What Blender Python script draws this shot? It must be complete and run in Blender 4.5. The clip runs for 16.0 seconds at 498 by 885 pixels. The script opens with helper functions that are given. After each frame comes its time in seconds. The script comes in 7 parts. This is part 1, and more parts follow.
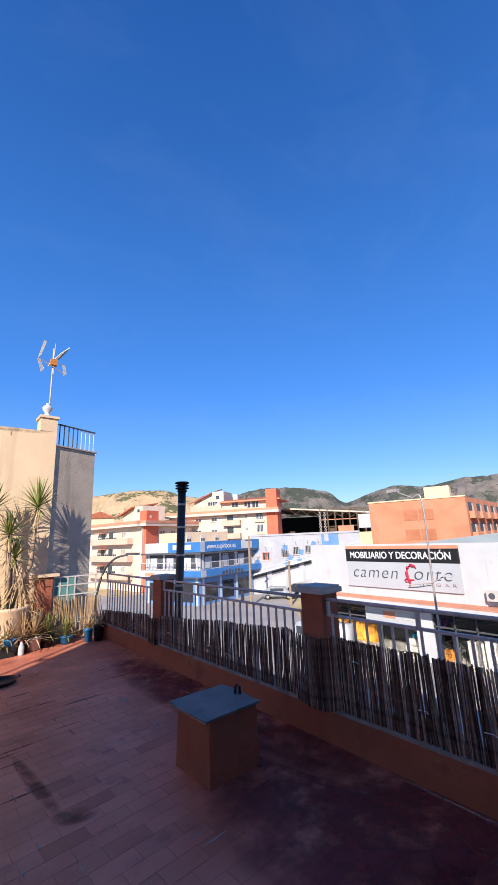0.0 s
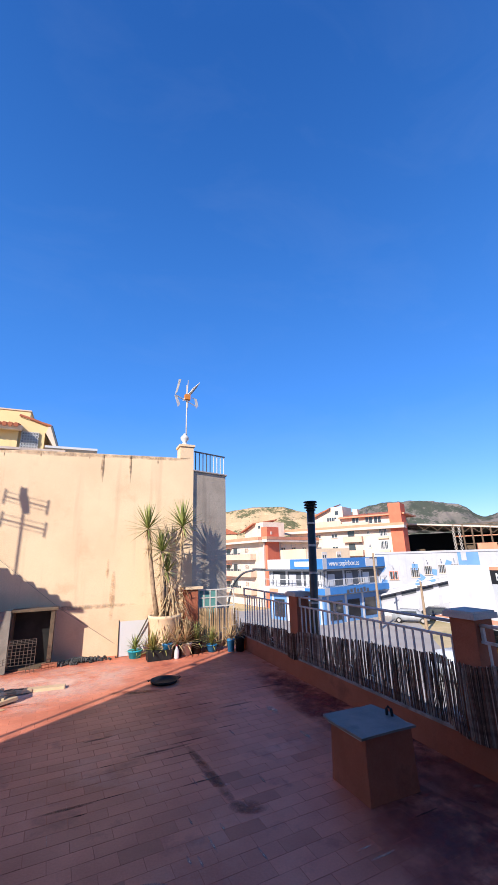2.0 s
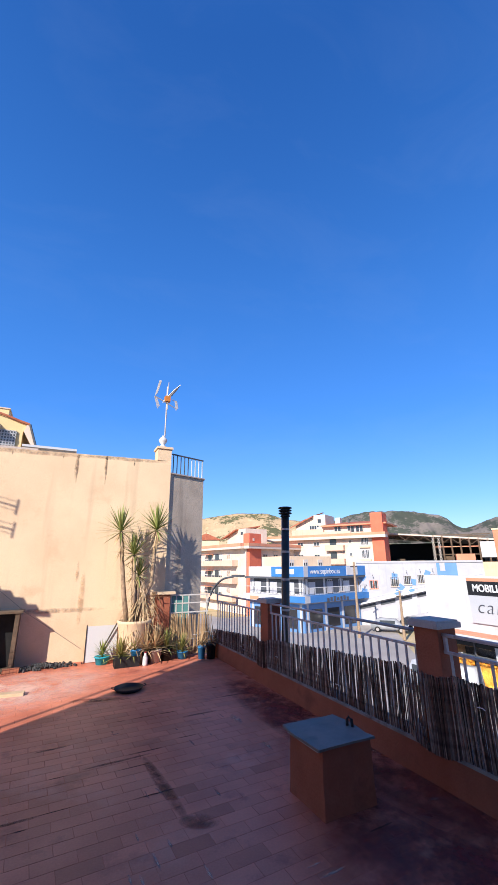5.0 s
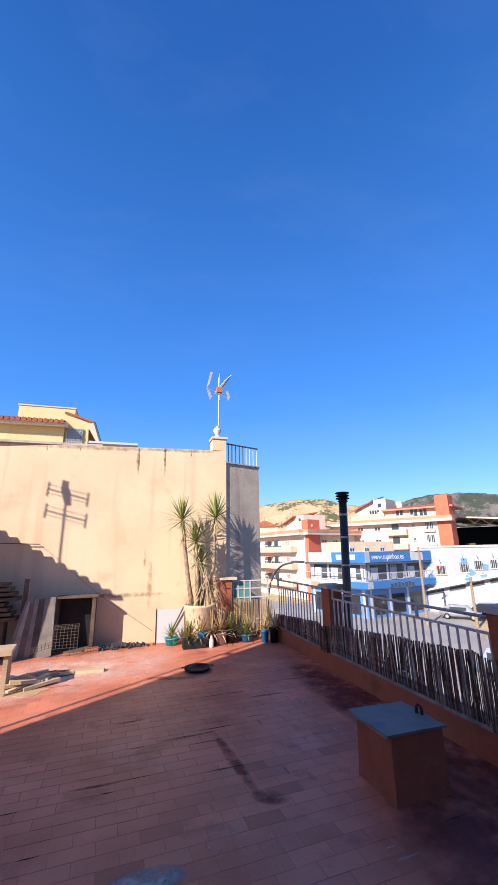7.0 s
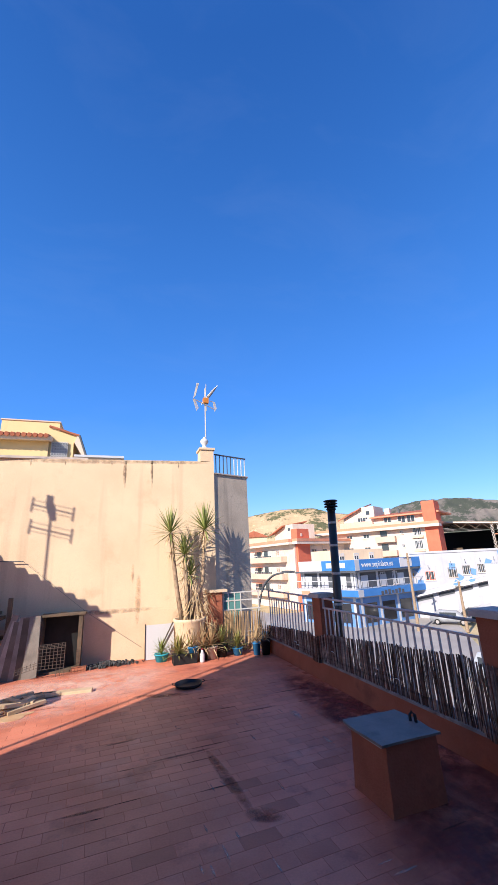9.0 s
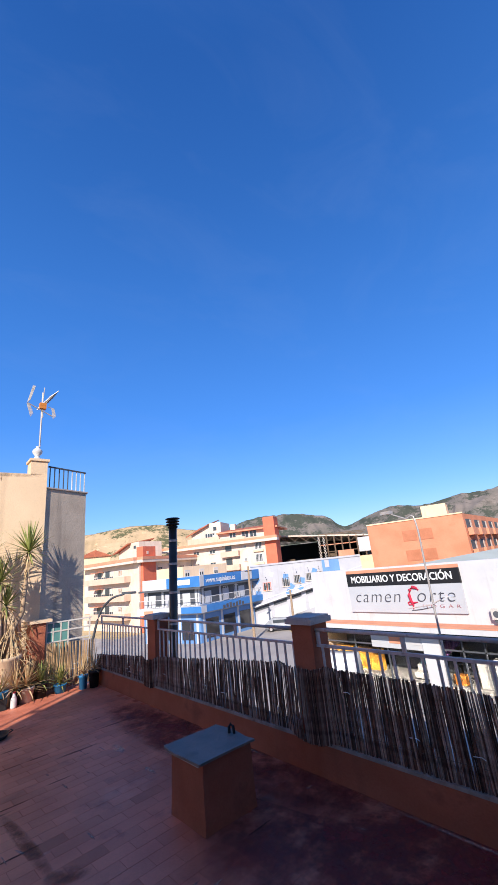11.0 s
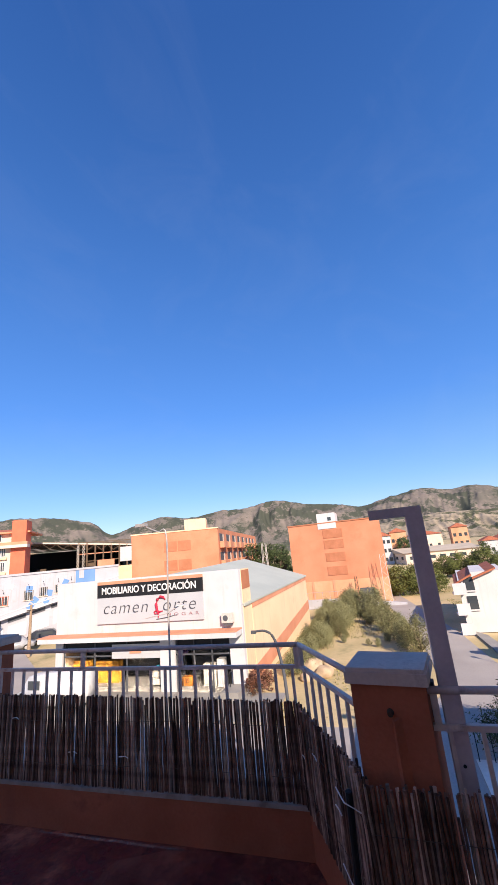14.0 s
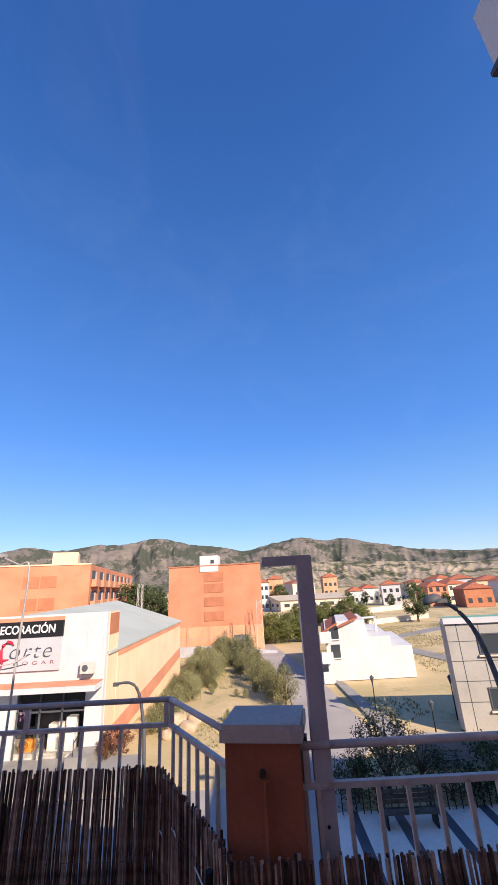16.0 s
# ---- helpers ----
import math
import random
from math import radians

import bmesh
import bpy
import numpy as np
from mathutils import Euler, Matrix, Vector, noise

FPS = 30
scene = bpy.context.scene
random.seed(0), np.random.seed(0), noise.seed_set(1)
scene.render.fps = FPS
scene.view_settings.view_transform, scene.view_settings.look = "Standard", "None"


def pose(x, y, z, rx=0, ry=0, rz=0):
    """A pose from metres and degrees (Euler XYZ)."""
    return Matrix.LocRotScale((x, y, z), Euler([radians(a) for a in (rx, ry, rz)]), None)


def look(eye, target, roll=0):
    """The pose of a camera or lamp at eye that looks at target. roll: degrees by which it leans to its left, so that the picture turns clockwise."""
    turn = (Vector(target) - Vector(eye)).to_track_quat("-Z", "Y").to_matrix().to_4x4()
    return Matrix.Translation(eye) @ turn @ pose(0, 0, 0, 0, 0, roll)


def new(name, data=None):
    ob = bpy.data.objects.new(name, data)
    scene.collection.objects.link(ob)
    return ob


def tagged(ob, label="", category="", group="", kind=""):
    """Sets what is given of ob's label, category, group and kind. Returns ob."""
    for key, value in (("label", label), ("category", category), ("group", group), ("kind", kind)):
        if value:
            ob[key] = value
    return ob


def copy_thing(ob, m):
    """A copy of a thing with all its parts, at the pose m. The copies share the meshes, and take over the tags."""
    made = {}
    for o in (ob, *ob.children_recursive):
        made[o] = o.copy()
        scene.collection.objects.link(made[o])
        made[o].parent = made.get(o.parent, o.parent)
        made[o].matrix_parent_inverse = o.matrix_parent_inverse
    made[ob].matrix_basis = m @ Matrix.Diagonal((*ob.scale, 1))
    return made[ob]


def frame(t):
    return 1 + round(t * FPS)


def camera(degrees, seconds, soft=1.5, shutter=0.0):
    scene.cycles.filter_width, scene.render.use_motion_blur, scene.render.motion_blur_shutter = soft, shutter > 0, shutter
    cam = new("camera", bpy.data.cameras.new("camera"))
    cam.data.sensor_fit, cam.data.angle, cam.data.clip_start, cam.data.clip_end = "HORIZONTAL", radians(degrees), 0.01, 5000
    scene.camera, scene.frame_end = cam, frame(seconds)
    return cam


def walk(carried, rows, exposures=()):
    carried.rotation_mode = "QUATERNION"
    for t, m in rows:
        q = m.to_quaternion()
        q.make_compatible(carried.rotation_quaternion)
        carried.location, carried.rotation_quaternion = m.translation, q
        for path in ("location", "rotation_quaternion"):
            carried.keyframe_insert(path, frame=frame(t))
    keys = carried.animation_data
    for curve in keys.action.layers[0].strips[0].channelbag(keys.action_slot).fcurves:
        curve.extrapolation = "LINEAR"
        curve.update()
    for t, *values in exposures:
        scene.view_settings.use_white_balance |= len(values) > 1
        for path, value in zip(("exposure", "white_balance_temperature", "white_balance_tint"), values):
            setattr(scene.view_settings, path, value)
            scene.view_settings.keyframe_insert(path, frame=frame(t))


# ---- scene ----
cam = camera(64.9, 16.0)
METRES, EYE, TILT, LEAN, TURN = 1.82, 1.55, 0.0, 0.0, -39.9
ROWS = [
    (0.0, 0.0, 0.0, 0.0, 0.58, 13.56, 2.42),
    (0.5, -0.0099, -0.0266, 0.0112, 8.02, 14.28, 2.61),
    (1.0, -0.0569, -0.0852, 0.0148, 13.29, 15.2, 2.59),
    (1.5, -0.0879, -0.1383, 0.0183, 16.75, 16.04, 2.19),
    (2.0, -0.0706, -0.141, 0.0155, 17.41, 16.39, 1.55),
    (2.5, 0.0055, -0.0991, 0.0131, 16.16, 16.37, 1.14),
    (3.0, 0.0844, -0.0412, 0.008, 13.58, 16.2, 0.84),
    (3.5, 0.0423, -0.0764, 0.0085, 11.79, 16.52, 0.97),
    (4.0, -0.007, -0.0899, 0.0061, 12.38, 17.14, 0.63),
    (6.5, 0.0045, -0.0783, 0.0054, 20.83, 15.94, 1.13),
    (7.0, 0.0017, -0.0816, 0.0056, 23.28, 15.48, 0.97),
    (7.5, -0.0088, -0.0794, 0.0022, 25.45, 15.41, 0.9),
    (8.0, -0.0157, -0.0849, 0.0017, 25.99, 15.87, 1.25),
    (10.5, 0.0509, -0.0697, 0.0086, 6.64, 17.85, 5.59),
    (11.0, 0.0633, -0.0747, 0.0108, 0.61, 17.69, 5.71),
    (11.5, 0.0784, -0.0865, 0.0099, -6.63, 17.69, 5.85),
    (12.0, 0.0776, -0.1167, 0.0144, -13.97, 17.57, 5.82),
    (12.5, 0.0855, -0.1586, 0.02, -20.13, 17.13, 5.82),
    (13.0, 0.1838, -0.1815, 0.0144, -24.59, 16.45, 5.74),
    (13.5, 0.2904, -0.2155, 0.0077, -28.16, 15.86, 5.54),
    (14.0, 0.2776, -0.2354, 0.0153, -31.94, 15.77, 5.36),
    (14.5, 0.253, -0.2208, 0.014, -36.32, 16.55, 4.91),
    (15.0, 0.261, -0.2121, 0.0201, -41.17, 17.92, 4.31),
    (15.5, 0.2624, -0.2101, 0.0206, -45.4, 19.32, 3.56),
    (16.0, 0.2692, -0.2066, 0.0195, -48.71, 20.25, 2.99),
]
walk(cam, [(t, pose(0, 0, EYE, TILT, LEAN, TURN) @ pose(METRES * x, METRES * y, METRES * z, 90 + pitch, roll, yaw)) for t, x, y, z, yaw, pitch, roll in ROWS],
     [(0.0, 0.66, 6500, 10), (2.0, 0.79, 6420, 9), (3.0, 0.73, 6380, 9), (7.0, 0.84, 6450, 10), (8.2, 0.86, 6480, 10), (10.5, 0.70, 6460, 10), (11.0, 0.69, 6480, 10), (13.0, 0.74, 7250, 14), (16.0, 0.78, 7500, 15)])

# ---- light ----
SUN_EL, SUN_AZ = 30.0, 233.0          # degrees; the sun stands behind the terrace house
world = bpy.data.worlds.new("sky")
scene.world = world
world.use_nodes = True
wn = world.node_tree
sky = wn.nodes.new("ShaderNodeTexSky")
sky.sky_type, sky.sun_disc = 'NISHITA', False
sky.sun_elevation, sky.sun_rotation = radians(SUN_EL), radians(SUN_AZ)
sky.altitude, sky.air_density, sky.dust_density, sky.ozone_density = 400, 1.0, 0.15, 3.0
wn.nodes["Background"].inputs["Strength"].default_value = 0.15
deep = wn.nodes.new("ShaderNodeHueSaturation")
deep.inputs["Hue"].default_value = 0.511
deep.inputs["Saturation"].default_value = 1.25
wn.links.new(sky.outputs[0], deep.inputs["Color"])
even = wn.nodes.new("ShaderNodeMix")     # clear autumn air: a deep, even blue
even.data_type = 'RGBA'
even.inputs["Factor"].default_value = 0.7
height = wn.nodes.new("ShaderNodeTexCoord")
split = wn.nodes.new("ShaderNodeSeparateXYZ")
wn.links.new(height.outputs["Generated"], split.inputs[0])
fall = wn.nodes.new("ShaderNodeValToRGB")
for k, (at, c) in enumerate(((0.0, (1.3, 2.05, 3.2)), (0.34, (0.27, 1.24, 3.9)), (0.14, (0.68, 1.8, 3.8)), (0.89, (0.07, 0.46, 1.85)))):
    e = fall.color_ramp.elements[k] if k < 2 else fall.color_ramp.elements.new(at)
    e.position, e.color = at, (*c, 1)
wn.links.new(split.outputs["Z"], fall.inputs[0])
wn.links.new(fall.outputs[0], even.inputs["B"])
wn.links.new(deep.outputs[0], even.inputs["A"])
# thin high cirrus, barely there
stretch = wn.nodes.new("ShaderNodeMapping"); stretch.inputs["Scale"].default_value = (2.0, 5.0, 7.0); stretch.inputs["Rotation"].default_value = (0.3, 0.5, 0.4)
wn.links.new(height.outputs["Generated"], stretch.inputs["Vector"])
wisp = wn.nodes.new("ShaderNodeTexNoise"); wisp.inputs["Scale"].default_value = 1.0; wisp.inputs["Detail"].default_value = 7; wisp.inputs["Roughness"].default_value = 0.6; wisp.inputs["Distortion"].default_value = 0.8
wn.links.new(stretch.outputs[0], wisp.inputs["Vector"])
thin = wn.nodes.new("ShaderNodeMapRange"); thin.inputs["From Min"].default_value, thin.inputs["From Max"].default_value, thin.inputs["To Max"].default_value = 0.50, 0.90, 0.05
wn.links.new(wisp.outputs["Fac"], thin.inputs["Value"])
veil = wn.nodes.new("ShaderNodeMix"); veil.data_type = 'RGBA'; veil.inputs["B"].default_value = (2.2, 2.6, 3.6, 1)
wn.links.new(thin.outputs[0], veil.inputs["Factor"]); wn.links.new(even.outputs["Result"], veil.inputs["A"])
wn.links.new(veil.outputs["Result"], wn.nodes["Background"].inputs["Color"])
sun_data = bpy.data.lights.new("sun", 'SUN')
sun_data.energy, sun_data.angle, sun_data.color = 4.1, radians(0.5), (1.0, 0.92, 0.81)
sun = new("sun", sun_data)
SUN_WAY = Vector((math.cos(radians(SUN_EL)) * math.sin(radians(SUN_AZ)), math.cos(radians(SUN_EL)) * math.cos(radians(SUN_AZ)), math.sin(radians(SUN_EL))))
sun.matrix_world = look(SUN_WAY * 60, (0, 0, 0))
scene.view_settings.exposure = 0.68

# ---- materials ----
def mat(name, color, color2=None, scale=6.0, rough=0.8, metal=0.0, bump=0.15, fine=60.0, vary=0.0, stain=None, stain_scale=1.2, coords="Object", spec=0.3, detail=6.0, streak=None, dust=None):
    """A painted, plastered or raw surface: two scales of mottling, optional stains, relief, and a shift of tone from object to object."""
    m = bpy.data.materials.new(name)
    m.use_nodes = True
    n, l = m.node_tree.nodes, m.node_tree.links
    b = n["Principled BSDF"]
    b.inputs["Roughness"].default_value, b.inputs["Metallic"].default_value = rough, metal
    b.inputs["Specular IOR Level"].default_value = spec
    tc = n.new("ShaderNodeTexCoord")
    big = n.new("ShaderNodeTexNoise"); big.inputs["Scale"].default_value = scale; big.inputs["Detail"].default_value = detail
    small = n.new("ShaderNodeTexNoise"); small.inputs["Scale"].default_value = fine; small.inputs["Detail"].default_value = 4
    here = n.new("ShaderNodeNewGeometry").outputs["Position"] if coords == "World" else tc.outputs[coords]
    for t in (big, small):
        l.new(here, t.inputs["Vector"])
    c2 = color2 or tuple(c * 0.72 for c in color)
    ramp = n.new("ShaderNodeMix"); ramp.data_type = 'RGBA'
    ramp.inputs["A"].default_value, ramp.inputs["B"].default_value = (*c2, 1), (*color, 1)
    spread = n.new("ShaderNodeMapRange"); spread.inputs["From Min"].default_value, spread.inputs["From Max"].default_value = 0.32, 0.62
    l.new(big.outputs["Fac"], spread.inputs["Value"])
    l.new(spread.outputs[0], ramp.inputs["Factor"])
    out = ramp.outputs["Result"]
    if stain:
        st = n.new("ShaderNodeTexNoise"); st.inputs["Scale"].default_value = stain_scale; st.inputs["Detail"].default_value = 8; st.inputs["Roughness"].default_value = 0.65
        l.new(here, st.inputs["Vector"])
        sr = n.new("ShaderNodeMapRange"); sr.inputs["From Min"].default_value, sr.inputs["From Max"].default_value = 0.56, 0.74
        l.new(st.outputs["Fac"], sr.inputs["Value"])
        sm = n.new("ShaderNodeMix"); sm.data_type = 'RGBA'; sm.inputs["B"].default_value = (*stain, 1)
        l.new(sr.outputs[0], sm.inputs["Factor"]); l.new(out, sm.inputs["A"])
        out = sm.outputs["Result"]
    if dust:
        du = n.new("ShaderNodeTexNoise"); du.inputs["Scale"].default_value = 0.9; du.inputs["Detail"].default_value = 9; du.inputs["Roughness"].default_value = 0.7; du.noise_dimensions = '4D'; du.inputs["W"].default_value = 3.7
        l.new(here, du.inputs["Vector"])
        dr = n.new("ShaderNodeMapRange"); dr.inputs["From Min"].default_value, dr.inputs["From Max"].default_value, dr.inputs["To Max"].default_value = 0.55, 0.78, 0.6
        l.new(du.outputs["Fac"], dr.inputs["Value"])
        dm = n.new("ShaderNodeMix"); dm.data_type = 'RGBA'; dm.inputs["B"].default_value = (*dust, 1)
        l.new(dr.outputs[0], dm.inputs["Factor"]); l.new(out, dm.inputs["A"])
        out = dm.outputs["Result"]
    if streak:
        mp = n.new("ShaderNodeMapping"); mp.inputs["Scale"].default_value = (2.6, 2.6, 0.16)
        l.new(here, mp.inputs["Vector"])
        sk = n.new("ShaderNodeTexNoise"); sk.inputs["Scale"].default_value = 1.6; sk.inputs["Detail"].default_value = 5
        l.new(mp.outputs[0], sk.inputs["Vector"])
        kr = n.new("ShaderNodeMapRange"); kr.inputs["From Min"].default_value, kr.inputs["From Max"].default_value, kr.inputs["To Max"].default_value = 0.56, 0.78, 0.75
        l.new(sk.outputs["Fac"], kr.inputs["Value"])
        km = n.new("ShaderNodeMix"); km.data_type = 'RGBA'; km.inputs["B"].default_value = (*streak, 1)
        l.new(kr.outputs[0], km.inputs["Factor"]); l.new(out, km.inputs["A"])
        out = km.outputs["Result"]
    hsv = n.new("ShaderNodeHueSaturation")
    grain = n.new("ShaderNodeMapRange"); grain.inputs["To Min"].default_value, grain.inputs["To Max"].default_value = 0.86, 1.14
    l.new(small.outputs["Fac"], grain.inputs["Value"])
    val = grain.outputs[0]
    if vary:
        oi = n.new("ShaderNodeObjectInfo"); geo = n.new("ShaderNodeNewGeometry")
        add = n.new("ShaderNodeMath"); add.operation = 'ADD'
        l.new(oi.outputs["Random"], add.inputs[0]); l.new(geo.outputs["Random Per Island"], add.inputs[1])
        fr = n.new("ShaderNodeMath"); fr.operation = 'FRACT'; l.new(add.outputs[0], fr.inputs[0])
        vr = n.new("ShaderNodeMapRange"); vr.inputs["To Min"].default_value, vr.inputs["To Max"].default_value = 1 - vary, 1 + vary
        l.new(fr.outputs[0], vr.inputs["Value"])
        mul = n.new("ShaderNodeMath"); mul.operation = 'MULTIPLY'
        l.new(val, mul.inputs[0]); l.new(vr.outputs[0], mul.inputs[1])
        val = mul.outputs[0]
    l.new(val, hsv.inputs["Value"]); l.new(out, hsv.inputs["Color"])
    l.new(hsv.outputs[0], b.inputs["Base Color"])
    if bump:
        bp = n.new("ShaderNodeBump"); bp.inputs["Strength"].default_value = bump; bp.inputs["Distance"].default_value = 0.01
        l.new(small.outputs["Fac"], bp.inputs["Height"]); l.new(bp.outputs[0], b.inputs["Normal"])
    return m


def glass(name, color=(0.05, 0.06, 0.07)):
    m = bpy.data.materials.new(name); m.use_nodes = True
    b = m.node_tree.nodes["Principled BSDF"]
    b.inputs["Base Color"].default_value = (*color, 1); b.inputs["Roughness"].default_value = 0.08
    b.inputs["Specular IOR Level"].default_value = 0.6
    return m


def scrub_slope(name, rock, earth, scrub, big, dots, cover, strata=1.0):
    """Bare slope: rock and earth in wide patches, thin strata, and dots of scrub that stand denser in some patches than in others."""
    m = bpy.data.materials.new(name); m.use_nodes = True
    n, l = m.node_tree.nodes, m.node_tree.links
    b = n["Principled BSDF"]; b.inputs["Roughness"].default_value = 1.0; b.inputs["Specular IOR Level"].default_value = 0.05
    at = n.new("ShaderNodeNewGeometry").outputs["Position"]

    def cloud(scale, detail, squash=1.0, rough=0.6):
        mp = n.new("ShaderNodeMapping"); mp.inputs["Scale"].default_value = (1, 1, squash); l.new(at, mp.inputs["Vector"])
        t = n.new("ShaderNodeTexNoise"); t.inputs["Scale"].default_value, t.inputs["Detail"].default_value, t.inputs["Roughness"].default_value = scale, detail, rough
        l.new(mp.outputs[0], t.inputs["Vector"])
        return t.outputs["Fac"]

    def ramp(value, a, z):
        r = n.new("ShaderNodeMapRange"); r.inputs["From Min"].default_value, r.inputs["From Max"].default_value = a, z
        l.new(value, r.inputs["Value"])
        return r.outputs[0]

    def blend(f, a, z):
        x = n.new("ShaderNodeMix"); x.data_type = 'RGBA'; l.new(f, x.inputs["Factor"])
        for key, c in (("A", a), ("B", z)):
            if isinstance(c, tuple):
                x.inputs[key].default_value = (*c, 1)
            else:
                l.new(c, x.inputs[key])
        return x.outputs["Result"]

    ground = blend(ramp(cloud(big, 9, 1.6, 0.7), 0.40, 0.60), earth, rock)
    ground = blend(ramp(cloud(big * 7, 7, strata, 0.75), 0.56, 0.70), ground, tuple(c * 1.3 for c in rock))
    ground = blend(ramp(cloud(big * 5, 8, 1.0, 0.75), 0.57, 0.70), ground, tuple(c * 0.55 for c in earth))
    spots = n.new("ShaderNodeMath"); spots.operation = 'ADD'
    l.new(cloud(dots, 5, 1.0, 0.75), spots.inputs[0]); l.new(ramp(cloud(big * 1.7, 5), 0.25, 0.75), spots.inputs[1])
    ground = blend(ramp(spots.outputs[0], 0.5 + cover, 0.62 + cover), ground, scrub)
    l.new(ground, b.inputs["Base Color"])
    return m


M_TILE = mat("terracotta_tile", (0.66, 0.225, 0.135), (0.50, 0.15, 0.09), 1.6, 0.5, bump=0.12, vary=0.10, stain=(0.29, 0.08, 0.06), stain_scale=2.1, coords="World", fine=70, spec=0.25, dust=(0.74, 0.42, 0.33))
M_JOINT = mat("floor_mortar", (0.54, 0.175, 0.105), (0.39, 0.118, 0.072), 2.0, 0.9, stain=(0.66, 0.40, 0.32), stain_scale=4, coords="World")
M_TERRA = mat("terracotta_render", (0.40, 0.13, 0.075), (0.31, 0.095, 0.052), 3.0, 0.88, stain=(0.2, 0.07, 0.045), stain_scale=3, bump=0.35, spec=0.15, streak=(0.24, 0.085, 0.055))
M_PLASTER = mat("cream_plaster", (0.76, 0.57, 0.38), (0.68, 0.49, 0.32), 1.1, 0.92, stain=(0.60, 0.41, 0.26), stain_scale=1.4, bump=0.25, streak=(0.52, 0.36, 0.24))
M_PLASTER2 = mat("cream_plaster_base", (0.74, 0.54, 0.36), (0.64, 0.45, 0.29), 1.6, 0.92, stain=(0.52, 0.34, 0.22), stain_scale=2.4, bump=0.3)
M_CEMENT = mat("grey_cement_render", (0.58, 0.475, 0.375), (0.46, 0.37, 0.29), 2.2, 0.95, stain=(0.30, 0.24, 0.19), stain_scale=2.2, bump=0.6, fine=35, spec=0.1, streak=(0.27, 0.22, 0.18))
M_CAP = mat("cap_stone", (0.56, 0.475, 0.425), (0.40, 0.335, 0.30), 5, 0.8, stain=(0.2, 0.165, 0.15), stain_scale=5, spec=0.15)
M_LEDGE = mat("ledge_cement", (0.34, 0.29, 0.265), (0.22, 0.175, 0.155), 7, 0.9, stain=(0.16, 0.09, 0.07), stain_scale=6, spec=0.15)
M_RAIL = mat("grey_painted_steel", (0.60, 0.51, 0.485), (0.47, 0.40, 0.38), 12, 0.5, bump=0.05, stain=(0.3, 0.22, 0.18), stain_scale=14, spec=0.3)
M_POLE = mat("mauve_grey_paint", (0.50, 0.44, 0.47), (0.42, 0.37, 0.40), 6, 0.5, bump=0.05, spec=0.3, stain=(0.33, 0.28, 0.29), stain_scale=4)
M_REED = mat("weathered_reed", (0.20, 0.108, 0.08), (0.065, 0.033, 0.026), 9, 0.8, bump=0.3, vary=0.6, fine=130, spec=0.08)
M_REEDL = mat("silvered_reed", (0.46, 0.33, 0.27), (0.22, 0.145, 0.11), 9, 0.8, bump=0.3, vary=0.5, fine=130, spec=0.12)
M_WIRE = mat("tie_wire", (0.12, 0.09, 0.075), None, 9, 0.6, bump=0)
M_LID = mat("zinc_lid", (0.22, 0.18, 0.155), (0.15, 0.125, 0.11), 5, 0.55, 0.0, bump=0.1, stain=(0.09, 0.078, 0.07), stain_scale=4)
M_STEEL = mat("dull_stainless", (0.085, 0.066, 0.055), (0.05, 0.04, 0.034), 4, 0.3, 0.5, bump=0.04)
M_BLACK = mat("soot_black", (0.02, 0.02, 0.022), (0.012, 0.012, 0.013), 8, 0.6)
M_ALU = mat("aluminium", (0.46, 0.42, 0.40), (0.36, 0.33, 0.315), 8, 0.45, 0.3, bump=0)
M_ORANGE = mat("orange_plastic", (0.62, 0.22, 0.04), None, 8, 0.5, bump=0)
M_WHITE = mat("white_paint", (0.62, 0.61, 0.615), (0.57, 0.56, 0.565), 0.8, 0.8, bump=0.08, stain=(0.53, 0.515, 0.51), stain_scale=0.9, streak=(0.50, 0.48, 0.47))
M_WING = mat("dull_white_wall", (0.47, 0.465, 0.505), (0.41, 0.405, 0.44), 0.4, 0.85, bump=0.08, stain=(0.38, 0.37, 0.38), stain_scale=0.5, streak=(0.36, 0.345, 0.35))
M_CREAMW = mat("warm_white_wall", (0.75, 0.61, 0.50), (0.67, 0.535, 0.43), 0.5, 0.85, bump=0.1, stain=(0.62, 0.45, 0.34), stain_scale=0.4, streak=(0.60, 0.44, 0.33))
M_PEACH = mat("peach_wall", (0.84, 0.62, 0.41), (0.78, 0.56, 0.36), 0.4, 0.85, bump=0.1, stain=(0.70, 0.48, 0.31), stain_scale=0.5, streak=(0.68, 0.46, 0.30))
M_BALC = mat("pinkish_balcony_front", (0.72, 0.50, 0.38), (0.64, 0.43, 0.32), 0.6, 0.85, bump=0.1, streak=(0.55, 0.36, 0.26))
M_BAND = mat("salmon_band", (0.70, 0.31, 0.19), (0.60, 0.25, 0.15), 0.8, 0.85)
M_REDW = mat("red_wall", (0.74, 0.18, 0.10), (0.66, 0.15, 0.085), 0.8, 0.85)
M_BRICK = mat("orange_brick", (0.66, 0.265, 0.155), (0.57, 0.215, 0.12), 0.35, 0.9, fine=8, bump=0.2, stain=(0.52, 0.2, 0.11), stain_scale=0.3)
M_PLINTH = mat("pale_orange_render", (0.70, 0.37, 0.22), (0.60, 0.30, 0.17), 0.5, 0.9, bump=0.1, stain=(0.62, 0.42, 0.28), stain_scale=0.4)
M_BRICK2 = mat("ochre_brick", (0.50, 0.195, 0.11), (0.42, 0.16, 0.085), 0.8, 0.9, fine=8)
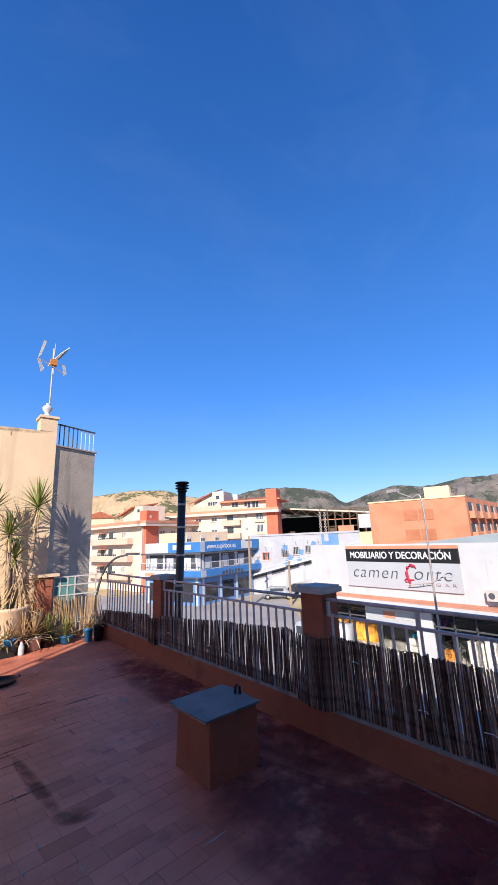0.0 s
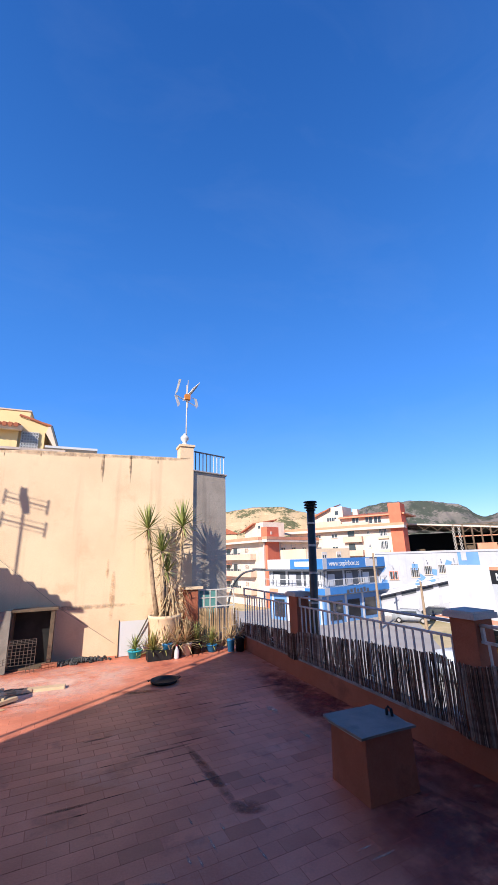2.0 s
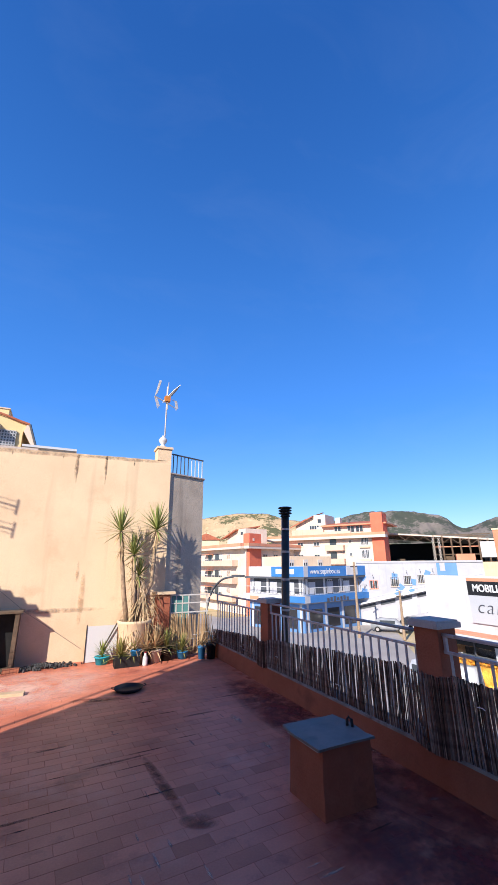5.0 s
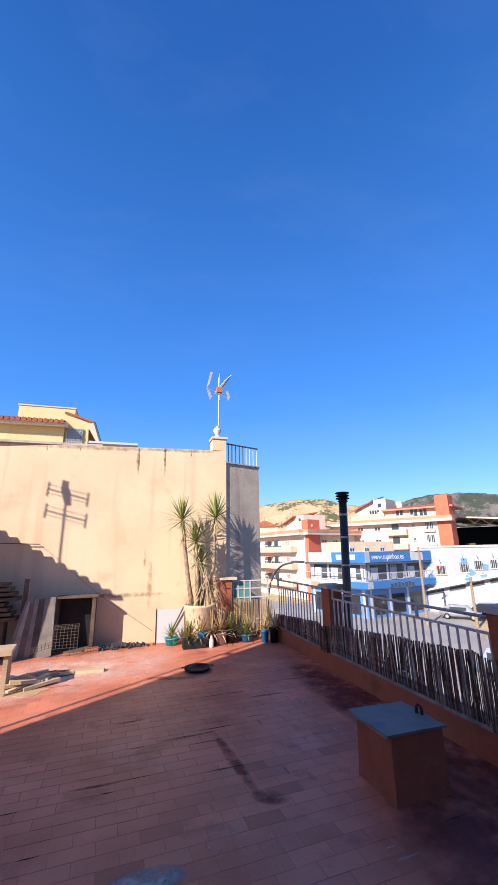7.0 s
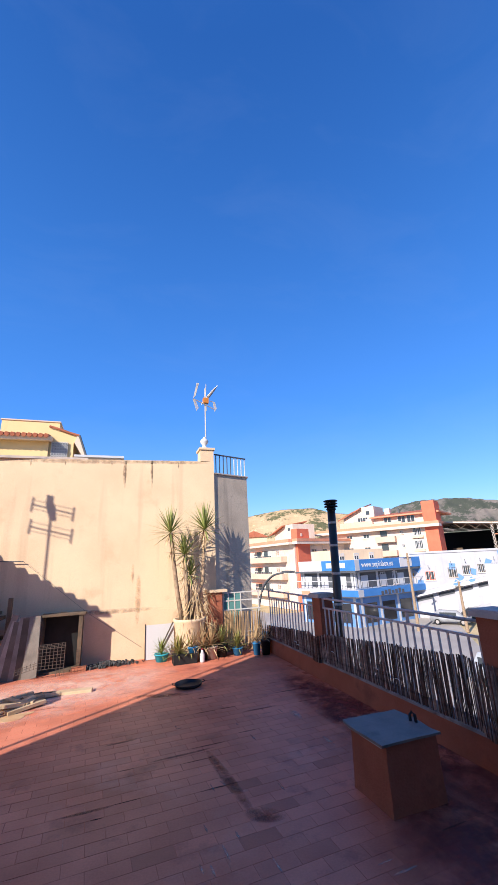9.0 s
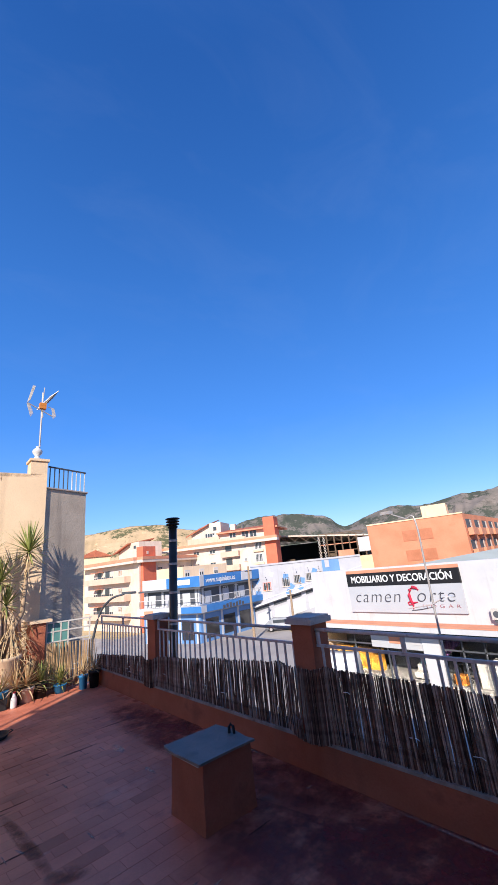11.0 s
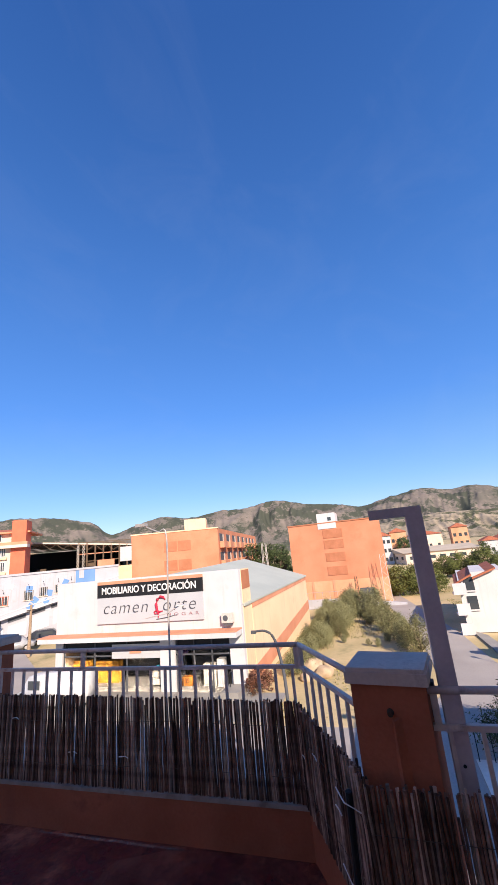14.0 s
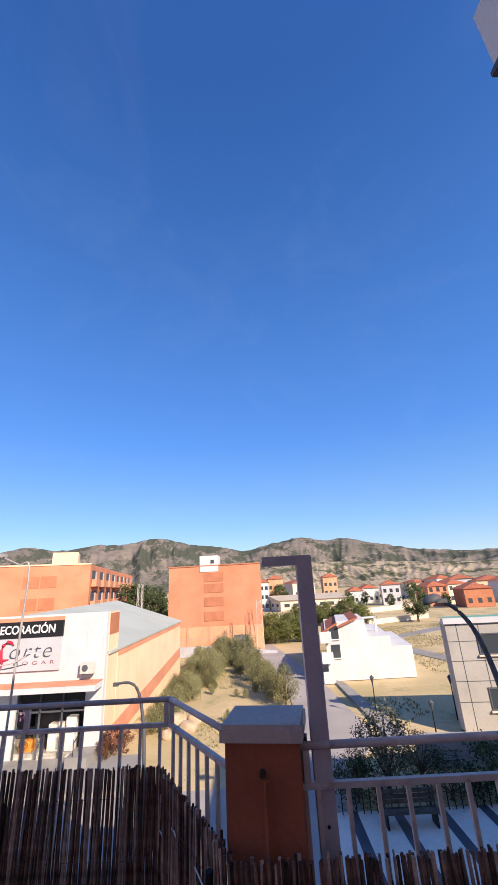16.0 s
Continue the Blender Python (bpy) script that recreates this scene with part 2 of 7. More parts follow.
M_BLUE = mat("blue_fascia", (0.05, 0.20, 0.50), (0.04, 0.17, 0.44), 0.8, 0.5, bump=0)
M_BLUE2 = mat("pale_blue_paint", (0.14, 0.28, 0.53), (0.12, 0.245, 0.48), 0.8, 0.7, bump=0)
M_GREYW = mat("light_grey_wall", (0.60, 0.585, 0.60), (0.52, 0.51, 0.52), 0.5, 0.8, bump=0.05, stain=(0.46, 0.44, 0.43), stain_scale=0.6)
M_DGREY = mat("dark_grey_panel", (0.10, 0.105, 0.12), (0.07, 0.075, 0.085), 0.8, 0.6, bump=0)
M_SIGNW = mat("sign_white", (0.53, 0.535, 0.555), (0.49, 0.495, 0.515), 0.6, 0.5, bump=0)
M_SIGNB = mat("sign_black", (0.018, 0.018, 0.02), (0.014, 0.014, 0.016), 0.8, 0.5, bump=0)
M_LETTER = mat("letter_white", (0.8, 0.8, 0.8), None, 1, 0.6, bump=0)
M_LETGREY = mat("letter_grey", (0.09, 0.09, 0.11), None, 1, 0.6, bump=0)
M_HOGAR = mat("letter_dull_red", (0.42, 0.13, 0.15), None, 1, 0.6, bump=0)
M_LETRED = mat("letter_red", (0.55, 0.03, 0.07), None, 1, 0.6, bump=0)
M_GLASS = glass("window_glass")
M_SHOPG = glass("shop_glass", (0.03, 0.03, 0.035))
M_TEALG = glass("green_glass", (0.12, 0.28, 0.26))
M_ROOFT = mat("roof_tile_red", (0.45, 0.15, 0.08), (0.34, 0.10, 0.06), 1.5, 0.85, fine=6, bump=0.4)
M_ROOFG = mat("green_grey_sheet", (0.46, 0.485, 0.43), (0.41, 0.435, 0.39), 0.3, 0.7, bump=0.03, spec=0.15)
M_ASPH = mat("asphalt", (0.42, 0.375, 0.34), (0.34, 0.30, 0.275), 0.25, 0.9, fine=12, stain=(0.47, 0.42, 0.38), stain_scale=0.2)
M_PAVE = mat("concrete_pavement", (0.32, 0.30, 0.28), (0.25, 0.235, 0.22), 0.6, 0.9, fine=12)
M_DRY = mat("dry_grass_ground", (0.60, 0.455, 0.26), (0.43, 0.345, 0.175), 0.16, 1.0, fine=3.5, bump=0.5, stain=(0.22, 0.215, 0.10), stain_scale=0.35, dust=(0.66, 0.53, 0.35))
M_MOUNT = scrub_slope("mountain_rock", (0.225, 0.187, 0.163), (0.145, 0.133, 0.114), (0.075, 0.082, 0.064), 0.0042, 0.055, 0.46)
M_HILL = scrub_slope("ochre_hill", (0.62, 0.43, 0.26), (0.48, 0.34, 0.19), (0.13, 0.125, 0.065), 0.02, 0.35, 0.56)
M_BADLAND = scrub_slope("pale_badland", (0.44, 0.35, 0.255), (0.27, 0.225, 0.155), (0.10, 0.105, 0.062), 0.012, 0.2, 0.50, 5.0)
M_OLIVE = mat("olive_leaf", (0.28, 0.27, 0.14), (0.15, 0.152, 0.075), 3, 0.8, bump=0, vary=0.55, spec=0.1)
M_PINE = mat("pine_leaf", (0.07, 0.10, 0.035), (0.04, 0.055, 0.02), 3, 0.8, bump=0, vary=0.45)
M_SHRUB = mat("pale_shrub_leaf", (0.17, 0.15, 0.085), (0.08, 0.085, 0.04), 3, 0.8, bump=0, vary=0.5)
M_BARK = mat("bark", (0.16, 0.11, 0.075), (0.09, 0.065, 0.045), 8, 0.95, bump=0.5)
M_YLEAF = mat("yucca_leaf", (0.33, 0.35, 0.11), (0.15, 0.19, 0.05), 6, 0.5, bump=0.05, vary=0.35)
M_STEM = mat("yucca_bark", (0.42, 0.30, 0.20), (0.24, 0.165, 0.11), 14, 0.9, bump=0.5, fine=40)
M_YDEAD = mat("dry_leaf", (0.58, 0.42, 0.24), (0.40, 0.27, 0.14), 6, 0.9, bump=0.1, vary=0.3)
M_WOOD = mat("raw_wood", (0.60, 0.45, 0.29), (0.46, 0.32, 0.19), 4, 0.8, bump=0.3, vary=0.3)
M_GWOOD = mat("grey_weathered_wood", (0.15, 0.118, 0.092), (0.085, 0.066, 0.052), 4, 0.9, bump=0.3, vary=0.4)
M_BOARD = mat("silvered_board", (0.34, 0.29, 0.25), (0.22, 0.185, 0.16), 5, 0.9, bump=0.3, vary=0.3)
M_AMBER = mat("amber_lacquer", (0.80, 0.40, 0.06), (0.45, 0.17, 0.03), 2.2, 0.4, bump=0.05)
M_PURPLE = mat("purple_cloth", (0.10, 0.045, 0.12), (0.06, 0.03, 0.075), 4, 0.9, bump=0.1)
M_POTB = mat("blue_plastic_pot", (0.03, 0.22, 0.48), (0.025, 0.18, 0.4), 6, 0.45, bump=0)
M_POTT = mat("turquoise_plastic", (0.03, 0.42, 0.55), (0.025, 0.35, 0.48), 6, 0.45, bump=0)
M_POTW = mat("pale_pot", (0.62, 0.58, 0.53), (0.5, 0.46, 0.42), 8, 0.7)
M_SOIL = mat("dark_soil", (0.06, 0.04, 0.03), (0.035, 0.025, 0.02), 20, 1.0)
M_STONE = mat("dark_gravel", (0.08, 0.075, 0.075), (0.04, 0.04, 0.042), 20, 0.9, vary=0.4)
M_CAR = {"white": mat("white_car_paint", (0.75, 0.75, 0.75), None, 2, 0.25, bump=0, spec=0.6), "dark": mat("dark_car_paint", (0.05, 0.055, 0.065), None, 2, 0.25, bump=0, spec=0.6), "silver": mat("silver_car_paint", (0.42, 0.43, 0.45), None, 2, 0.25, bump=0, spec=0.6)}
M_RUBBER = mat("tyre_rubber", (0.02, 0.02, 0.02), None, 5, 0.9)

M_SHRUBY = mat("yellow_green_leaf", (0.30, 0.27, 0.08), (0.16, 0.17, 0.05), 6, 0.6, bump=0.05, vary=0.3)
M_GRASS = mat("dry_grass_blade", (0.44, 0.36, 0.19), (0.24, 0.235, 0.10), 0.3, 0.95, bump=0, vary=0.35, coords="World")
M_YELLOW = mat("yellow_wall", (0.82, 0.60, 0.31), (0.75, 0.54, 0.27), 0.5, 0.85, bump=0.1, streak=(0.66, 0.47, 0.24))
M_CEMENT2 = mat("pale_stone_cladding", (0.42, 0.39, 0.36), (0.34, 0.315, 0.29), 0.5, 0.8, bump=0.1, fine=10)
M_PLAZA = mat("plaza_slab", (0.86, 0.755, 0.65), (0.78, 0.68, 0.58), 0.6, 0.8, bump=0.1, fine=8)
M_TANROOF = mat("tan_sheet", (0.55, 0.46, 0.36), (0.47, 0.39, 0.30), 0.3, 0.8, bump=0.05)
M_FIG = mat("fig_leaf", (0.155, 0.17, 0.055), (0.075, 0.095, 0.03), 3, 0.7, bump=0, vary=0.5, spec=0.15)
M_BOULDER = mat("tan_rock", (0.56, 0.42, 0.29), (0.40, 0.29, 0.19), 2, 0.95, bump=0.5, fine=14)
M_REDLEAF = mat("reddish_leaf", (0.22, 0.09, 0.06), (0.12, 0.06, 0.035), 3, 0.8, bump=0, vary=0.4)
M_CLEAR = bpy.data.materials.new("clear_pane")
M_CLEAR.use_nodes = True
_b = M_CLEAR.node_tree.nodes["Principled BSDF"]
_b.inputs["Transmission Weight"].default_value, _b.inputs["Roughness"].default_value, _b.inputs["IOR"].default_value = 1.0, 0.02, 1.2

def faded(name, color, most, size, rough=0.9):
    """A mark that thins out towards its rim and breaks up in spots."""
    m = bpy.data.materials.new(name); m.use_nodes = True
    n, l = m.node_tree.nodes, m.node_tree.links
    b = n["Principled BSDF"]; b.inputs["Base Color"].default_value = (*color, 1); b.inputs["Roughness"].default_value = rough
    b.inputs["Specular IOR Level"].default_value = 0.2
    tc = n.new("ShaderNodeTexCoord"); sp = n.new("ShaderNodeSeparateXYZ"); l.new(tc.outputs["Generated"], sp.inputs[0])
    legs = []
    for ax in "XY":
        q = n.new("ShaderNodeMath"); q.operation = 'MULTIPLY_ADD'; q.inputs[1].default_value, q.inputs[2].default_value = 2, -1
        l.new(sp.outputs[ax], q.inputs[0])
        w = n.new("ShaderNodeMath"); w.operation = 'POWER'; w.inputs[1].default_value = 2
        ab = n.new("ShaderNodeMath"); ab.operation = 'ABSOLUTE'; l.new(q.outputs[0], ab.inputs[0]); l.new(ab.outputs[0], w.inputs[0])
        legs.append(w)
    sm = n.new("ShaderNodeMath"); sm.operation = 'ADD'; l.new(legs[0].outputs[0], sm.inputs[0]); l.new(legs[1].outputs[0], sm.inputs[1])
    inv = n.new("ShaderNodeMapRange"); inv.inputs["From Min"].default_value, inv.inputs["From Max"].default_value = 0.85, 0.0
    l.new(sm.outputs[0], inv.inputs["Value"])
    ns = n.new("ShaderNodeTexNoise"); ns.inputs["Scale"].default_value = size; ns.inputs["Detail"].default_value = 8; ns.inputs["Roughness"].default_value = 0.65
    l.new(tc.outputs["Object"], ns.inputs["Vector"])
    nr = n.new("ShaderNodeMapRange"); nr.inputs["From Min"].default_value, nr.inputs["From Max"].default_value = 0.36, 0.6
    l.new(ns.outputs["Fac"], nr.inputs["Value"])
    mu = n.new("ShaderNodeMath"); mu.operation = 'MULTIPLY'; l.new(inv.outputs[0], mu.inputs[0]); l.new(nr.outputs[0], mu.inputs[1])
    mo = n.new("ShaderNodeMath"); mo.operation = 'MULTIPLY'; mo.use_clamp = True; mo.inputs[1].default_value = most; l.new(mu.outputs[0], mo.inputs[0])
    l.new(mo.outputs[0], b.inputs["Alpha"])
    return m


# ---- mesh helpers ----
def bmesh_new():
    return bmesh.new()


def add_box(bm, x0, y0, z0, x1, y1, z1, m=None):
    vs = [bm.verts.new((x, y, z)) for z in (z0, z1) for x, y in ((x0, y0), (x1, y0), (x1, y1), (x0, y1))]
    for f in ((3, 2, 1, 0), (4, 5, 6, 7), (0, 1, 5, 4), (1, 2, 6, 5), (2, 3, 7, 6), (3, 0, 4, 7)):
        bm.faces.new([vs[i] for i in f])
    if m is not None:
        bmesh.ops.transform(bm, matrix=m, verts=vs)
    return vs


def add_prism(bm, pts, z0, z1, z1s=None):
    """An upright prism over a plan of points given anticlockwise; z1s gives each corner a top of its own."""
    lo = [bm.verts.new((x, y, z0)) for x, y in pts]
    hi = [bm.verts.new((x, y, z1s[i] if z1s else z1)) for i, (x, y) in enumerate(pts)]
    bm.faces.new(lo[::-1]); bm.faces.new(hi)
    k = len(pts)
    for i in range(k):
        bm.faces.new((lo[i], lo[(i + 1) % k], hi[(i + 1) % k], hi[i]))
    return lo + hi


def add_tube(bm, pts, radii, sides=8, cap=True):
    """A tube along points, with a radius at each."""
    rings = []
    for i, p in enumerate(pts):
        p = Vector(p)
        d = (Vector(pts[min(i + 1, len(pts) - 1)]) - Vector(pts[max(i - 1, 0)])).normalized()
        a = d.orthogonal().normalized() if abs(d.z) < 0.9 else Vector((1, 0, 0)) - d * d.x
        a.normalize(); b = d.cross(a)
        r = radii[i] if hasattr(radii, "__len__") else radii
        rings.append([bm.verts.new(p + (a * math.cos(2 * math.pi * k / sides) + b * math.sin(2 * math.pi * k / sides)) * r) for k in range(sides)])
    for r0, r1 in zip(rings, rings[1:]):
        for k in range(sides):
            bm.faces.new((r0[k], r0[(k + 1) % sides], r1[(k + 1) % sides], r1[k]))
    if cap:
        bm.faces.new(rings[0][::-1]); bm.faces.new(rings[-1])


def add_lathe(bm, profile, sides=20, cx=0.0, cy=0.0):
    rings = [[bm.verts.new((cx + r * math.cos(2 * math.pi * k / sides), cy + r * math.sin(2 * math.pi * k / sides), z)) for k in range(sides)] for r, z in profile]
    for r0, r1 in zip(rings, rings[1:]):
        for k in range(sides):
            bm.faces.new((r0[k], r0[(k + 1) % sides], r1[(k + 1) % sides], r1[k]))
    bm.faces.new(rings[0][::-1]); bm.faces.new(rings[-1])


def soften(bm, width=0.006, segments=2):
    bmesh.ops.bevel(bm, geom=[e for e in bm.edges if e.is_manifold and e.calc_face_angle(0) > 0.6], offset=width, segments=segments, affect='EDGES', clamp_overlap=True)


def mesh_of(name, bm, material, smooth=False):
    bmesh.ops.recalc_face_normals(bm, faces=bm.faces)
    me = bpy.data.meshes.new(name)
    bm.to_mesh(me); bm.free()
    me.materials.append(material)
    if smooth:
        for p in me.polygons:
            p.use_smooth = True
    return me


def part(name, bm, material, parent, label="", smooth=False):
    ob = new(name, mesh_of(name, bm, material, smooth))
    ob.parent = parent
    return tagged(ob, label)


def thing(name, label, category, group="", at=None):
    ob = new(name)
    ob.empty_display_size = 0.1
    if at is not None:
        ob.matrix_world = at if isinstance(at, Matrix) else Matrix.Translation(at)
    return tagged(ob, label, category, group)


def solo(name, bm, material, label, category, group="", kind="", smooth=False):
    return tagged(new(name, mesh_of(name, bm, material, smooth)), label, category, group, kind)


def boxp(name, dims, material, parent, bevel=0.0, label=""):
    bm = bmesh.new(); add_box(bm, *dims)
    if bevel:
        soften(bm, bevel)
    return part(name, bm, material, parent, label)


def boxes(name, dims_list, material, parent, label=""):
    bm = bmesh.new()
    for d in dims_list:
        add_box(bm, *d)
    return part(name, bm, material, parent, label)


def text(name, body, size, m, material, parent=None, extrude=0.01, label="", shear=0.0, space=1.0, width=None, thin=0.0):
    cu = bpy.data.curves.new(name, 'FONT')
    cu.body, cu.size, cu.extrude, cu.shear, cu.space_character = body, size, extrude, shear, space
    cu.align_x, cu.align_y, cu.offset = 'CENTER', 'CENTER', thin
    cu.materials.append(material)
    ob = new(name, cu)
    bpy.context.view_layer.update()
    if width:
        m = m @ Matrix.Diagonal((width / max(ob.dimensions.x, 1e-3), 1, 1, 1))
    ob.parent = parent
    ob.matrix_local = m
    return tagged(ob, label)


GROUND = -6.5
FENCE_X = 2.68

# ---- terrace: floor, parapet, walls ----
bm = bmesh.new()
add_prism(bm, [(-7.0, -9.0), (1.75, -9.0), (1.75, -0.62), (2.6, -0.05), (2.6, 8.6), (-7.0, 8.6)], -0.30, -0.0012)
terrace_floor = solo("floor", bm, M_JOINT, "red terracotta tiled roof terrace floor, worn", "floor", kind="structure")


def strip(points, inner, outer):
    """A plan of a strip beside a line: offsets to its left, from inner to outer."""
    def off(d):
        out = []
        for i, p in enumerate(points):
            p = Vector(p)
            a = (p - Vector(points[i - 1])).normalized() if i else None
            b = (Vector(points[i + 1]) - p).normalized() if i + 1 < len(points) else None
            na = Vector((-a.y, a.x)) if a else None
            nb = Vector((-b.y, b.x)) if b else None
            nn = (na + nb).normalized() if na and nb else (na or nb)
            k = 1 / max(nn.dot(na or nb), 0.3)
            out.append((p.x + nn.x * d * k, p.y + nn.y * d * k))
        return out
    return off(inner), off(outer)


LINE = [(2.6, 7.35), (2.6, -0.05), (1.78, -0.58), (1.78, -8.0)]


def parapet_piece(name, inner_off, outer_off, z0, z1, material, label, category, cuts=60, wob=0.0):
    bm = bmesh.new()
    a, b = strip(LINE, inner_off, outer_off)
    for i in range(3):
        n_cut = max(1, int((Vector(a[i + 1]) - Vector(a[i])).length / 0.25))
        rows = []
        for k in range(n_cut + 1):
            t = k / n_cut
            p = Vector(a[i]).lerp(Vector(a[i + 1]), t); q = Vector(b[i]).lerp(Vector(b[i + 1]), t)
            w = wob * noise.noise((p.x * 2.3, p.y * 2.3, 5.0))
            rows.append([bm.verts.new(v) for v in ((p.x, p.y, z0), (p.x + w, p.y, z1 + w), (q.x, q.y, z1 + w), (q.x, q.y, z0))])
        for r, s2 in zip(rows, rows[1:]):
            for j in range(4):
                bm.faces.new((r[j], s2[j], s2[(j + 1) % 4], r[(j + 1) % 4]))
        bm.faces.new(rows[0]); bm.faces.new(rows[-1][::-1])
    return solo(name, bm, material, label, category, kind="structure")


parapet_piece("wall_parapet", 0.0, 0.20, -0.30, 0.225, M_TERRA, "low terracotta rendered parapet round the terrace", "parapet", wob=0.008)
parapet_piece("trim_ledge", -0.006, 0.21, 0.225, 0.247, M_LEDGE, "grey cement ledge on the parapet", "ledge", wob=0.006)
bm = bmesh.new()
add_prism(bm, [(2.81, -8.2), (2.81, 8.6), (-7.0, 8.6), (-7.0, -8.2)], GROUND - 0.2, -0.31)
solo("wall_house_below", bm, M_CREAMW, "rendered storeys of the house below the terrace", "wall", kind="structure")


def pillar(cx, cy, sx, sy, top, label, turn=0.0, lip=0.035):
    p = thing("fence_pillar", label, "pillar", "fence pillars", at=pose(cx, cy, 0, 0, 0, turn))
    bm = bmesh.new(); add_box(bm, -sx, -sy, 0.0, sx, sy, top - 0.05)
    soften(bm, 0.012)
    bmesh.ops.subdivide_edges(bm, edges=bm.edges[:], cuts=3, use_grid_fill=True)
    for v in bm.verts:
        v.co.x += 0.006 * noise.noise(v.co * 7); v.co.y += 0.006 * noise.noise(v.co * 7 + Vector((9, 0, 0)))
    part("shaft", bm, M_TERRA, p)
    bm = bmesh.new(); add_box(bm, -sx - lip, -sy - lip, top - 0.05, sx + lip, sy + lip, top - 0.008)
    vs = add_box(bm, -sx - lip * 0.6, -sy - lip * 0.6, top - 0.008, sx + lip * 0.6, sy + lip * 0.6, top + 0.006)
    soften(bm, 0.006)
    part("cap", bm, M_CAP, p, "grey stone cap")
    return p


pillar(2.735, 5.28, 0.1, 0.115, 1.078, "terracotta rendered fence pillar with grey stone cap")
pillar(2.725, 2.415, 0.1, 0.115, 1.115, "terracotta rendered fence pillar with grey stone cap")
p3 = pillar(1.985, -0.595, 0.115, 0.138, 1.098, "terracotta rendered corner pillar, weathered, with stone cap and pipe hole", -9.0, 0.016)
bm = bmesh.new()
add_tube(bm, [(-0.108, 0.0, 0.955), (-0.128, 0.0, 0.95)], [0.015, 0.010], 10)
part("pipe_stub", bm, M_SOIL, p3, "broken pipe stub")
bm = bmesh.new()
v = [bm.verts.new(p) for p in ((-0.112, 0.0, 0.94), (-0.112, -0.04, 0.94), (-0.135, -0.012, 0.93), (-0.112, 0.02, 0.25), (-0.112, -0.05, 0.25), (-0.150, -0.018, 0.25))]
for f in ((0, 2, 1), (3, 4, 5), (0, 3, 5, 2), (2, 5, 4, 1), (1, 4, 3, 0)):
    bm.faces.new([v[k] for k in f])
part("render_ridge", bm, M_TERRA, p3)
for z in (0.93, 1.02):
    boxp("clamp", (-0.02, -0.16, z - 0.015, 0.02, -0.138, z + 0.015), M_DGREY, p3)

# railings: two rails, posts and balusters for each stretch
def railing(name, a, b, label, top=1.02, low=0.90, base=0.247, gap=0.112):
    a, b = Vector(a), Vector(b)
    length = (b - a).length
    turn = math.atan2(b.y - a.y, b.x - a.x)
    r = thing(name, label, "railing", "terrace railings", at=Matrix.Translation((a.x, a.y, 0)) @ Matrix.Rotation(turn, 4, 'Z'))
    bm = bmesh.new(); add_tube(bm, [(0, 0, top), (length, 0, top)], 0.0138, 12); part("top_rail", bm, M_RAIL, r, smooth=True)
    boxp("lower_rail", (0, -0.011, low - 0.010, length, 0.011, low + 0.010), M_RAIL, r, 0.003)
    bm = bmesh.new(); add_box(bm, -0.0075, -0.0075, base, 0.0075, 0.0075, low - 0.010)
    bal = mesh_of("baluster", bm, M_RAIL)
    bm = bmesh.new(); add_box(bm, -0.012, -0.012, low + 0.010, 0.012, 0.012, top - 0.012)
    stub = mesh_of("post", bm, M_RAIL)
    k = int(length / gap)
    for i in range(k + 1):
        x = (i + 0.5) * length / (k + 1)
        o = new("baluster", bal); o.parent = r; o.location = (x, 0, 0)
    k = max(1, round(length / 0.9))
    for i in range(k + 1):
        o = new("post", stub); o.parent = r; o.location = (0.02 + (length - 0.04) * i / k, 0, 0)
    return r


railing("railing", (FENCE_X, 7.3), (FENCE_X, 5.40), "grey painted steel railing on the parapet")
railing("railing", (FENCE_X, 5.17), (FENCE_X, 2.53), "grey painted steel railing on the parapet")
railing("railing", (FENCE_X, 2.30), (FENCE_X, -0.07), "grey painted steel railing on the parapet")
railing("railing", (FENCE_X, -0.07), (1.96, -0.52), "short slanting grey steel railing joining the corner pillar")
railing("railing", (1.9, -0.72), (1.9, -3.2), "grey painted steel railing beyond the corner pillar")

# tall steel post with a short arm
pole = thing("steel_post", "mauve-grey square steel post with short bent arm", "post", at=(1.93, -0.80, 0))
boxp("upright", (-0.03, -0.033, 0.25, 0.03, 0.033, 1.70), M_POLE, pole, 0.004)
boxp("arm", (-0.028, -0.031, 1.665, 0.028, 0.18, 1.703), M_POLE, pole, 0.004)
for z in (0.62, 0.78):
    bm = bmesh.new(); add_tube(bm, [(-0.029, 0, z), (-0.033, 0, z)], 0.006, 8); part("bolt", bm, M_BLACK, pole)

# ---- house behind and beside the camera ----
bm = bmesh.new()
# house mass that throws the floor shadow; raised to 9 m to cut sky light
add_box(bm, -4.0, -8.0, -0.008, -1.9, 2.31, 9.0)
# the next two blocks are unseen, added to cut sky light
add_box(bm, -1.9, -8.0, -0.008, -0.95, 0.6, 9.0)
add_box(bm, -0.95, -8.0, -0.008, 1.68, -2.56, 4.9)
solo("wall_house", bm, M_CREAMW, "plain rendered wall of the house behind, with unseen blocks added against sky light", "wall", kind="structure")

pipe = thing("downpipe", "slim grey downpipe standing off the house corner", "pipe", at=(-4.055, 2.43, 0))
bm = bmesh.new(); add_tube(bm, [(0, 0, 0), (0, 0, 8.8)], 0.024, 10); part("tube", bm, M_ALU, pipe, smooth=True)
for z in (1.5, 4.0, 6.5):
    boxp("bracket", (-0.02, -0.12, z, 0.08, -0.02, z + 0.03), M_ALU, pipe)

# ---- north wall with grey return ----
def wall_y(x):
    return 7.75 + 0.07 * (1.76 - x)


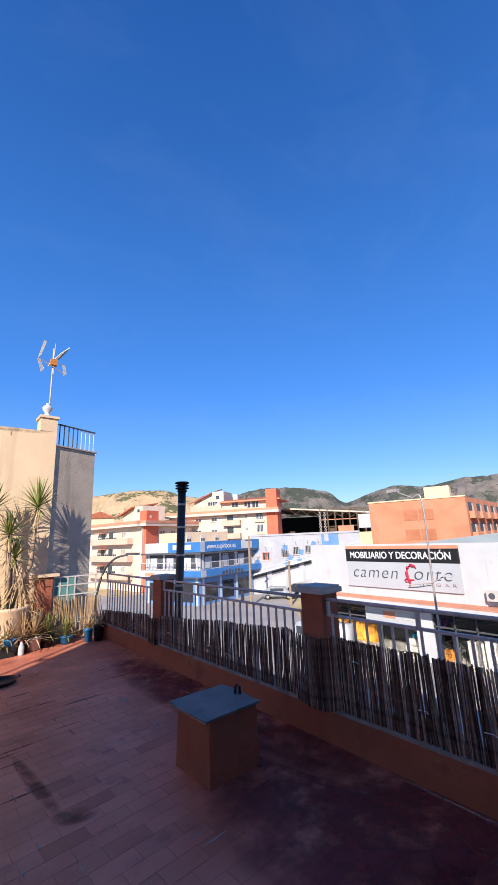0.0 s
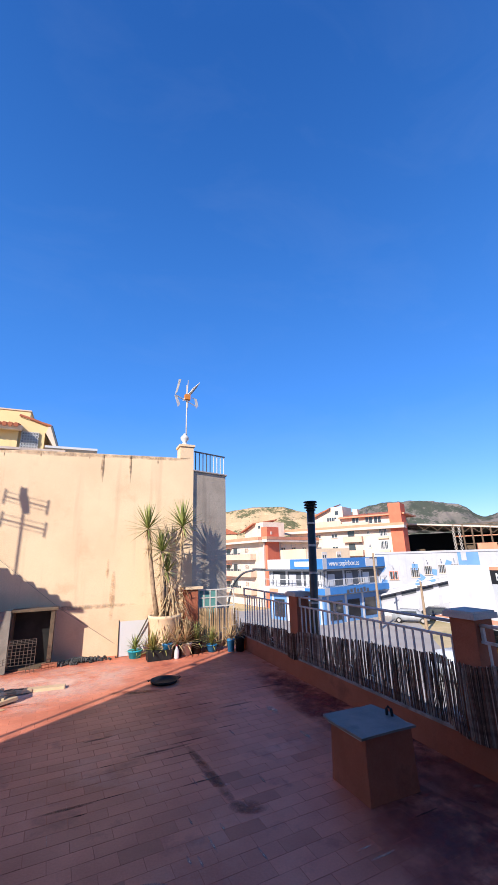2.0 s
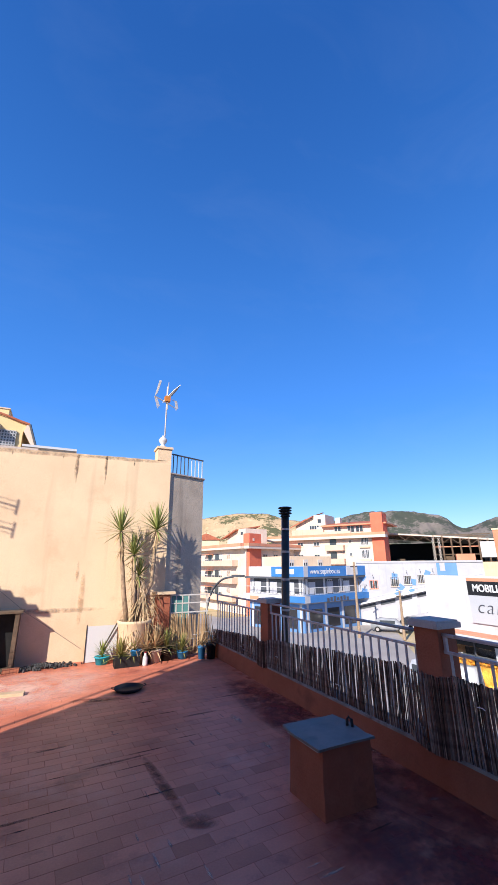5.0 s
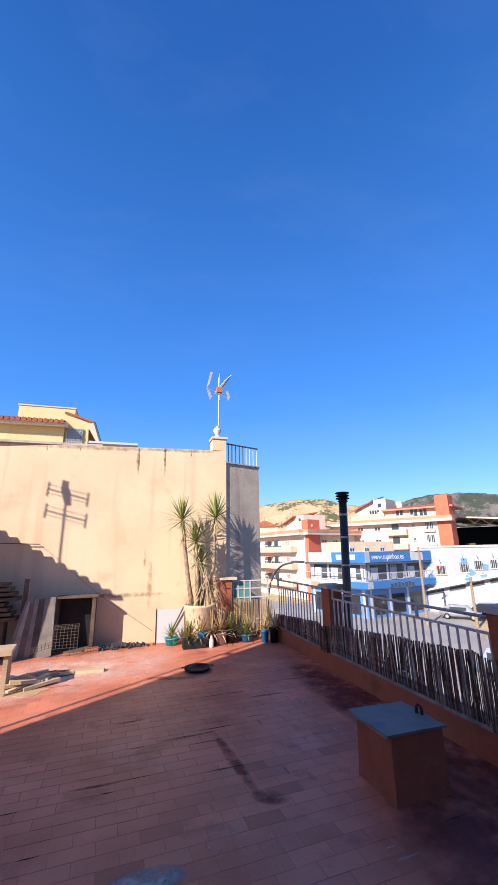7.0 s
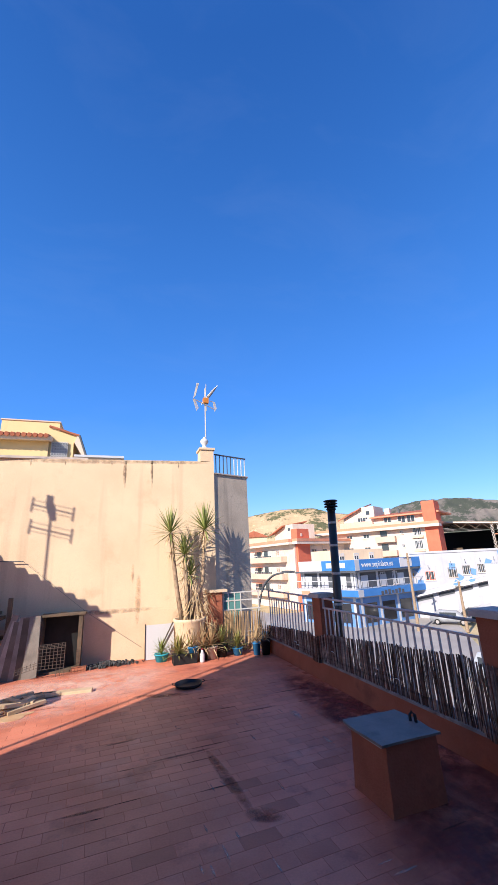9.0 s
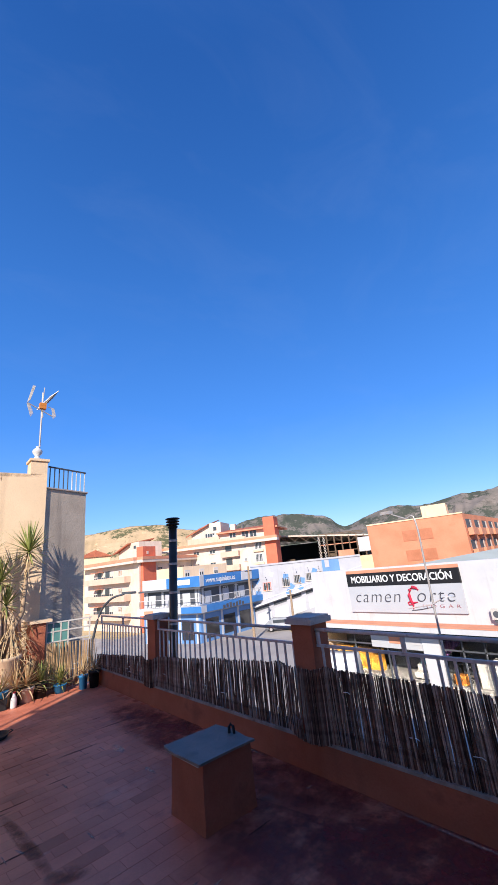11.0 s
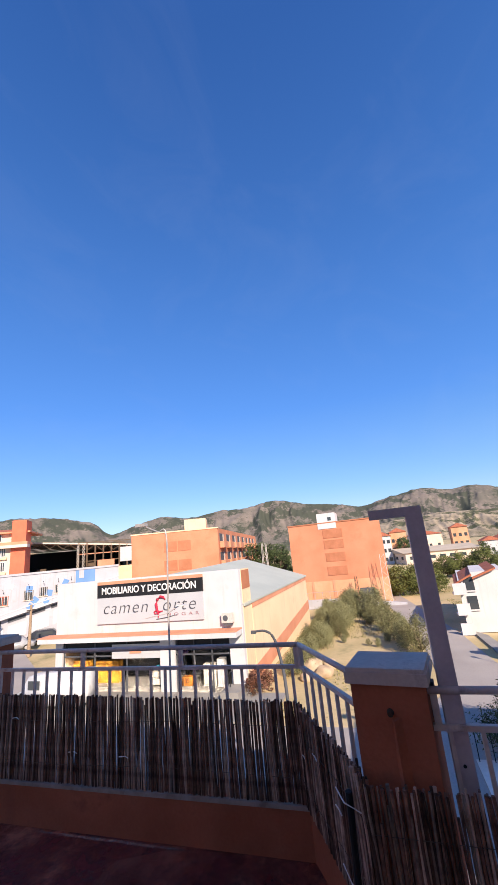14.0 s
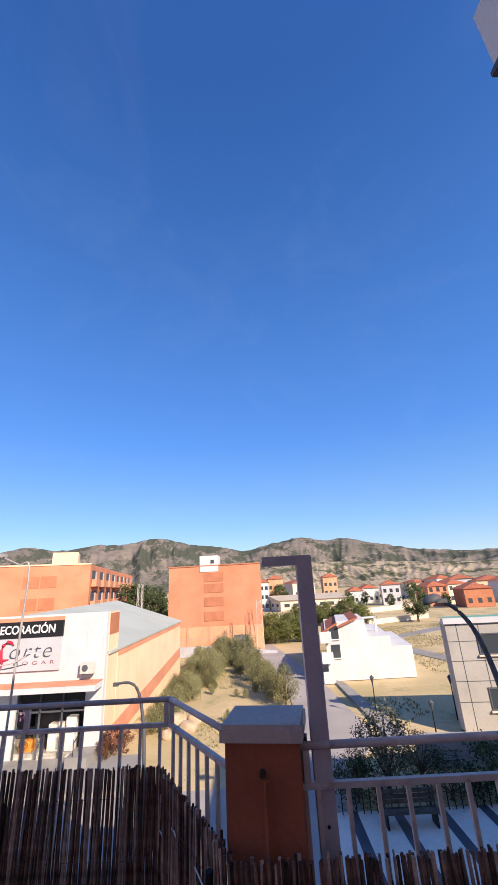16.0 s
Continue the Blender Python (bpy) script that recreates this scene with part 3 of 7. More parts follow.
north = thing("wall_north", "cream plastered party wall with rain stains and grey cement return", "wall")
tagged(north, kind="structure")
bm = bmesh.new()
add_prism(bm, [(-7.0, wall_y(-7.0)), (1.784, wall_y(1.784)), (1.784, wall_y(1.784) + 0.34), (-7.0, wall_y(-7) + 0.3)], 0.0, 3.62)
part("plaster_face", bm, M_PLASTER, north)
bm = bmesh.new()
add_prism(bm, [(-7.0, wall_y(-7.0) - 0.006), (1.58, wall_y(1.58) - 0.006), (1.58, wall_y(1.58)), (-7.0, wall_y(-7.0))], 0.0, 0.80)
part("base_band", bm, M_PLASTER2, north, "patched plaster base")
M_DRIP = faded("rain_drip", (0.34, 0.24, 0.165), 0.55, 14)
random.seed(8)
for x, w, h in ((0.0, 0.03, 0.42), (0.52, 0.022, 0.34), (0.53, 0.012, 0.5), (1.05, 0.012, 0.14), (-1.7, 0.008, 0.12), (-0.25, 0.008, 0.10), (-1.1, 0.01, 0.10), (0.015, 0.012, 0.5)):
    bm = bmesh.new()
    add_prism(bm, [(w * 1.5 * math.cos(k * math.pi / 8), h * 0.62 * math.sin(k * math.pi / 8)) for k in range(16)], 0.0, 0.0006)
    st = part("rain_stain", bm, M_DRIP, north, "dark rain stain")
    st.matrix_local = Matrix.Translation((x, wall_y(x) - 0.003, 3.612 - h * 0.6)) @ Matrix.Rotation(radians(90), 4, 'X')
M_RUST = faded("damp_trail", (0.60, 0.40, 0.24), 0.4, 5)
M_DIRT = faded("wall_top_dirt", (0.46, 0.34, 0.235), 0.42, 7)
for x, z, w, h, mm, lab in ((-0.8, 3.585, 1.6, 0.06, M_DIRT, "dark dirt along the wall top"), (0.9, 3.59, 0.9, 0.05, M_DIRT, "dark dirt along the wall top"), (-0.3, 0.82, 1.2, 0.05, M_DIRT, "grubby line above the patched base"), (0.33, 1.0, 0.06, 0.5, M_RUST, "faint brown damp streak"), (0.22, 1.45, 0.03, 0.2, M_RUST, "faint brown damp streak")):
    bm = bmesh.new()
    add_prism(bm, [(w * math.cos(k * math.pi / 12), h * math.sin(k * math.pi / 12)) for k in range(24)], 0.0, 0.0006)
    st = part("wall_mark", bm, mm, north, lab)
    st.matrix_local = Matrix.Translation((x, wall_y(x) - (0.0095 if z < 1.5 else 0.0025), z)) @ Matrix.Rotation(radians(-4.0), 4, 'Z') @ Matrix.Rotation(radians(90), 4, 'X')
bm = bmesh.new()
add_prism(bm, [(1.50, 7.752), (1.782, 7.752), (1.782, 8.05), (1.50, 8.05)], 3.62, 3.87)
part("corner_pier", bm, M_PLASTER, north)
bm = bmesh.new(); add_box(bm, 1.475, 7.725, 3.87, 1.81, 8.08, 3.915); soften(bm, 0.01)
part("pier_cap", bm, M_PLASTER, north)
bm = bmesh.new()
add_prism(bm, [(1.786, 7.785), (2.612, 8.095), (2.70, 8.9), (1.786, 8.9)], GROUND, 3.36)
part("cement_return", bm, M_CEMENT, north, "rough grey cement face")
bm = bmesh.new()
add_prism(bm, [(1.79, 7.755), (2.645, 8.075), (2.73, 8.93), (1.79, 8.93)], 3.36, 3.385)
part("coping", bm, M_CAP, north)
bm = bmesh.new()
add_box(bm, -7.0, -0.03, 3.62, -0.7, 0.33, 3.665, Matrix.Translation((0, 8.0, 0)))
part("coping", bm, M_CAP, north)
fin = thing("finial", "white turned finial on the wall pier", "ornament", at=(1.62, 7.9, 3.92))
bm = bmesh.new()
add_lathe(bm, [(0.075, 0), (0.085, 0.03), (0.045, 0.06), (0.04, 0.09), (0.085, 0.15), (0.09, 0.19), (0.06, 0.23), (0.03, 0.25), (0.03, 0.28)], 18)
part("urn", bm, M_WHITE, fin, smooth=True)
rr = thing("roof_railing", "dark and white steel railing on the neighbour's roof edge", "railing", at=Matrix.Translation((1.82, 7.83, 3.385)) @ Matrix.Rotation(math.atan2(0.31, 0.826), 4, 'Z') @ Matrix.Diagonal((0.90, 1, 1, 1)))
boxp("top_rail", (0, -0.015, 0.40, 0.93, 0.015, 0.425), M_DGREY, rr)
for i in range(9):
    boxp("baluster", (0.03 + i * 0.108, -0.008, 0, 0.046 + i * 0.108, 0.008, 0.40), M_WHITE if i > 4 else M_DGREY, rr)

ant = thing("tv_antenna", "aluminium television antenna with orange dipole box on a mast", "antenna", at=(1.65, 7.9, 4.14))
bm = bmesh.new(); add_tube(bm, [(0, 0, 0), (0.0, 0, 1.22)], 0.016, 8); part("mast", bm, M_ALU, ant)
bm = bmesh.new(); add_tube(bm, [(-0.03, 0.05, 0.86), (0.17, -0.12, 1.16)], 0.013, 6); part("boom", bm, M_ALU, ant)
bm = bmesh.new(); add_box(bm, -0.05, -0.05, 0.86, 0.07, 0.05, 0.98); soften(bm, 0.015); part("dipole_box", bm, M_ORANGE, ant, "orange plastic dipole box")
for i in range(10):
    f = i / 9
    c = Vector((0.02 + 0.16 * f, 0.02 - 0.14 * f, 0.92 + 0.24 * f))
    h = 0.13 + 0.03 * math.sin(5 * f)
    bm = bmesh.new(); add_tube(bm, [c + Vector((-h * 0.75, h * 0.3, -h * 0.55)), c + Vector((h * 0.75, -h * 0.3, h * 0.9))], 0.008, 5)
    part("element", bm, M_ALU, ant)
for x0, z0, x1, z1 in ((0.0, 0.95, 0.02, 1.33), (0.01, 0.9, 0.02, 0.67), (0.1, 0.92, 0.18, 0.90)):
    bm = bmesh.new(); add_tube(bm, [(x0, -0.02, z0), (x1, -0.02, z1)], 0.009, 5); part("element", bm, M_ALU, ant)
for x, z0, z1, lean in ((-0.27, 0.95, 1.33, 0.08), (-0.20, 0.66, 0.93, -0.08), (0.21, 0.67, 0.9, -0.04)):
    bm = bmesh.new()
    for k in range(4):
        add_tube(bm, [(x + 0.014 * k, -0.03, z0 + 0.02 * k), (x + 0.014 * k + lean, -0.03, z1)], 0.007, 5)
    part("reflector", bm, M_ALU, ant)
bm = bmesh.new(); add_tube(bm, [(-0.27, -0.03, 0.94), (0.2, -0.03, 0.72)], 0.01, 6); part("cross_arm", bm, M_ALU, ant)

# ---- chimney box and flue ----
hatch = thing("chimney_box", "low terracotta rendered roof box with grey metal lid", "roof box", at=pose(1.825, 2.668, 0, 0, 0, 1.5))
bm = bmesh.new()
vs = add_box(bm, -0.212, -0.198, 0.0, 0.196, 0.200, 0.388)
for v in vs:
    if v.co.z < 0.1:
        v.co.x *= 1.05; v.co.y *= 1.04
soften(bm, 0.014)
bmesh.ops.subdivide_edges(bm, edges=bm.edges[:], cuts=3, use_grid_fill=True)
for v in bm.verts:
    v.co.x += 0.007 * noise.noise(v.co * 6); v.co.y += 0.007 * noise.noise(v.co * 6 + Vector((9, 0, 0)))
part("body", bm, M_TERRA, hatch)
bm = bmesh.new(); add_box(bm, -0.258, -0.238, 0.389, 0.215, 0.242, 0.404); soften(bm, 0.004)
bmesh.ops.subdivide_edges(bm, edges=bm.edges[:], cuts=4, use_grid_fill=True)
for v in bm.verts:
    v.co.z += 0.012 * noise.noise(v.co * 4.5)
    v.co.x += 0.022 * noise.noise(v.co * 7 + Vector((3, 1, 0))); v.co.y += 0.022 * noise.noise(v.co * 7)
part("lid", bm, M_LID, hatch, "grey zinc lid, bent at the rim")
bm = bmesh.new(); add_box(bm, -0.252, -0.20, 0.376, -0.232, 0.17, 0.390); soften(bm, 0.004); part("mortar_edge", bm, M_CAP, hatch, "pale mortar under the lid's rim")
bm = bmesh.new(); add_tube(bm, [(0.165, 0.0, 0.395), (0.167, 0.0, 0.445), (0.175, -0.01, 0.462), (0.183, -0.03, 0.452), (0.185, -0.035, 0.40)], 0.011, 8)
part("handle", bm, M_BLACK, hatch, "black bent handle")

flue = thing("flue_pipe", "tall dark stainless flue pipe with black rain cap", "flue", at=(2.87, 5.04, -0.09))
bm = bmesh.new(); add_tube(bm, [(-0.03, 0, GROUND), (-0.03, 0, 0.6), (0.03, 0, 2.36)], 0.058, 20); part("pipe", bm, M_STEEL, flue, smooth=True)
for z, dx in ((1.02, -0.016), (1.42, -0.002), (1.80, 0.011), (2.12, 0.022)):
    bm = bmesh.new(); add_tube(bm, [(dx, 0, z), (dx + 0.001, 0, z + 0.03)], 0.062, 20); part("clamp", bm, M_ALU, flue)
bm = bmesh.new()
for z, r in ((2.33, 0.075), (2.37, 0.10), (2.41, 0.10), (2.45, 0.105)):
    add_lathe(bm, [(r * 0.8, z - 0.012), (r, z - 0.004), (r, z + 0.004), (r * 0.85, z + 0.014)], 20, 0.03, 0)
add_tube(bm, [(0.03, 0, 2.3), (0.03, 0, 2.44)], 0.05, 12)
part("rain_cap", bm, M_BLACK, flue, "black ribbed rain cap")

# ---- ground, street, far land ----
bm = bmesh.new()
rows = []
for r in (0.0, 20, 60, 120, 250, 600, 1200, 2400, 4600):
    rows.append([bm.verts.new((r * math.sin(2 * math.pi * k / 72), r * math.cos(2 * math.pi * k / 72), GROUND - 0.05)) for k in range(72)] if r else [bm.verts.new((0, 0, GROUND - 0.05))])
for k in range(72):
    bm.faces.new((rows[0][0], rows[1][k], rows[1][(k + 1) % 72]))
for r0, r1 in zip(rows[1:], rows[2:]):
    for k in range(72):
        bm.faces.new((r0[k], r1[k], r1[(k + 1) % 72], r0[(k + 1) % 72]))
solo("ground", bm, M_DRY, "dry scrubby open ground", "ground", kind="structure")
bm = bmesh.new(); add_prism(bm, [(4.5, -4), (21, -4), (21.0, 22), (25.2, 22.9), (40, 42), (60, 42), (60, 58), (24, 62), (20, 90), (4.5, 90)], GROUND - 0.05, GROUND + 0.02)
solo("road", bm, M_ASPH, "grey asphalt street", "road", kind="structure")
bm = bmesh.new(); add_prism(bm, [(2.82, -4), (4.5, -4), (4.5, 70), (2.82, 70)], GROUND, GROUND + 0.14)
solo("pavement", bm, M_PAVE, "concrete pavement with kerb", "pavement", kind="structure")
bm = bmesh.new(); add_prism(bm, [(21, 6), (25, 6), (25, 22), (21, 22)], GROUND, GROUND + 0.14)
solo("pavement", bm, M_PAVE, "concrete pavement before the shop", "pavement", kind="structure")


def relief(name, r0, r1, ridge, material, label, spur, gully, na=220, nr=14, base=GROUND, rise=1.25, rough=1.0):
    """Land that rises away to a skyline. ridge: knots of azimuth and elevation in degrees; spur and gully: depth of the folds, in parts of the height."""
    az0, az1 = ridge[0][0], ridge[-1][0]
    ka, ke = [k[0] for k in ridge], [k[1] for k in ridge]
    bm = bmesh.new(); grid = []
    for j in range(nr + 1):
        f = j / nr; r = r0 + (r1 - r0) * f
        row = []
        for i in range(na + 1):
            az = az0 + (az1 - az0) * i / na
            el = sum(np.interp(az + d, ka, ke) for d in (-0.5, 0.0, 0.5)) / 3 + rough * 0.11 * noise.fractal(Vector((az * 1.1, 2.0, 0)), 1.0, 2.2, 5)
            top = r1 * math.tan(radians(el)) + 1.55 - base
            x, y = r * math.sin(radians(az)), r * math.cos(radians(az))
            bend = az + 2.2 * noise.noise(Vector((az * 0.12, f * 1.6, 7.0)))
            fold = 1 - 2 * abs(noise.noise(Vector((bend * 0.30, f * 1.3, 1.0))))
            fine = 1 - 2 * abs(noise.noise(Vector((bend * 0.95 + 1.5 * f, f * 1.4, 4.0))))
            tiny = noise.fractal(Vector((az * 1.7, f * 4.0, 9.0)), 1.0, 2.1, 5)
            k = f ** rise
            low = 4 * f * (1 - f) ** 0.8
            z = base + top * (k * (1 - 0.02 * (1 - f)) + low * (spur * (fold - 0.45) + gully * (fine - 0.4) + 0.25 * gully * tiny))
            row.append(bm.verts.new((x, y, max(z, base - 0.3))))
        grid.append(row)
    back = [bm.verts.new((v.co.x * 1.08, v.co.y * 1.08, base - 5)) for v in grid[-1]]
    grid.append(back)
    for a, b in zip(grid, grid[1:]):
        for i in range(na):
            bm.faces.new((a[i], a[i + 1], b[i + 1], b[i]))
    return solo(name, bm, material, label, "mountain", kind="structure", smooth=True)


relief("backdrop_mountains", 2050, 2600, [(4, 4.5), (30, 5.2), (37, 5.6), (39.3, 6.4), (42, 6.8), (46.7, 6.65), (51.1, 5.8), (52.6, 4.3), (53.6, 4.0), (55.7, 4.9), (58.5, 5.7), (60.4, 6.1), (63, 5.55), (65.3, 5.7), (68.5, 6.3), (71.2, 6.15), (75.5, 6.95), (77, 6.9), (80.8, 5.95), (84.8, 5.5), (88.3, 4.7), (91.6, 5.5), (96.3, 6.25), (99.5, 5.5), (102.4, 5.75), (104.7, 5.05), (107.8, 4.4), (111, 3.6), (117, 2.9), (138, 2.4)], M_MOUNT, "grey-green scrubby mountain range", 0.09, 0.045, 1000, 84, rise=1.1)
relief("backdrop_hill", 330, 420, [(2, 3.5), (12, 5.4), (19.4, 6.4), (23, 6.95), (27.5, 6.95), (30.5, 6.0), (33, 5.7), (38, 4.2), (46, 2.0)], M_HILL, "ochre hill with scrub", 0.03, 0.012, 300, 48, rise=0.9, rough=0.6)
relief("backdrop_badlands", 640, 900, [(84, 1.2), (92, 2.4), (98, 2.8), (107, 2.3), (117, 1.6), (140, 1.2)], M_BADLAND, "eroded pale badland slopes", 0.02, 0.07, 420, 60, rise=1.0, rough=0.8)

# unseen block, added so that plaza and hedge lie in shade
bm = bmesh.new()
add_box(bm, 3.0, -30.0, GROUND, 9.0, -9.0, 4.0)
solo("wall_plaza_shade_block", bm, M_CREAMW, "unseen plain block added to shade the plaza", "wall", kind="structure")
# white overhanging roof edge of the house
bm = bmesh.new()
add_box(bm, -1.9, -8.0, 4.95, 1.88, -2.5, 5.6)
solo("wall_house_overhang", bm, M_WHITE, "white overhanging roof edge of the house", "wall", kind="structure")
bm = bmesh.new()
add_box(bm, -1.9, -8.0, 4.90, 1.90, -2.47, 4.95)
solo("trim_overhang", bm, M_DGREY, "dark strip under the overhang", "trim", kind="structure")
# lean-to with a wavy sheet roof beside the party wall
shed = thing("lean_to_roof", "wavy sheet lean-to roof on posts by the wall", "roof")
bm = bmesh.new()
rows = []
for i in range(91):
    y = 5.70 + i * 0.0256
    w = 0.045 * math.sin(i * 0.95) + 0.19 * (8.0 - y)
    rows.append([bm.verts.new((-3.0, y, 2.40 + w)), bm.verts.new((-6.8, y, 2.87 + w)), bm.verts.new((-6.8, y, 2.85 + w)), bm.verts.new((-3.0, y, 2.37 + w))])
for a, b in zip(rows, rows[1:]):
    for k in range(4):
        bm.faces.new((a[k], a[(k + 1) % 4], b[(k + 1) % 4], b[k]))
part("wavy_sheet", bm, M_ROOFT, shed)
boxp("side_boarding", (-6.9, 6.16, 0, -3.02, 6.24, 2.6), M_GWOOD, shed)
# aerial on the house roof, which throws its shadow on the party wall
aer = thing("roof_aerial", "television aerial on the house roof", "antenna", at=(-4.24, 5.72, 0))
bm = bmesh.new(); add_tube(bm, [(0, 0, 0), (0, 0, 5.05)], 0.016, 8); part("mast", bm, M_ALU, aer)
for z in (4.42, 4.82):
    bm = bmesh.new()
    add_tube(bm, [(-0.36, 0, z + 0.10), (0.42, 0, z - 0.14)], 0.012, 6)
    for q, d in ((-0.36, 0.10), (0.42, -0.14)):
        add_tube(bm, [(q - 0.01, 0, z + d - 0.13), (q + 0.01, 0, z + d + 0.13)], 0.013, 6)
    for k in range(3):
        add_tube(bm, [(-0.36, 0, z + 0.19 - k * 0.08), (0.42, 0, z - 0.05 - k * 0.08)], 0.005, 5)
    part("reflector", bm, M_ALU, aer)
bm = bmesh.new(); add_tube(bm, [(-0.07, 0, 5.06), (-0.02, 0, 4.86), (0.04, 0, 4.62)], [0.025, 0.06, 0.045], 8); part("amplifier", bm, M_ORANGE, aer)

# ---- far buildings ----
def wall_frame(a, b):
    """Local frame of a facade from a to b: x along it, y into the building, z up."""
    a, b = Vector(a), Vector(b)
    return Matrix.Translation((a.x, a.y, 0)) @ Matrix.Rotation(math.atan2(b.y - a.y, b.x - a.x), 4, 'Z'), (b - a).length


def fbox(name, m, dims, material, parent, label=""):
    bm = bmesh.new(); add_box(bm, *dims, m)
    return part(name, bm, material, parent, label)


def window(m, x, z, w, h, parent, shutter=None, frame_mat=None):
    """A recessed looking window: dark pane proud by a hair inside a frame with a sill."""
    bm = bmesh.new()
    t = 0.07
    for d in ((x, -0.05, z, x + w, 0.02, z + t), (x, -0.05, z + h - t, x + w, 0.02, z + h), (x, -0.05, z + t, x + t, 0.02, z + h - t), (x + w - t, -0.05, z + t, x + w, 0.02, z + h - t), (x + w / 2 - t / 2, -0.045, z + t, x + w / 2 + t / 2, 0.02, z + h - t)):
        add_box(bm, *d, m)
    wd = part("window", bm, frame_mat or M_WHITE, parent)
    fbox("pane", m, (x + t, -0.02, z + t, x + w - t, 0.02, z + h - t), M_GLASS, wd)
    if shutter:
        fbox("shutter", m, (x + t, -0.04, z + h * 0.55, x + w - t, -0.021, z + h - t), shutter, wd)
    fbox("sill", m, (x - 0.08, -0.14, z - 0.08, x + w + 0.08, 0.02, z), M_CREAMW, wd)
    return wd


def balcony(m, x, z, w, parent, material, depth=1.1, dark=True):
    """Balcony with a solid front, side cheeks, slab, and a dark doorway behind."""
    bm = bmesh.new()
    for d in ((x, -depth, z, x + w, 0.0, z + 0.18), (x, -depth, z + 0.18, x + w, -depth + 0.12, z + 1.0), (x, -depth + 0.12, z + 0.18, x + 0.12, 0.0, z + 1.0), (x + w - 0.12, -depth + 0.12, z + 0.18, x + w, 0.0, z + 1.0)):
        add_box(bm, *d, m)
    b = part("balcony", bm, material, parent)
    if dark:
        fbox("doorway", m, (x + w * 0.2, -0.03, z + 0.18, x + w * 0.55, 0.02, z + 2.2), M_GLASS, b)
        fbox("shutter", m, (x + w * 0.6, -0.04, z + 0.18, x + w * 0.85, 0.02, z + 2.2), M_CREAMW, b)
    return b


# cream apartment block with red stair tower, hipped cornice
apt = thing("apartment_block", "cream apartment block with long balconies and red corner tower", "building")
A0, A1, A2 = (26.0, 81.5), (29.0, 63.7), (47.6, 71.2)
bm = bmesh.new(); add_prism(bm, [A0, A1, A2, (42.5, 88)], GROUND, 4.4)
part("wall", bm, M_CREAMW, apt)
ml, ll = wall_frame(A0, A1)
mr, lr = wall_frame(A1, A2)
for m, ln in ((ml, ll), (mr, lr)):
    fbox("cornice", m, (-0.6, -1.3, 4.1, ln + 0.3, 0.4, 4.55), M_CREAMW, apt)
    fbox("roof_edge", m, (-0.6, -1.35, 4.5, ln + 0.3, 1.5, 5.0), M_BAND, apt, "salmon tiled roof edge")
fbox("stair_tower", mr, (0.35, -0.55, GROUND, 3.4, 0.9, 6.7), M_REDW, apt, "red painted tower")
for z in (-4.6, -1.7, 1.2):
    balcony(ml, 2.0, z, 13.5, apt, M_BALC, 1.2)
    for x in (3.5, 6.2, 9.0, 11.8):
        window(ml, x, z + 0.2, 1.3, 1.9, apt, M_CREAMW)
    fbox("awning", ml, (4.0, -1.1, z + 2.1, 7.0, -0.05, z + 2.2), M_BAND, apt, "faded salmon awning")
    for x in (4.4, 7.4, 10.6, 14.0):
        window(mr, x, z + 1.2, 1.3, 1.4, apt, M_CREAMW, M_POTW)
fbox("tower_lamp", mr, (1.2, -0.6, 5.4, 1.6, -0.55, 5.9), M_CREAMW, apt)

apt2 = thing("apartment_block", "tall cream apartment block with stepped terraces and red end tower", "building")
B0, B1 = (39.4, 73.4), (51.6, 54.4)
mb, lb = wall_frame(B0, B1)
bm = bmesh.new(); add_prism(bm, [B0, B1, (62, 66.5), (51, 82)], GROUND, 6.0); part("wall", bm, M_CREAMW, apt2)
fbox("cornice", mb, (-0.6, -1.2, 5.9, lb + 0.6, 0.5, 6.35), M_CREAMW, apt2)
fbox("roof_edge", mb, (-0.6, -1.2, 6.35, lb + 0.6, 2.0, 6.8), M_BAND, apt2)
fbox("penthouse", mb, (9.5, 1.5, 6.8, lb - 1.6, 9, 8.4), M_CREAMW, apt2)
fbox("penthouse_cornice", mb, (10.6, 0.5, 8.35, lb + 0.5, 9.5, 8.62), M_BAND, apt2)
bm = bmesh.new()
va = [bm.verts.new(mb @ Vector(c)) for c in ((10.6, 0.6, 8.62), (lb - 1.9, 0.6, 8.62), (lb - 2.6, 6.0, 9.5), (12.2, 6.0, 9.5), (10.6, 9.0, 8.62), (lb - 1.9, 9.0, 8.62))]
for f in ((0, 1, 2, 3), (3, 2, 5, 4), (0, 3, 4), (1, 5, 2), (0, 4, 5, 1)):
    bm.faces.new([va[i] for i in f])
part("hipped_roof", bm, M_ROOFT, apt2, "low red tiled roof")
fbox("end_tower", mb, (lb - 2.0, -0.25, GROUND, lb + 0.12, 3.0, 10.3), M_REDW, apt2, "red painted tower")
for z in (-2.2, 0.1, 2.37, 4.66):
    wd = window(mb, 18.45, z, 1.35, 1.45, apt2)
    for k in range(4):
        fbox("window_bar", mb, (18.65 + k * 0.28, -0.09, z + 0.05, 18.72 + k * 0.28, -0.05, z + 1.4), M_WHITE, wd)
    fbox("sill_box", mb, (18.2, -0.35, z - 0.45, 20.1, 0.0, z - 0.1), M_PEACH, apt2)
    window(mb, 16.2, z + 0.4, 0.5, 0.6, apt2)
    window(mb, 9.2, z + 0.1, 1.2, 1.2, apt2, M_CREAMW)
    window(mb, 5.8, z + 0.1, 1.2, 1.2, apt2, M_CREAMW)
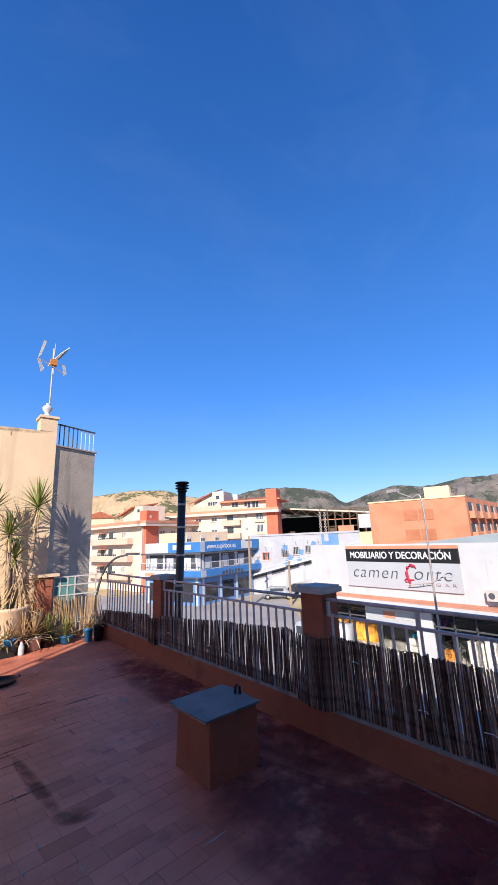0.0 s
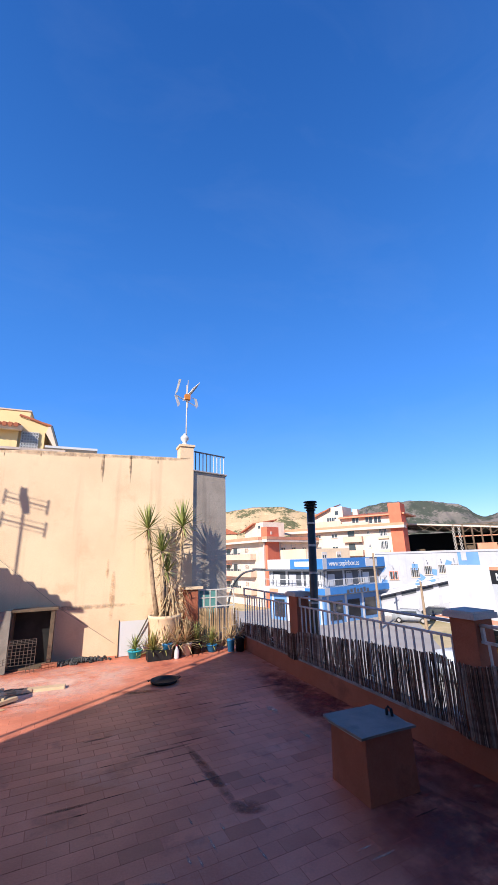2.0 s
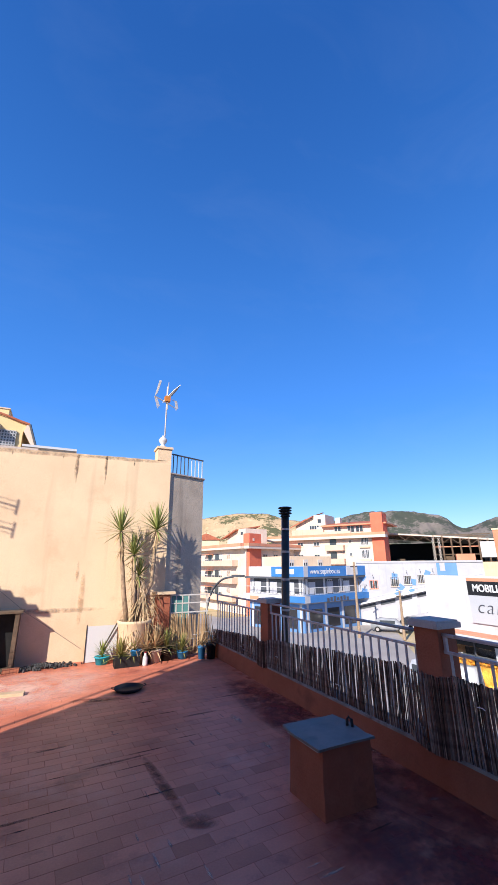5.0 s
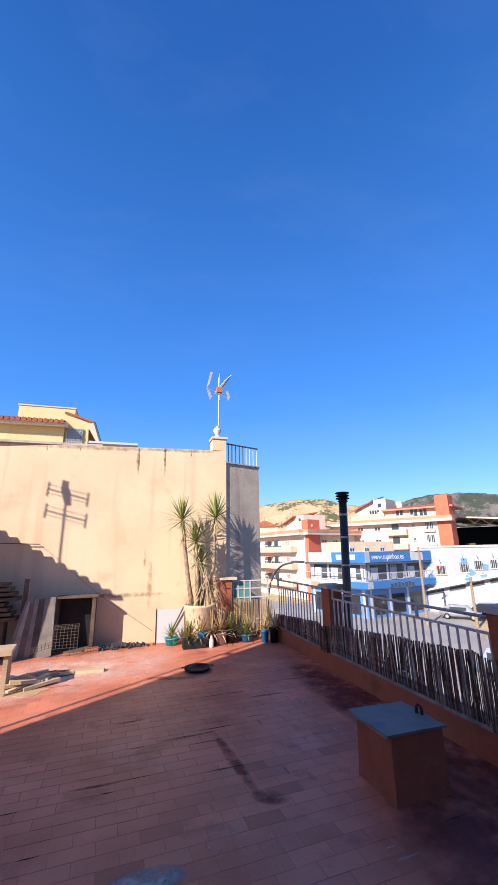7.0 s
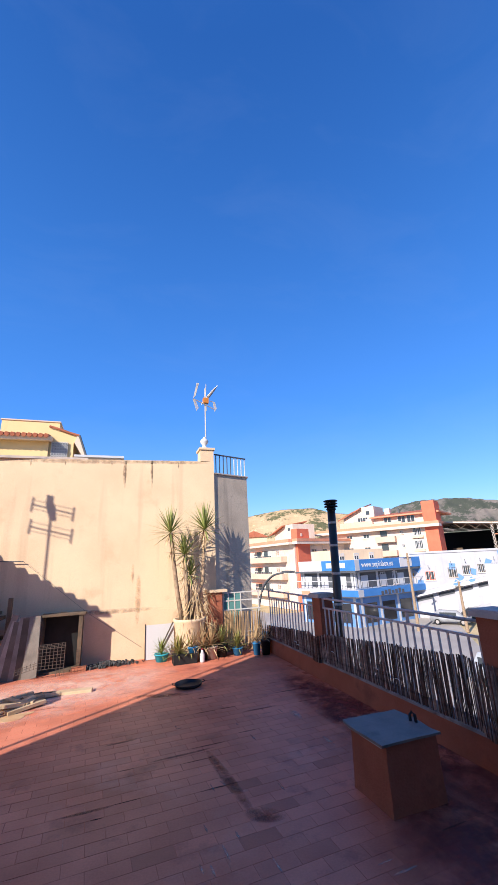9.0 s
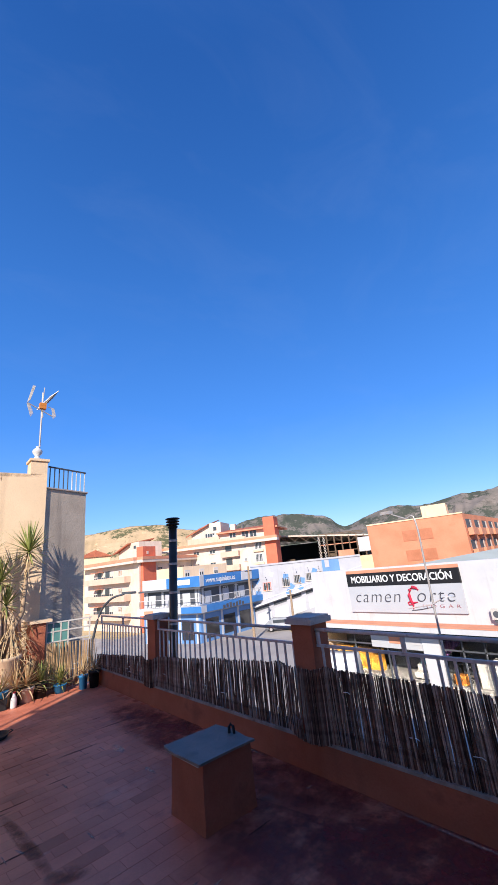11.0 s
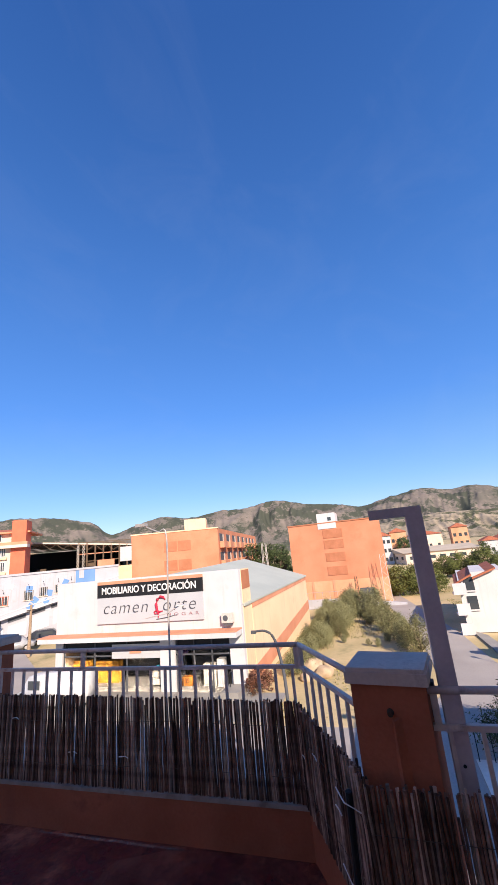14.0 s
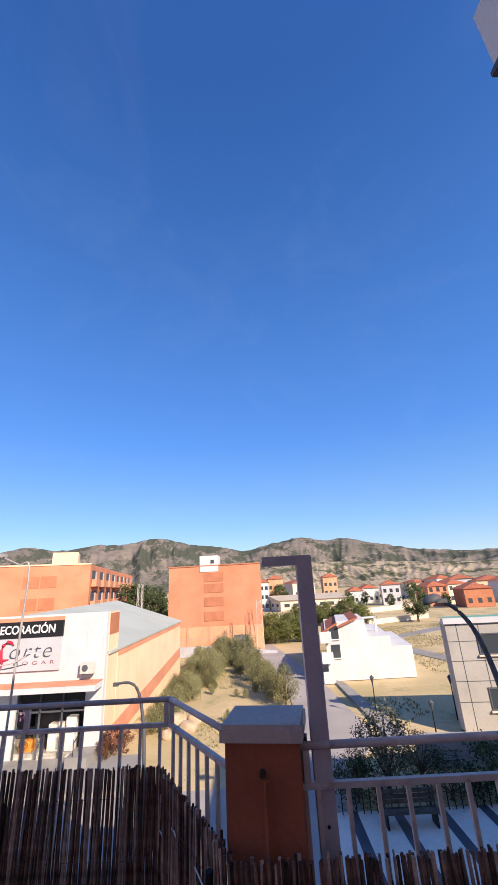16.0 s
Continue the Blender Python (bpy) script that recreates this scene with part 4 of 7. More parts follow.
for z in (-1.1, 1.35, 3.8):
    balcony(mb, 11.8, z, 3.6, apt2, M_BALC, 0.9, True)
for x in (13.0, 15.6, 17.25):
    fbox("terrace_window", mb, (x, 1.42, 7.2, x + 1.45, 1.52, 8.3), M_GLASS, apt2)
    for k in range(3):
        fbox("window_bar", mb, (x + k * 0.68, 1.36, 7.15, x + 0.1 + k * 0.68, 1.42, 8.35), M_WHITE, apt2)
fbox("roof_vent", mb, (15.0, 4.0, 9.2, 15.25, 4.25, 10.1), M_DGREY, apt2)
def pitched_attic(m, x, y, z, w, d, h, parent):
    """Roof room with a single slanting tiled slab that rises to one side."""
    bm = bmesh.new()
    ring = ((x, z), (x + w, z), (x + w, z + h), (x + w * 0.62, z + h), (x, z + h * 0.55))
    va = [bm.verts.new(m @ Vector((a, y, b))) for a, b in ring]; vb = [bm.verts.new(m @ Vector((a, y + d, b))) for a, b in ring]
    bm.faces.new(va[::-1]); bm.faces.new(vb)
    for k in range(5):
        bm.faces.new((va[k], va[(k + 1) % 5], vb[(k + 1) % 5], vb[k]))
    bmesh.ops.recalc_face_normals(bm, faces=bm.faces[:])
    part("attic", bm, M_CREAMW, parent)
    bm = bmesh.new()
    q = [(x - 0.9, y - 0.8, z + h * 0.42), (x + w * 0.62, y - 0.8, z + h * 0.9), (x + w * 0.66, y + d, z + h * 1.22), (x - 0.5, y + d, z + h * 0.9)]
    lo = [bm.verts.new(m @ Vector(c)) for c in q]; hi = [bm.verts.new(m @ Vector((c[0], c[1], c[2] + 0.22))) for c in q]
    bm.faces.new(lo[::-1]); bm.faces.new(hi)
    for k in range(4):
        bm.faces.new((lo[k], lo[(k + 1) % 4], hi[(k + 1) % 4], hi[k]))
    part("attic_roof", bm, M_ROOFT, parent, "slanting red tiled roof")
    fbox("attic_window", m, (x + w * 0.75, y - 0.03, z + h * 0.62, x + w * 0.86, y + 0.02, z + h * 0.8), M_GLASS, parent)


pitched_attic(mb, 4.1, 3.0, 6.8, 6.6, 5.0, 4.2, apt2)
pitched_attic(ml, ll - 11.0, 3.0, 5.0, 6.5, 5.0, 3.0, apt)
fbox("terrace_rail", mb, (9.0, -1.1, 6.8, 17.0, -0.95, 7.25), M_BALC, apt2)
fbox("terrace_front", mb, (4.2, 0.8, 6.8, 11.0, 1.0, 8.0), M_BALC, apt2)
fbox("attic_glazing", mb, (7.2, 2.9, 7.6, 9.4, 2.98, 8.9), M_GLASS, apt2)
for k in range(5):
    fbox("window_bar", mb, (7.2 + k * 0.52, 2.84, 7.6, 7.3 + k * 0.52, 2.9, 8.9), M_WHITE, apt2)
fbox("chimney", mb, (12.4, 4.0, 6.8, 13.4, 5.0, 10.3), M_CREAMW, apt2)
fbox("chimney", mr, (9.0, 4.0, 4.9, 9.8, 4.8, 6.4), M_CREAMW, apt)
# yellowish house behind the first block
yh = thing("small_house", "yellow house with gabled roof on the slope", "building")
bm = bmesh.new(); add_prism(bm, [(28, 92), (34, 90), (36, 98), (30, 100)], GROUND, 7.2); part("wall", bm, M_PEACH, yh)
bm = bmesh.new()
v = [bm.verts.new(p) for p in ((27.4, 91.8, 7.1), (34.4, 89.5, 7.1), (36.5, 98.5, 7.1), (29.6, 100.5, 7.1), (31, 90.6, 8.6), (33.2, 99.6, 8.6))]
for f in ((0, 1, 4), (1, 2, 5, 4), (2, 3, 5), (3, 0, 4, 5), (0, 3, 2, 1)):
    bm.faces.new([v[i] for i in f])
part("roof", bm, M_ROOFT, yh)

# blue and white corner shop
blue = thing("corner_shop", "grey corner building with two blue sign fascias", "building")
C0, C1, C2 = (24.6, 52.6), (27.8, 44.0), (38.2, 46.2)
bm = bmesh.new(); add_prism(bm, [C0, C1, C2, (35.5, 57)], GROUND, 1.0); part("wall", bm, M_GREYW, blue)
m1, l1 = wall_frame(C0, C1); m2, l2 = wall_frame(C1, C2)
for m, ln, e0 in ((m1, l1, 0.0), (m2, l2, 0.0)):
    fbox("upper_fascia", m, (0.6 if m is m1 else -0.2, -0.9, -0.05, ln + 0.9, 0.0, 1.22), M_BLUE if m is m2 else M_GREYW, blue, "blue sign fascia" if m is m2 else "")
    fbox("lower_fascia", m, (-0.2, -1.1, -3.02, ln + 1.1, 0.0, -2.25), M_BLUE if m is m2 else M_GREYW, blue, "blue sign fascia" if m is m2 else "")
    # flat dark sheet paints the shade of the balcony recess
    fbox("upper_glazing", m, (0.3, -0.04, -2.1, ln - 0.2, 0.02, -0.3), M_DGREY, blue)
    for k in range(3):
        fbox("shop_window", m, (0.9 + k * (ln - 1) / 3, -0.1, -6.1, 0.4 + (k + 0.85) * (ln - 1) / 3, -0.06, -3.9), M_SHOPG, blue)
    fbox("balcony_soffit", m, (-0.2, -0.85, -0.3, ln + 0.8, 0.0, -0.06), M_DGREY, blue)
    for k in range(3):
        fbox("wall_panel", m, (0.9 + k * ln / 3.2, -0.08, -2.1, 2.1 + k * ln / 3.2, -0.04, -0.7), (M_GREYW, M_WING, M_WHITE)[k], blue)
    fbox("balcony_rail", m, (0.0, -1.0, -1.35, ln + 0.9, -0.96, -1.28), M_GREYW, blue)
    for k in range(14):
        fbox("rail_bar", m, (0.1 + k * ln / 13, -0.99, -2.15, 0.15 + k * ln / 13, -0.97, -1.35), M_DGREY, blue)
    fbox("blue_shopfront", m, (0.0, -0.06, GROUND, ln, 0.02, -3.3), M_BLUE2, blue, "blue painted shopfront")
    for k in range(4):
        fbox("column", m, (0.4 + k * (ln - 1) / 3, -0.08, -6.5, 0.75 + k * (ln - 1) / 3, 0.02, -0.1), M_GREYW, blue)
fbox("fascia_end", m1, (l1 - 4.4, -0.93, -0.03, l1 + 0.88, -0.91, 1.2), M_BLUE, blue, "blue painted sign end")
text("sign_lettering", "www.supinbox.es", 0.95, m2 @ Matrix.Translation((3.2, -0.93, 0.58)) @ Matrix.Rotation(radians(90), 4, 'X'), M_LETTER, blue, width=5.6)
fbox("sign_panel", m2, (7.3, -0.95, 0.05, 9.6, -0.9, 1.15), M_GREYW, blue)
fbox("logo_bar", m1, (l1 - 3.6, -0.96, 0.3, l1 - 0.6, -0.93, 0.9), M_LETTER, blue)
fbox("logo_bar", m1, (1.0, -1.13, -2.95, 2.6, -1.1, -2.5), M_BAND, blue)
fbox("fascia_end", m1, (l1 - 2.0, -1.13, -3.0, l1 + 1.09, -1.11, -2.27), M_BLUE, blue, "blue painted sign end")
for k in range(7):
    fbox("letter_bar", m2, (3.0 + k * 0.62, -1.13, -3.05 + 0.1 * (k % 2), 3.42 + k * 0.62, -1.1, -2.6 + 0.08 * (k % 3)), M_LETGREY, blue)
for x in (4.4, 6.6):
    window(m2, x, -2.05, 0.9, 1.6, blue)
bm = bmesh.new()
add_prism(bm, [(26.9, 46.14), (35.2, 47.99), (34.2, 53.5), (26.2, 52)], 1.0, 2.5); part("roof_room", bm, M_PEACH, blue)
mrr, _ = wall_frame((28.5, 46.5), (33, 47.5))
for x in (-1.3, 1.3, 4.15):
    window(mrr, x, 1.2, 0.85, 0.85, blue, M_CREAMW)

wing = thing("workshop_building", "white two-storey workshop with scattered blue squares and windows", "building")
D0, D1 = (38.3, 46.4), (48.6, 34.4)
mw, lw = wall_frame(D0, D1)
bm = bmesh.new(); add_prism(bm, [D0, D1, (56, 41), (45.5, 53)], GROUND, 1.55); part("wall", bm, M_WING, wing)
fbox("parapet", mw, (0.0, -0.12, 1.55, lw, 0.3, 1.8), M_WING, wing)
CLIMB = 0.228                                # the street rises along the workshop


def ledge(x):
    return -3.95 + CLIMB * x


def along(name, x0, x1, dz, h, y0, y1, material):
    """A strip on the workshop front that climbs with the street."""
    bm = bmesh.new()
    va = [bm.verts.new(mw @ Vector((x, y, ledge(x) + dz + e))) for x, y, e in ((x0, y0, 0), (x1, y0, 0), (x1, y1, 0), (x0, y1, 0), (x0, y0, h), (x1, y0, h), (x1, y1, h), (x0, y1, h))]
    for f in ((0, 3, 2, 1), (4, 5, 6, 7), (0, 1, 5, 4), (1, 2, 6, 5), (2, 3, 7, 6), (3, 0, 4, 7)):
        bm.faces.new([va[i] for i in f])
    return part(name, bm, material, wing)


along("canopy", 0.0, lw, 0.0, 0.22, -0.8, 0.0, M_GREYW)
along("plinth_band", 0.0, lw, 0.55, 0.12, -0.06, 0.0, M_GREYW)
for x0, x1 in ((0.1, 2.2), (2.9, 4.8), (5.5, 6.95), (7.6, 8.9), (9.6, 10.9), (11.6, 12.8)):
    along("high_window", x0, x1, -0.62, 0.42, -0.05, 0.02, M_DGREY)
for k in range(6):
    x = 0.5 + k * 2.45
    along("garage_door", x, x + 2.0, -2.6, 1.6, -0.05, 0.02, M_GREYW)
for x, w, z, h, red in ((1.65, 1.15, -1.85, 1.1, True), (4.5, 1.0, -1.5, 1.15, False), (6.2, 0.9, -1.2, 1.05, False), (7.95, 0.8, -1.02, 1.0, False), (9.5, 0.75, -0.85, 0.9, False)):
    wd = window(mw, x, z, w, h, wing, None, M_REDW if red else M_GWOOD)
    for k in range(4):
        fbox("window_bar", mw, (x + 0.08 + k * (w - 0.2) / 3, -0.10, z, x + 0.12 + k * (w - 0.2) / 3, -0.05, z + h), M_GREYW, wd)
    bm = bmesh.new(); add_tube(bm, [mw @ Vector((x + w / 2, 0.0, z + h + 0.35)), mw @ Vector((x + w / 2, -0.5, z + h + 0.75)), mw @ Vector((x + w / 2, -0.9, z + h + 0.7))], 0.035, 6)
    part("wall_lamp", bm, M_DGREY, wing)
for x, z, s, turn, mm in ((0.75, -0.35, 0.55, 38, M_BLUE2), (0.9, -2.2, 0.5, 8, M_BLUE2), (0.25, 0.3, 0.4, 12, M_REDW), (3.4, -2.0, 0.5, 0, M_WING), (5.05, -0.2, 0.5, 5, M_BLUE2), (5.7, -1.6, 0.5, 40, M_BLUE2), (5.25, -2.3, 0.45, 30, M_BLUE2), (7.3, -0.9, 0.5, 10, M_BLUE2), (7.0, -1.9, 0.4, 45, M_BLUE2), (3.0, 0.3, 0.4, 20, M_GREYW), (9.2, 0.2, 0.45, 25, M_BLUE2), (-0.1, -1.2, 0.4, 0, M_AMBER)):
    fbox("painted_square", mw @ Matrix.Translation((x, 0, z)) @ Matrix.Rotation(radians(turn), 4, 'Y'), (-s * 0.75, -0.03, -s * 0.75, s * 0.75, 0.02, s * 0.75), mm, wing)
fbox("blue_corner", mw, (10.4, -0.04, -0.35, 12.8, 0.02, 1.5), M_BLUE2, wing)
fbox("painted_square", mw, (10.8, -0.07, 0.5, 11.4, -0.04, 1.5), M_WING, wing)

# open steel hangar
hang = thing("steel_hangar", "derelict open-sided hangar with rusted steel frame", "building")
H0, H1 = (58.9, 61.5), (72.0, 47.0)
mh, lh = wall_frame(H0, H1)
bm = bmesh.new(); v = [bm.verts.new(mh @ Vector(p)) for p in ((-2, 0, 7.5), (lh, 0, 5.6), (lh, 22, 5.6), (-2, 22, 7.5), (-2, 0, 7.25), (lh, 0, 5.3), (lh, 22, 5.3), (-2, 22, 7.25))]
for f in ((0, 1, 2, 3), (7, 6, 5, 4), (0, 4, 5, 1), (1, 5, 6, 2), (2, 6, 7, 3), (3, 7, 4, 0)):
    bm.faces.new([v[i] for i in f])
part("roof", bm, M_CREAMW, hang)
fbox("back_wall", mh, (-3, 21.5, GROUND, lh + 1, 22, 6.0), M_BLACK, hang)
fbox("shed_floor", mh, (-2.6, 0.4, GROUND, lh - 0.3, 21.4, GROUND + 0.1), M_DGREY, hang)
fbox("side_wall", mh, (-3, 0.3, GROUND, -2.7, 22, 6.5), M_BLACK, hang)
fbox("side_wall", mh, (lh - 0.2, 0, GROUND, lh, 22, 5.3), M_GREYW, hang)
fbox("end_sheet", mh, (lh - 3.2, -0.05, 2.4, lh, 0.0, 5.2), M_GREYW, hang, "pale sheet panel")
fbox("low_wall", mh, (0.5, -1.0, GROUND, lh, -0.7, 1.6), M_PEACH, hang)
for k in range(8):
    x = 8.5 + k * (lh - 9) / 7
    fbox("column", mh, (x, 0, GROUND, x + 0.28, 0.3, 6.6 - k * 0.15), M_BARK, hang)
for z in (2.9, 4.3):
    fbox("beam", mh, (8.5, 0.02, z, lh - 3.2, 0.2, z + 0.16), M_BAND if z > 4 else M_BARK, hang)
for q, h in ((8.3, 6.1), (9.3, 6.0)):
    for k in range(7):
        za, zb = 1.6 + (h - 1.6) * k / 7, 1.6 + (h - 1.6) * (k + 1) / 7
        bm = bmesh.new(); add_tube(bm, [mh @ Vector((q, -0.1, za)), mh @ Vector((q + 0.45, -0.1, zb))], 0.05, 4); add_tube(bm, [mh @ Vector((q + 0.45, -0.1, za)), mh @ Vector((q, -0.1, zb))], 0.05, 4)
        part("lattice_brace", bm, M_POTW, hang)
for k in range(6):
    fbox("roof_purlin", mh, (-1.5, 2 + k * 3.2, 6.6 - 0.1 * k, lh - 1.0, 2.15 + k * 3.2, 6.75 - 0.1 * k), M_BARK, hang)
for x, w, h in ((1.5, 1.6, 2.3), (4.2, 2.5, 2.0), (10.5, 1.4, 2.7), (12.2, 1.2, 3.0)):
    fbox("stacked_crate", mh, (x, 2.0, GROUND, x + w, 3.5, h), M_BARK, hang)
for k in range(9):
    x = -1 + k * 2.3
    bm = bmesh.new(); add_tube(bm, [mh @ Vector((x, 0.2, 6.2 - k * 0.2)), mh @ Vector((x + 1.1, 0.2, 7.0 - k * 0.2)), mh @ Vector((x + 2.3, 0.2, 6.0 - k * 0.2))], 0.07, 5); part("truss", bm, M_BARK, hang)
fbox("orange_container", mh, (lh - 7.6, -3.0, GROUND, lh - 4.6, -1.2, 3.0), M_BAND, hang, "orange sheet gate")

# orange brick block A with balconies
ra = thing("brick_block", "orange brick apartment block with open balconies on its side", "building")
E0, E1, E2 = (57.6, 38.4), (62.5, 25.0), (113, 34)
bm = bmesh.new(); add_prism(bm, [E0, E1, E2, (108, 48)], GROUND, 6.1); part("wall", bm, M_BRICK, ra)
me, le = wall_frame(E0, E1); ms, ls = wall_frame(E1, E2)
fbox("coping", me, (-0.1, -0.12, 6.1, le + 0.1, 0.5, 6.3), M_PEACH, ra)
for k, z in enumerate((-3.0, 0.0, 3.0)):
    for x in (5.3, 7.6):
        fbox("brick_panel", me, (x, -0.06, z, x + 2.1, 0.02, z + 1.6), M_BRICK2, ra)
for z in (-3.0, 0.1, 3.2):
    for k in range(8):
        # flat dark panels paint the shaded depth of the loggias
        fbox("loggia", ms, (1.2 + k * 6, -0.06, z, 4.6 + k * 6, 0.02, z + 2.1), M_DGREY, ra, "flat dark panel, painted shade of a loggia recess")
        fbox("loggia_front", ms, (1.0 + k * 6, -0.8, z - 0.3, 4.8 + k * 6, -0.08, z + 0.75), M_BAND, ra)
        fbox("loggia_shutter", ms, (3.6 + k * 6, -0.10, z + 0.4, 4.5 + k * 6, -0.065, z + 2.0), M_CREAMW, ra)
fbox("roof_room", me, (8.5, 2.5, 6.1, 12.2, 7, 8.2), M_PEACH, ra)
# orange brick block B
rb = thing("brick_block", "plain orange brick gable block with brick panels and white roof room", "building")
bm = bmesh.new(); add_prism(bm, [(60, 12.4), (60.0, -0.9), (74, -0.9), (74, 12.4)], GROUND, 4.75); part("wall", bm, M_BRICK, rb)
mbk, _ = wall_frame((60, 12.4), (60, -0.9))
fbox("coping", mbk, (-0.1, -0.1, 4.75, 13.4, 0.4, 4.9), M_BRICK2, rb)
fbox("plinth", mbk, (0.0, -0.12, GROUND, 13.3, 0.0, -3.3), M_PLINTH, rb, "pale orange plinth storey")
fbox("roof_room", mbk, (4.5, -0.08, 3.95, 7.2, 3.4, 6.2), M_WHITE, rb, "white roof room")
fbox("roof_window", mbk, (6.1, -0.12, 5.1, 6.6, -0.08, 5.6), M_GLASS, rb)
for z in (-2.6, -0.7, 1.1, 2.6):
    fbox("brick_panel", mbk, (5.1, -0.06, z, 7.9, 0.02, z + 1.2), M_BRICK2, rb)
for x in (2.6, 5.6, 8.8, 11.0):
    fbox("plinth_pier", mbk, (x, -0.2, GROUND, x + 0.35, -0.12, -3.3), M_BAND, rb)
fbox("gate", mbk, (9.2, -0.2, GROUND, 11.2, -0.125, -4.5), M_DGREY, rb)

# furniture shop
shop = thing("furniture_shop", "white furniture shop with large sign and peach side wall", "building")
SX = 25.0
bays = ((14.2, 22.0), (9.3, 13.1))
bm = bmesh.new()
add_box(bm, SX, 8.35, -2.9, SX + 0.35, 22.6, 0.67)
part("front_wall", bm, M_WHITE, shop)
for y0, y1 in ((8.35, 9.3), (13.1, 14.2), (22.0, 22.6)):
    bm = bmesh.new(); add_box(bm, SX, y0, GROUND, SX + 0.35, y1, -2.9); part("front_pier", bm, M_WHITE, shop)
bm = bmesh.new(); add_prism(bm, [(SX + 0.35, 8.32), (27.0, 8.32), (27.0, 8.6), (SX + 0.35, 8.6)], GROUND, 0.62); part("side_pier", bm, M_PEACH, shop)
bm = bmesh.new(); add_prism(bm, [(SX + 0.35, 8.29), (26.9, 8.29), (26.9, 8.32), (SX + 0.35, 8.32)], -0.6, 0.55); part("rust_patch", bm, M_BRICK2, shop, "weathered brown patch")
bm = bmesh.new(); add_prism(bm, [(27.0, 8.3), (47.2, 8.3), (47.2, 8.6), (27.0, 8.6)], GROUND, -1.6); part("side_wall", bm, M_PEACH, shop)
bm = bmesh.new(); add_prism(bm, [(27.0, 8.26), (47.2, 8.26), (47.2, 8.3), (27.0, 8.3)], -1.95, -1.55); part("eave_band", bm, M_BAND, shop, "salmon eave band")
bm = bmesh.new()
v = [bm.verts.new(p) for p in ((25.4, 8.27, -6.5), (47.2, 8.27, -5.0), (47.2, 8.27, -4.1), (25.4, 8.27, -5.5), (25.4, 8.31, -6.5), (47.2, 8.31, -5.0), (47.2, 8.31, -4.1), (25.4, 8.31, -5.5))]
for f in ((0, 1, 2, 3), (4, 7, 6, 5), (0, 4, 5, 1), (2, 6, 7, 3)):
    bm.faces.new([v[i] for i in f])
part("sloping_band", bm, M_BAND, shop, "salmon painted sloping band")
bm = bmesh.new()
v = [bm.verts.new(p) for p in ((25.35, 8.2, -1.5), (47.4, 8.2, -1.5), (47.4, 15.5, 0.95), (25.35, 15.5, 0.5), (47.4, 22.6, -1.5), (25.35, 22.6, -1.5), (25.35, 8.2, -1.62), (47.4, 8.2, -1.62), (47.4, 22.6, -1.62), (25.35, 22.6, -1.62))]
for f in ((0, 1, 2, 3), (3, 2, 4, 5), (6, 9, 8, 7), (0, 6, 7, 1), (5, 4, 8, 9), (1, 7, 8, 4, 2), (0, 3, 5, 9, 6)):
    bm.faces.new([v[i] for i in f])
part("roof", bm, M_ROOFG, shop, "pale green sheet roof")
bm = bmesh.new(); add_box(bm, 25.35, 22.3, GROUND, 47, 22.6, -1.62); add_box(bm, 46.9, 8.6, GROUND, 47.2, 22.3, -1.62); part("rear_walls", bm, M_PEACH, shop)
bm = bmesh.new(); add_box(bm, 23.9, 8.4, -3.15, SX, 23.2, -2.85); part("canopy", bm, M_WHITE, shop)
bm = bmesh.new(); add_box(bm, 23.88, 8.4, -2.85, SX, 23.2, -2.78); part("canopy_edge", bm, M_BAND, shop, "salmon canopy edge")
bm = bmesh.new(); add_box(bm, SX - 0.14, 10.88, -2.2, SX, 18.98, -0.51); part("sign_panel", bm, M_SIGNW, shop, "pale grey sign panel")
bm = bmesh.new(); add_box(bm, SX - 0.15, 10.86, -0.51, SX, 19.0, 0.36); part("sign_band", bm, M_SIGNB, shop, "black sign band with white lettering")
bm = bmesh.new(); add_box(bm, SX - 0.15, 10.86, 0.36, SX, 19.0, 0.56); part("sign_top", bm, M_BAND, shop)
FACE = Matrix.Rotation(radians(-90), 4, 'Z') @ Matrix.Rotation(radians(90), 4, 'X')
text("lettering", "MOBILIARIO Y DECORACIÓN", 0.62, Matrix.Translation((SX - 0.165, 14.95, -0.08)) @ FACE, M_LETTER, shop, width=7.3, extrude=0.012, thin=0.012)
text("lettering", "camen", 1.15, Matrix.Translation((SX - 0.155, 16.75, -1.22)) @ FACE, M_LETGREY, shop, width=3.5, shear=0.25, space=1.15, thin=-0.018)
text("lettering", "orte", 1.15, Matrix.Translation((SX - 0.155, 12.65, -1.2)) @ FACE, M_LETGREY, shop, width=2.4, shear=0.25, space=1.15, thin=-0.018)
text("lettering", "HOGAR", 0.27, Matrix.Translation((SX - 0.155, 12.35, -1.8)) @ FACE, M_HOGAR, shop, width=2.3, space=1.8, thin=-0.006)
bm = bmesh.new()
add_tube(bm, [(SX - 0.17, 22.6 - d, z) for d, z in ((9.0, -0.86), (8.88, -0.72), (8.64, -0.66), (8.42, -0.82), (8.31, -1.12), (8.37, -1.46), (8.47, -1.72), (8.44, -1.98))], [0.05, 0.085, 0.1, 0.105, 0.1, 0.085, 0.06, 0.03], 8)
add_tube(bm, [(SX - 0.17, 22.6 - d, z) for d, z in ((8.12, -1.60), (8.3, -1.53), (8.55, -1.60), (8.8, -1.56))], [0.03, 0.06, 0.06, 0.03], 8)
add_tube(bm, [(SX - 0.17, 22.6 - d, z) for d, z in ((8.12, -1.60), (8.2, -1.72), (8.44, -1.70))], [0.03, 0.04, 0.03], 8)
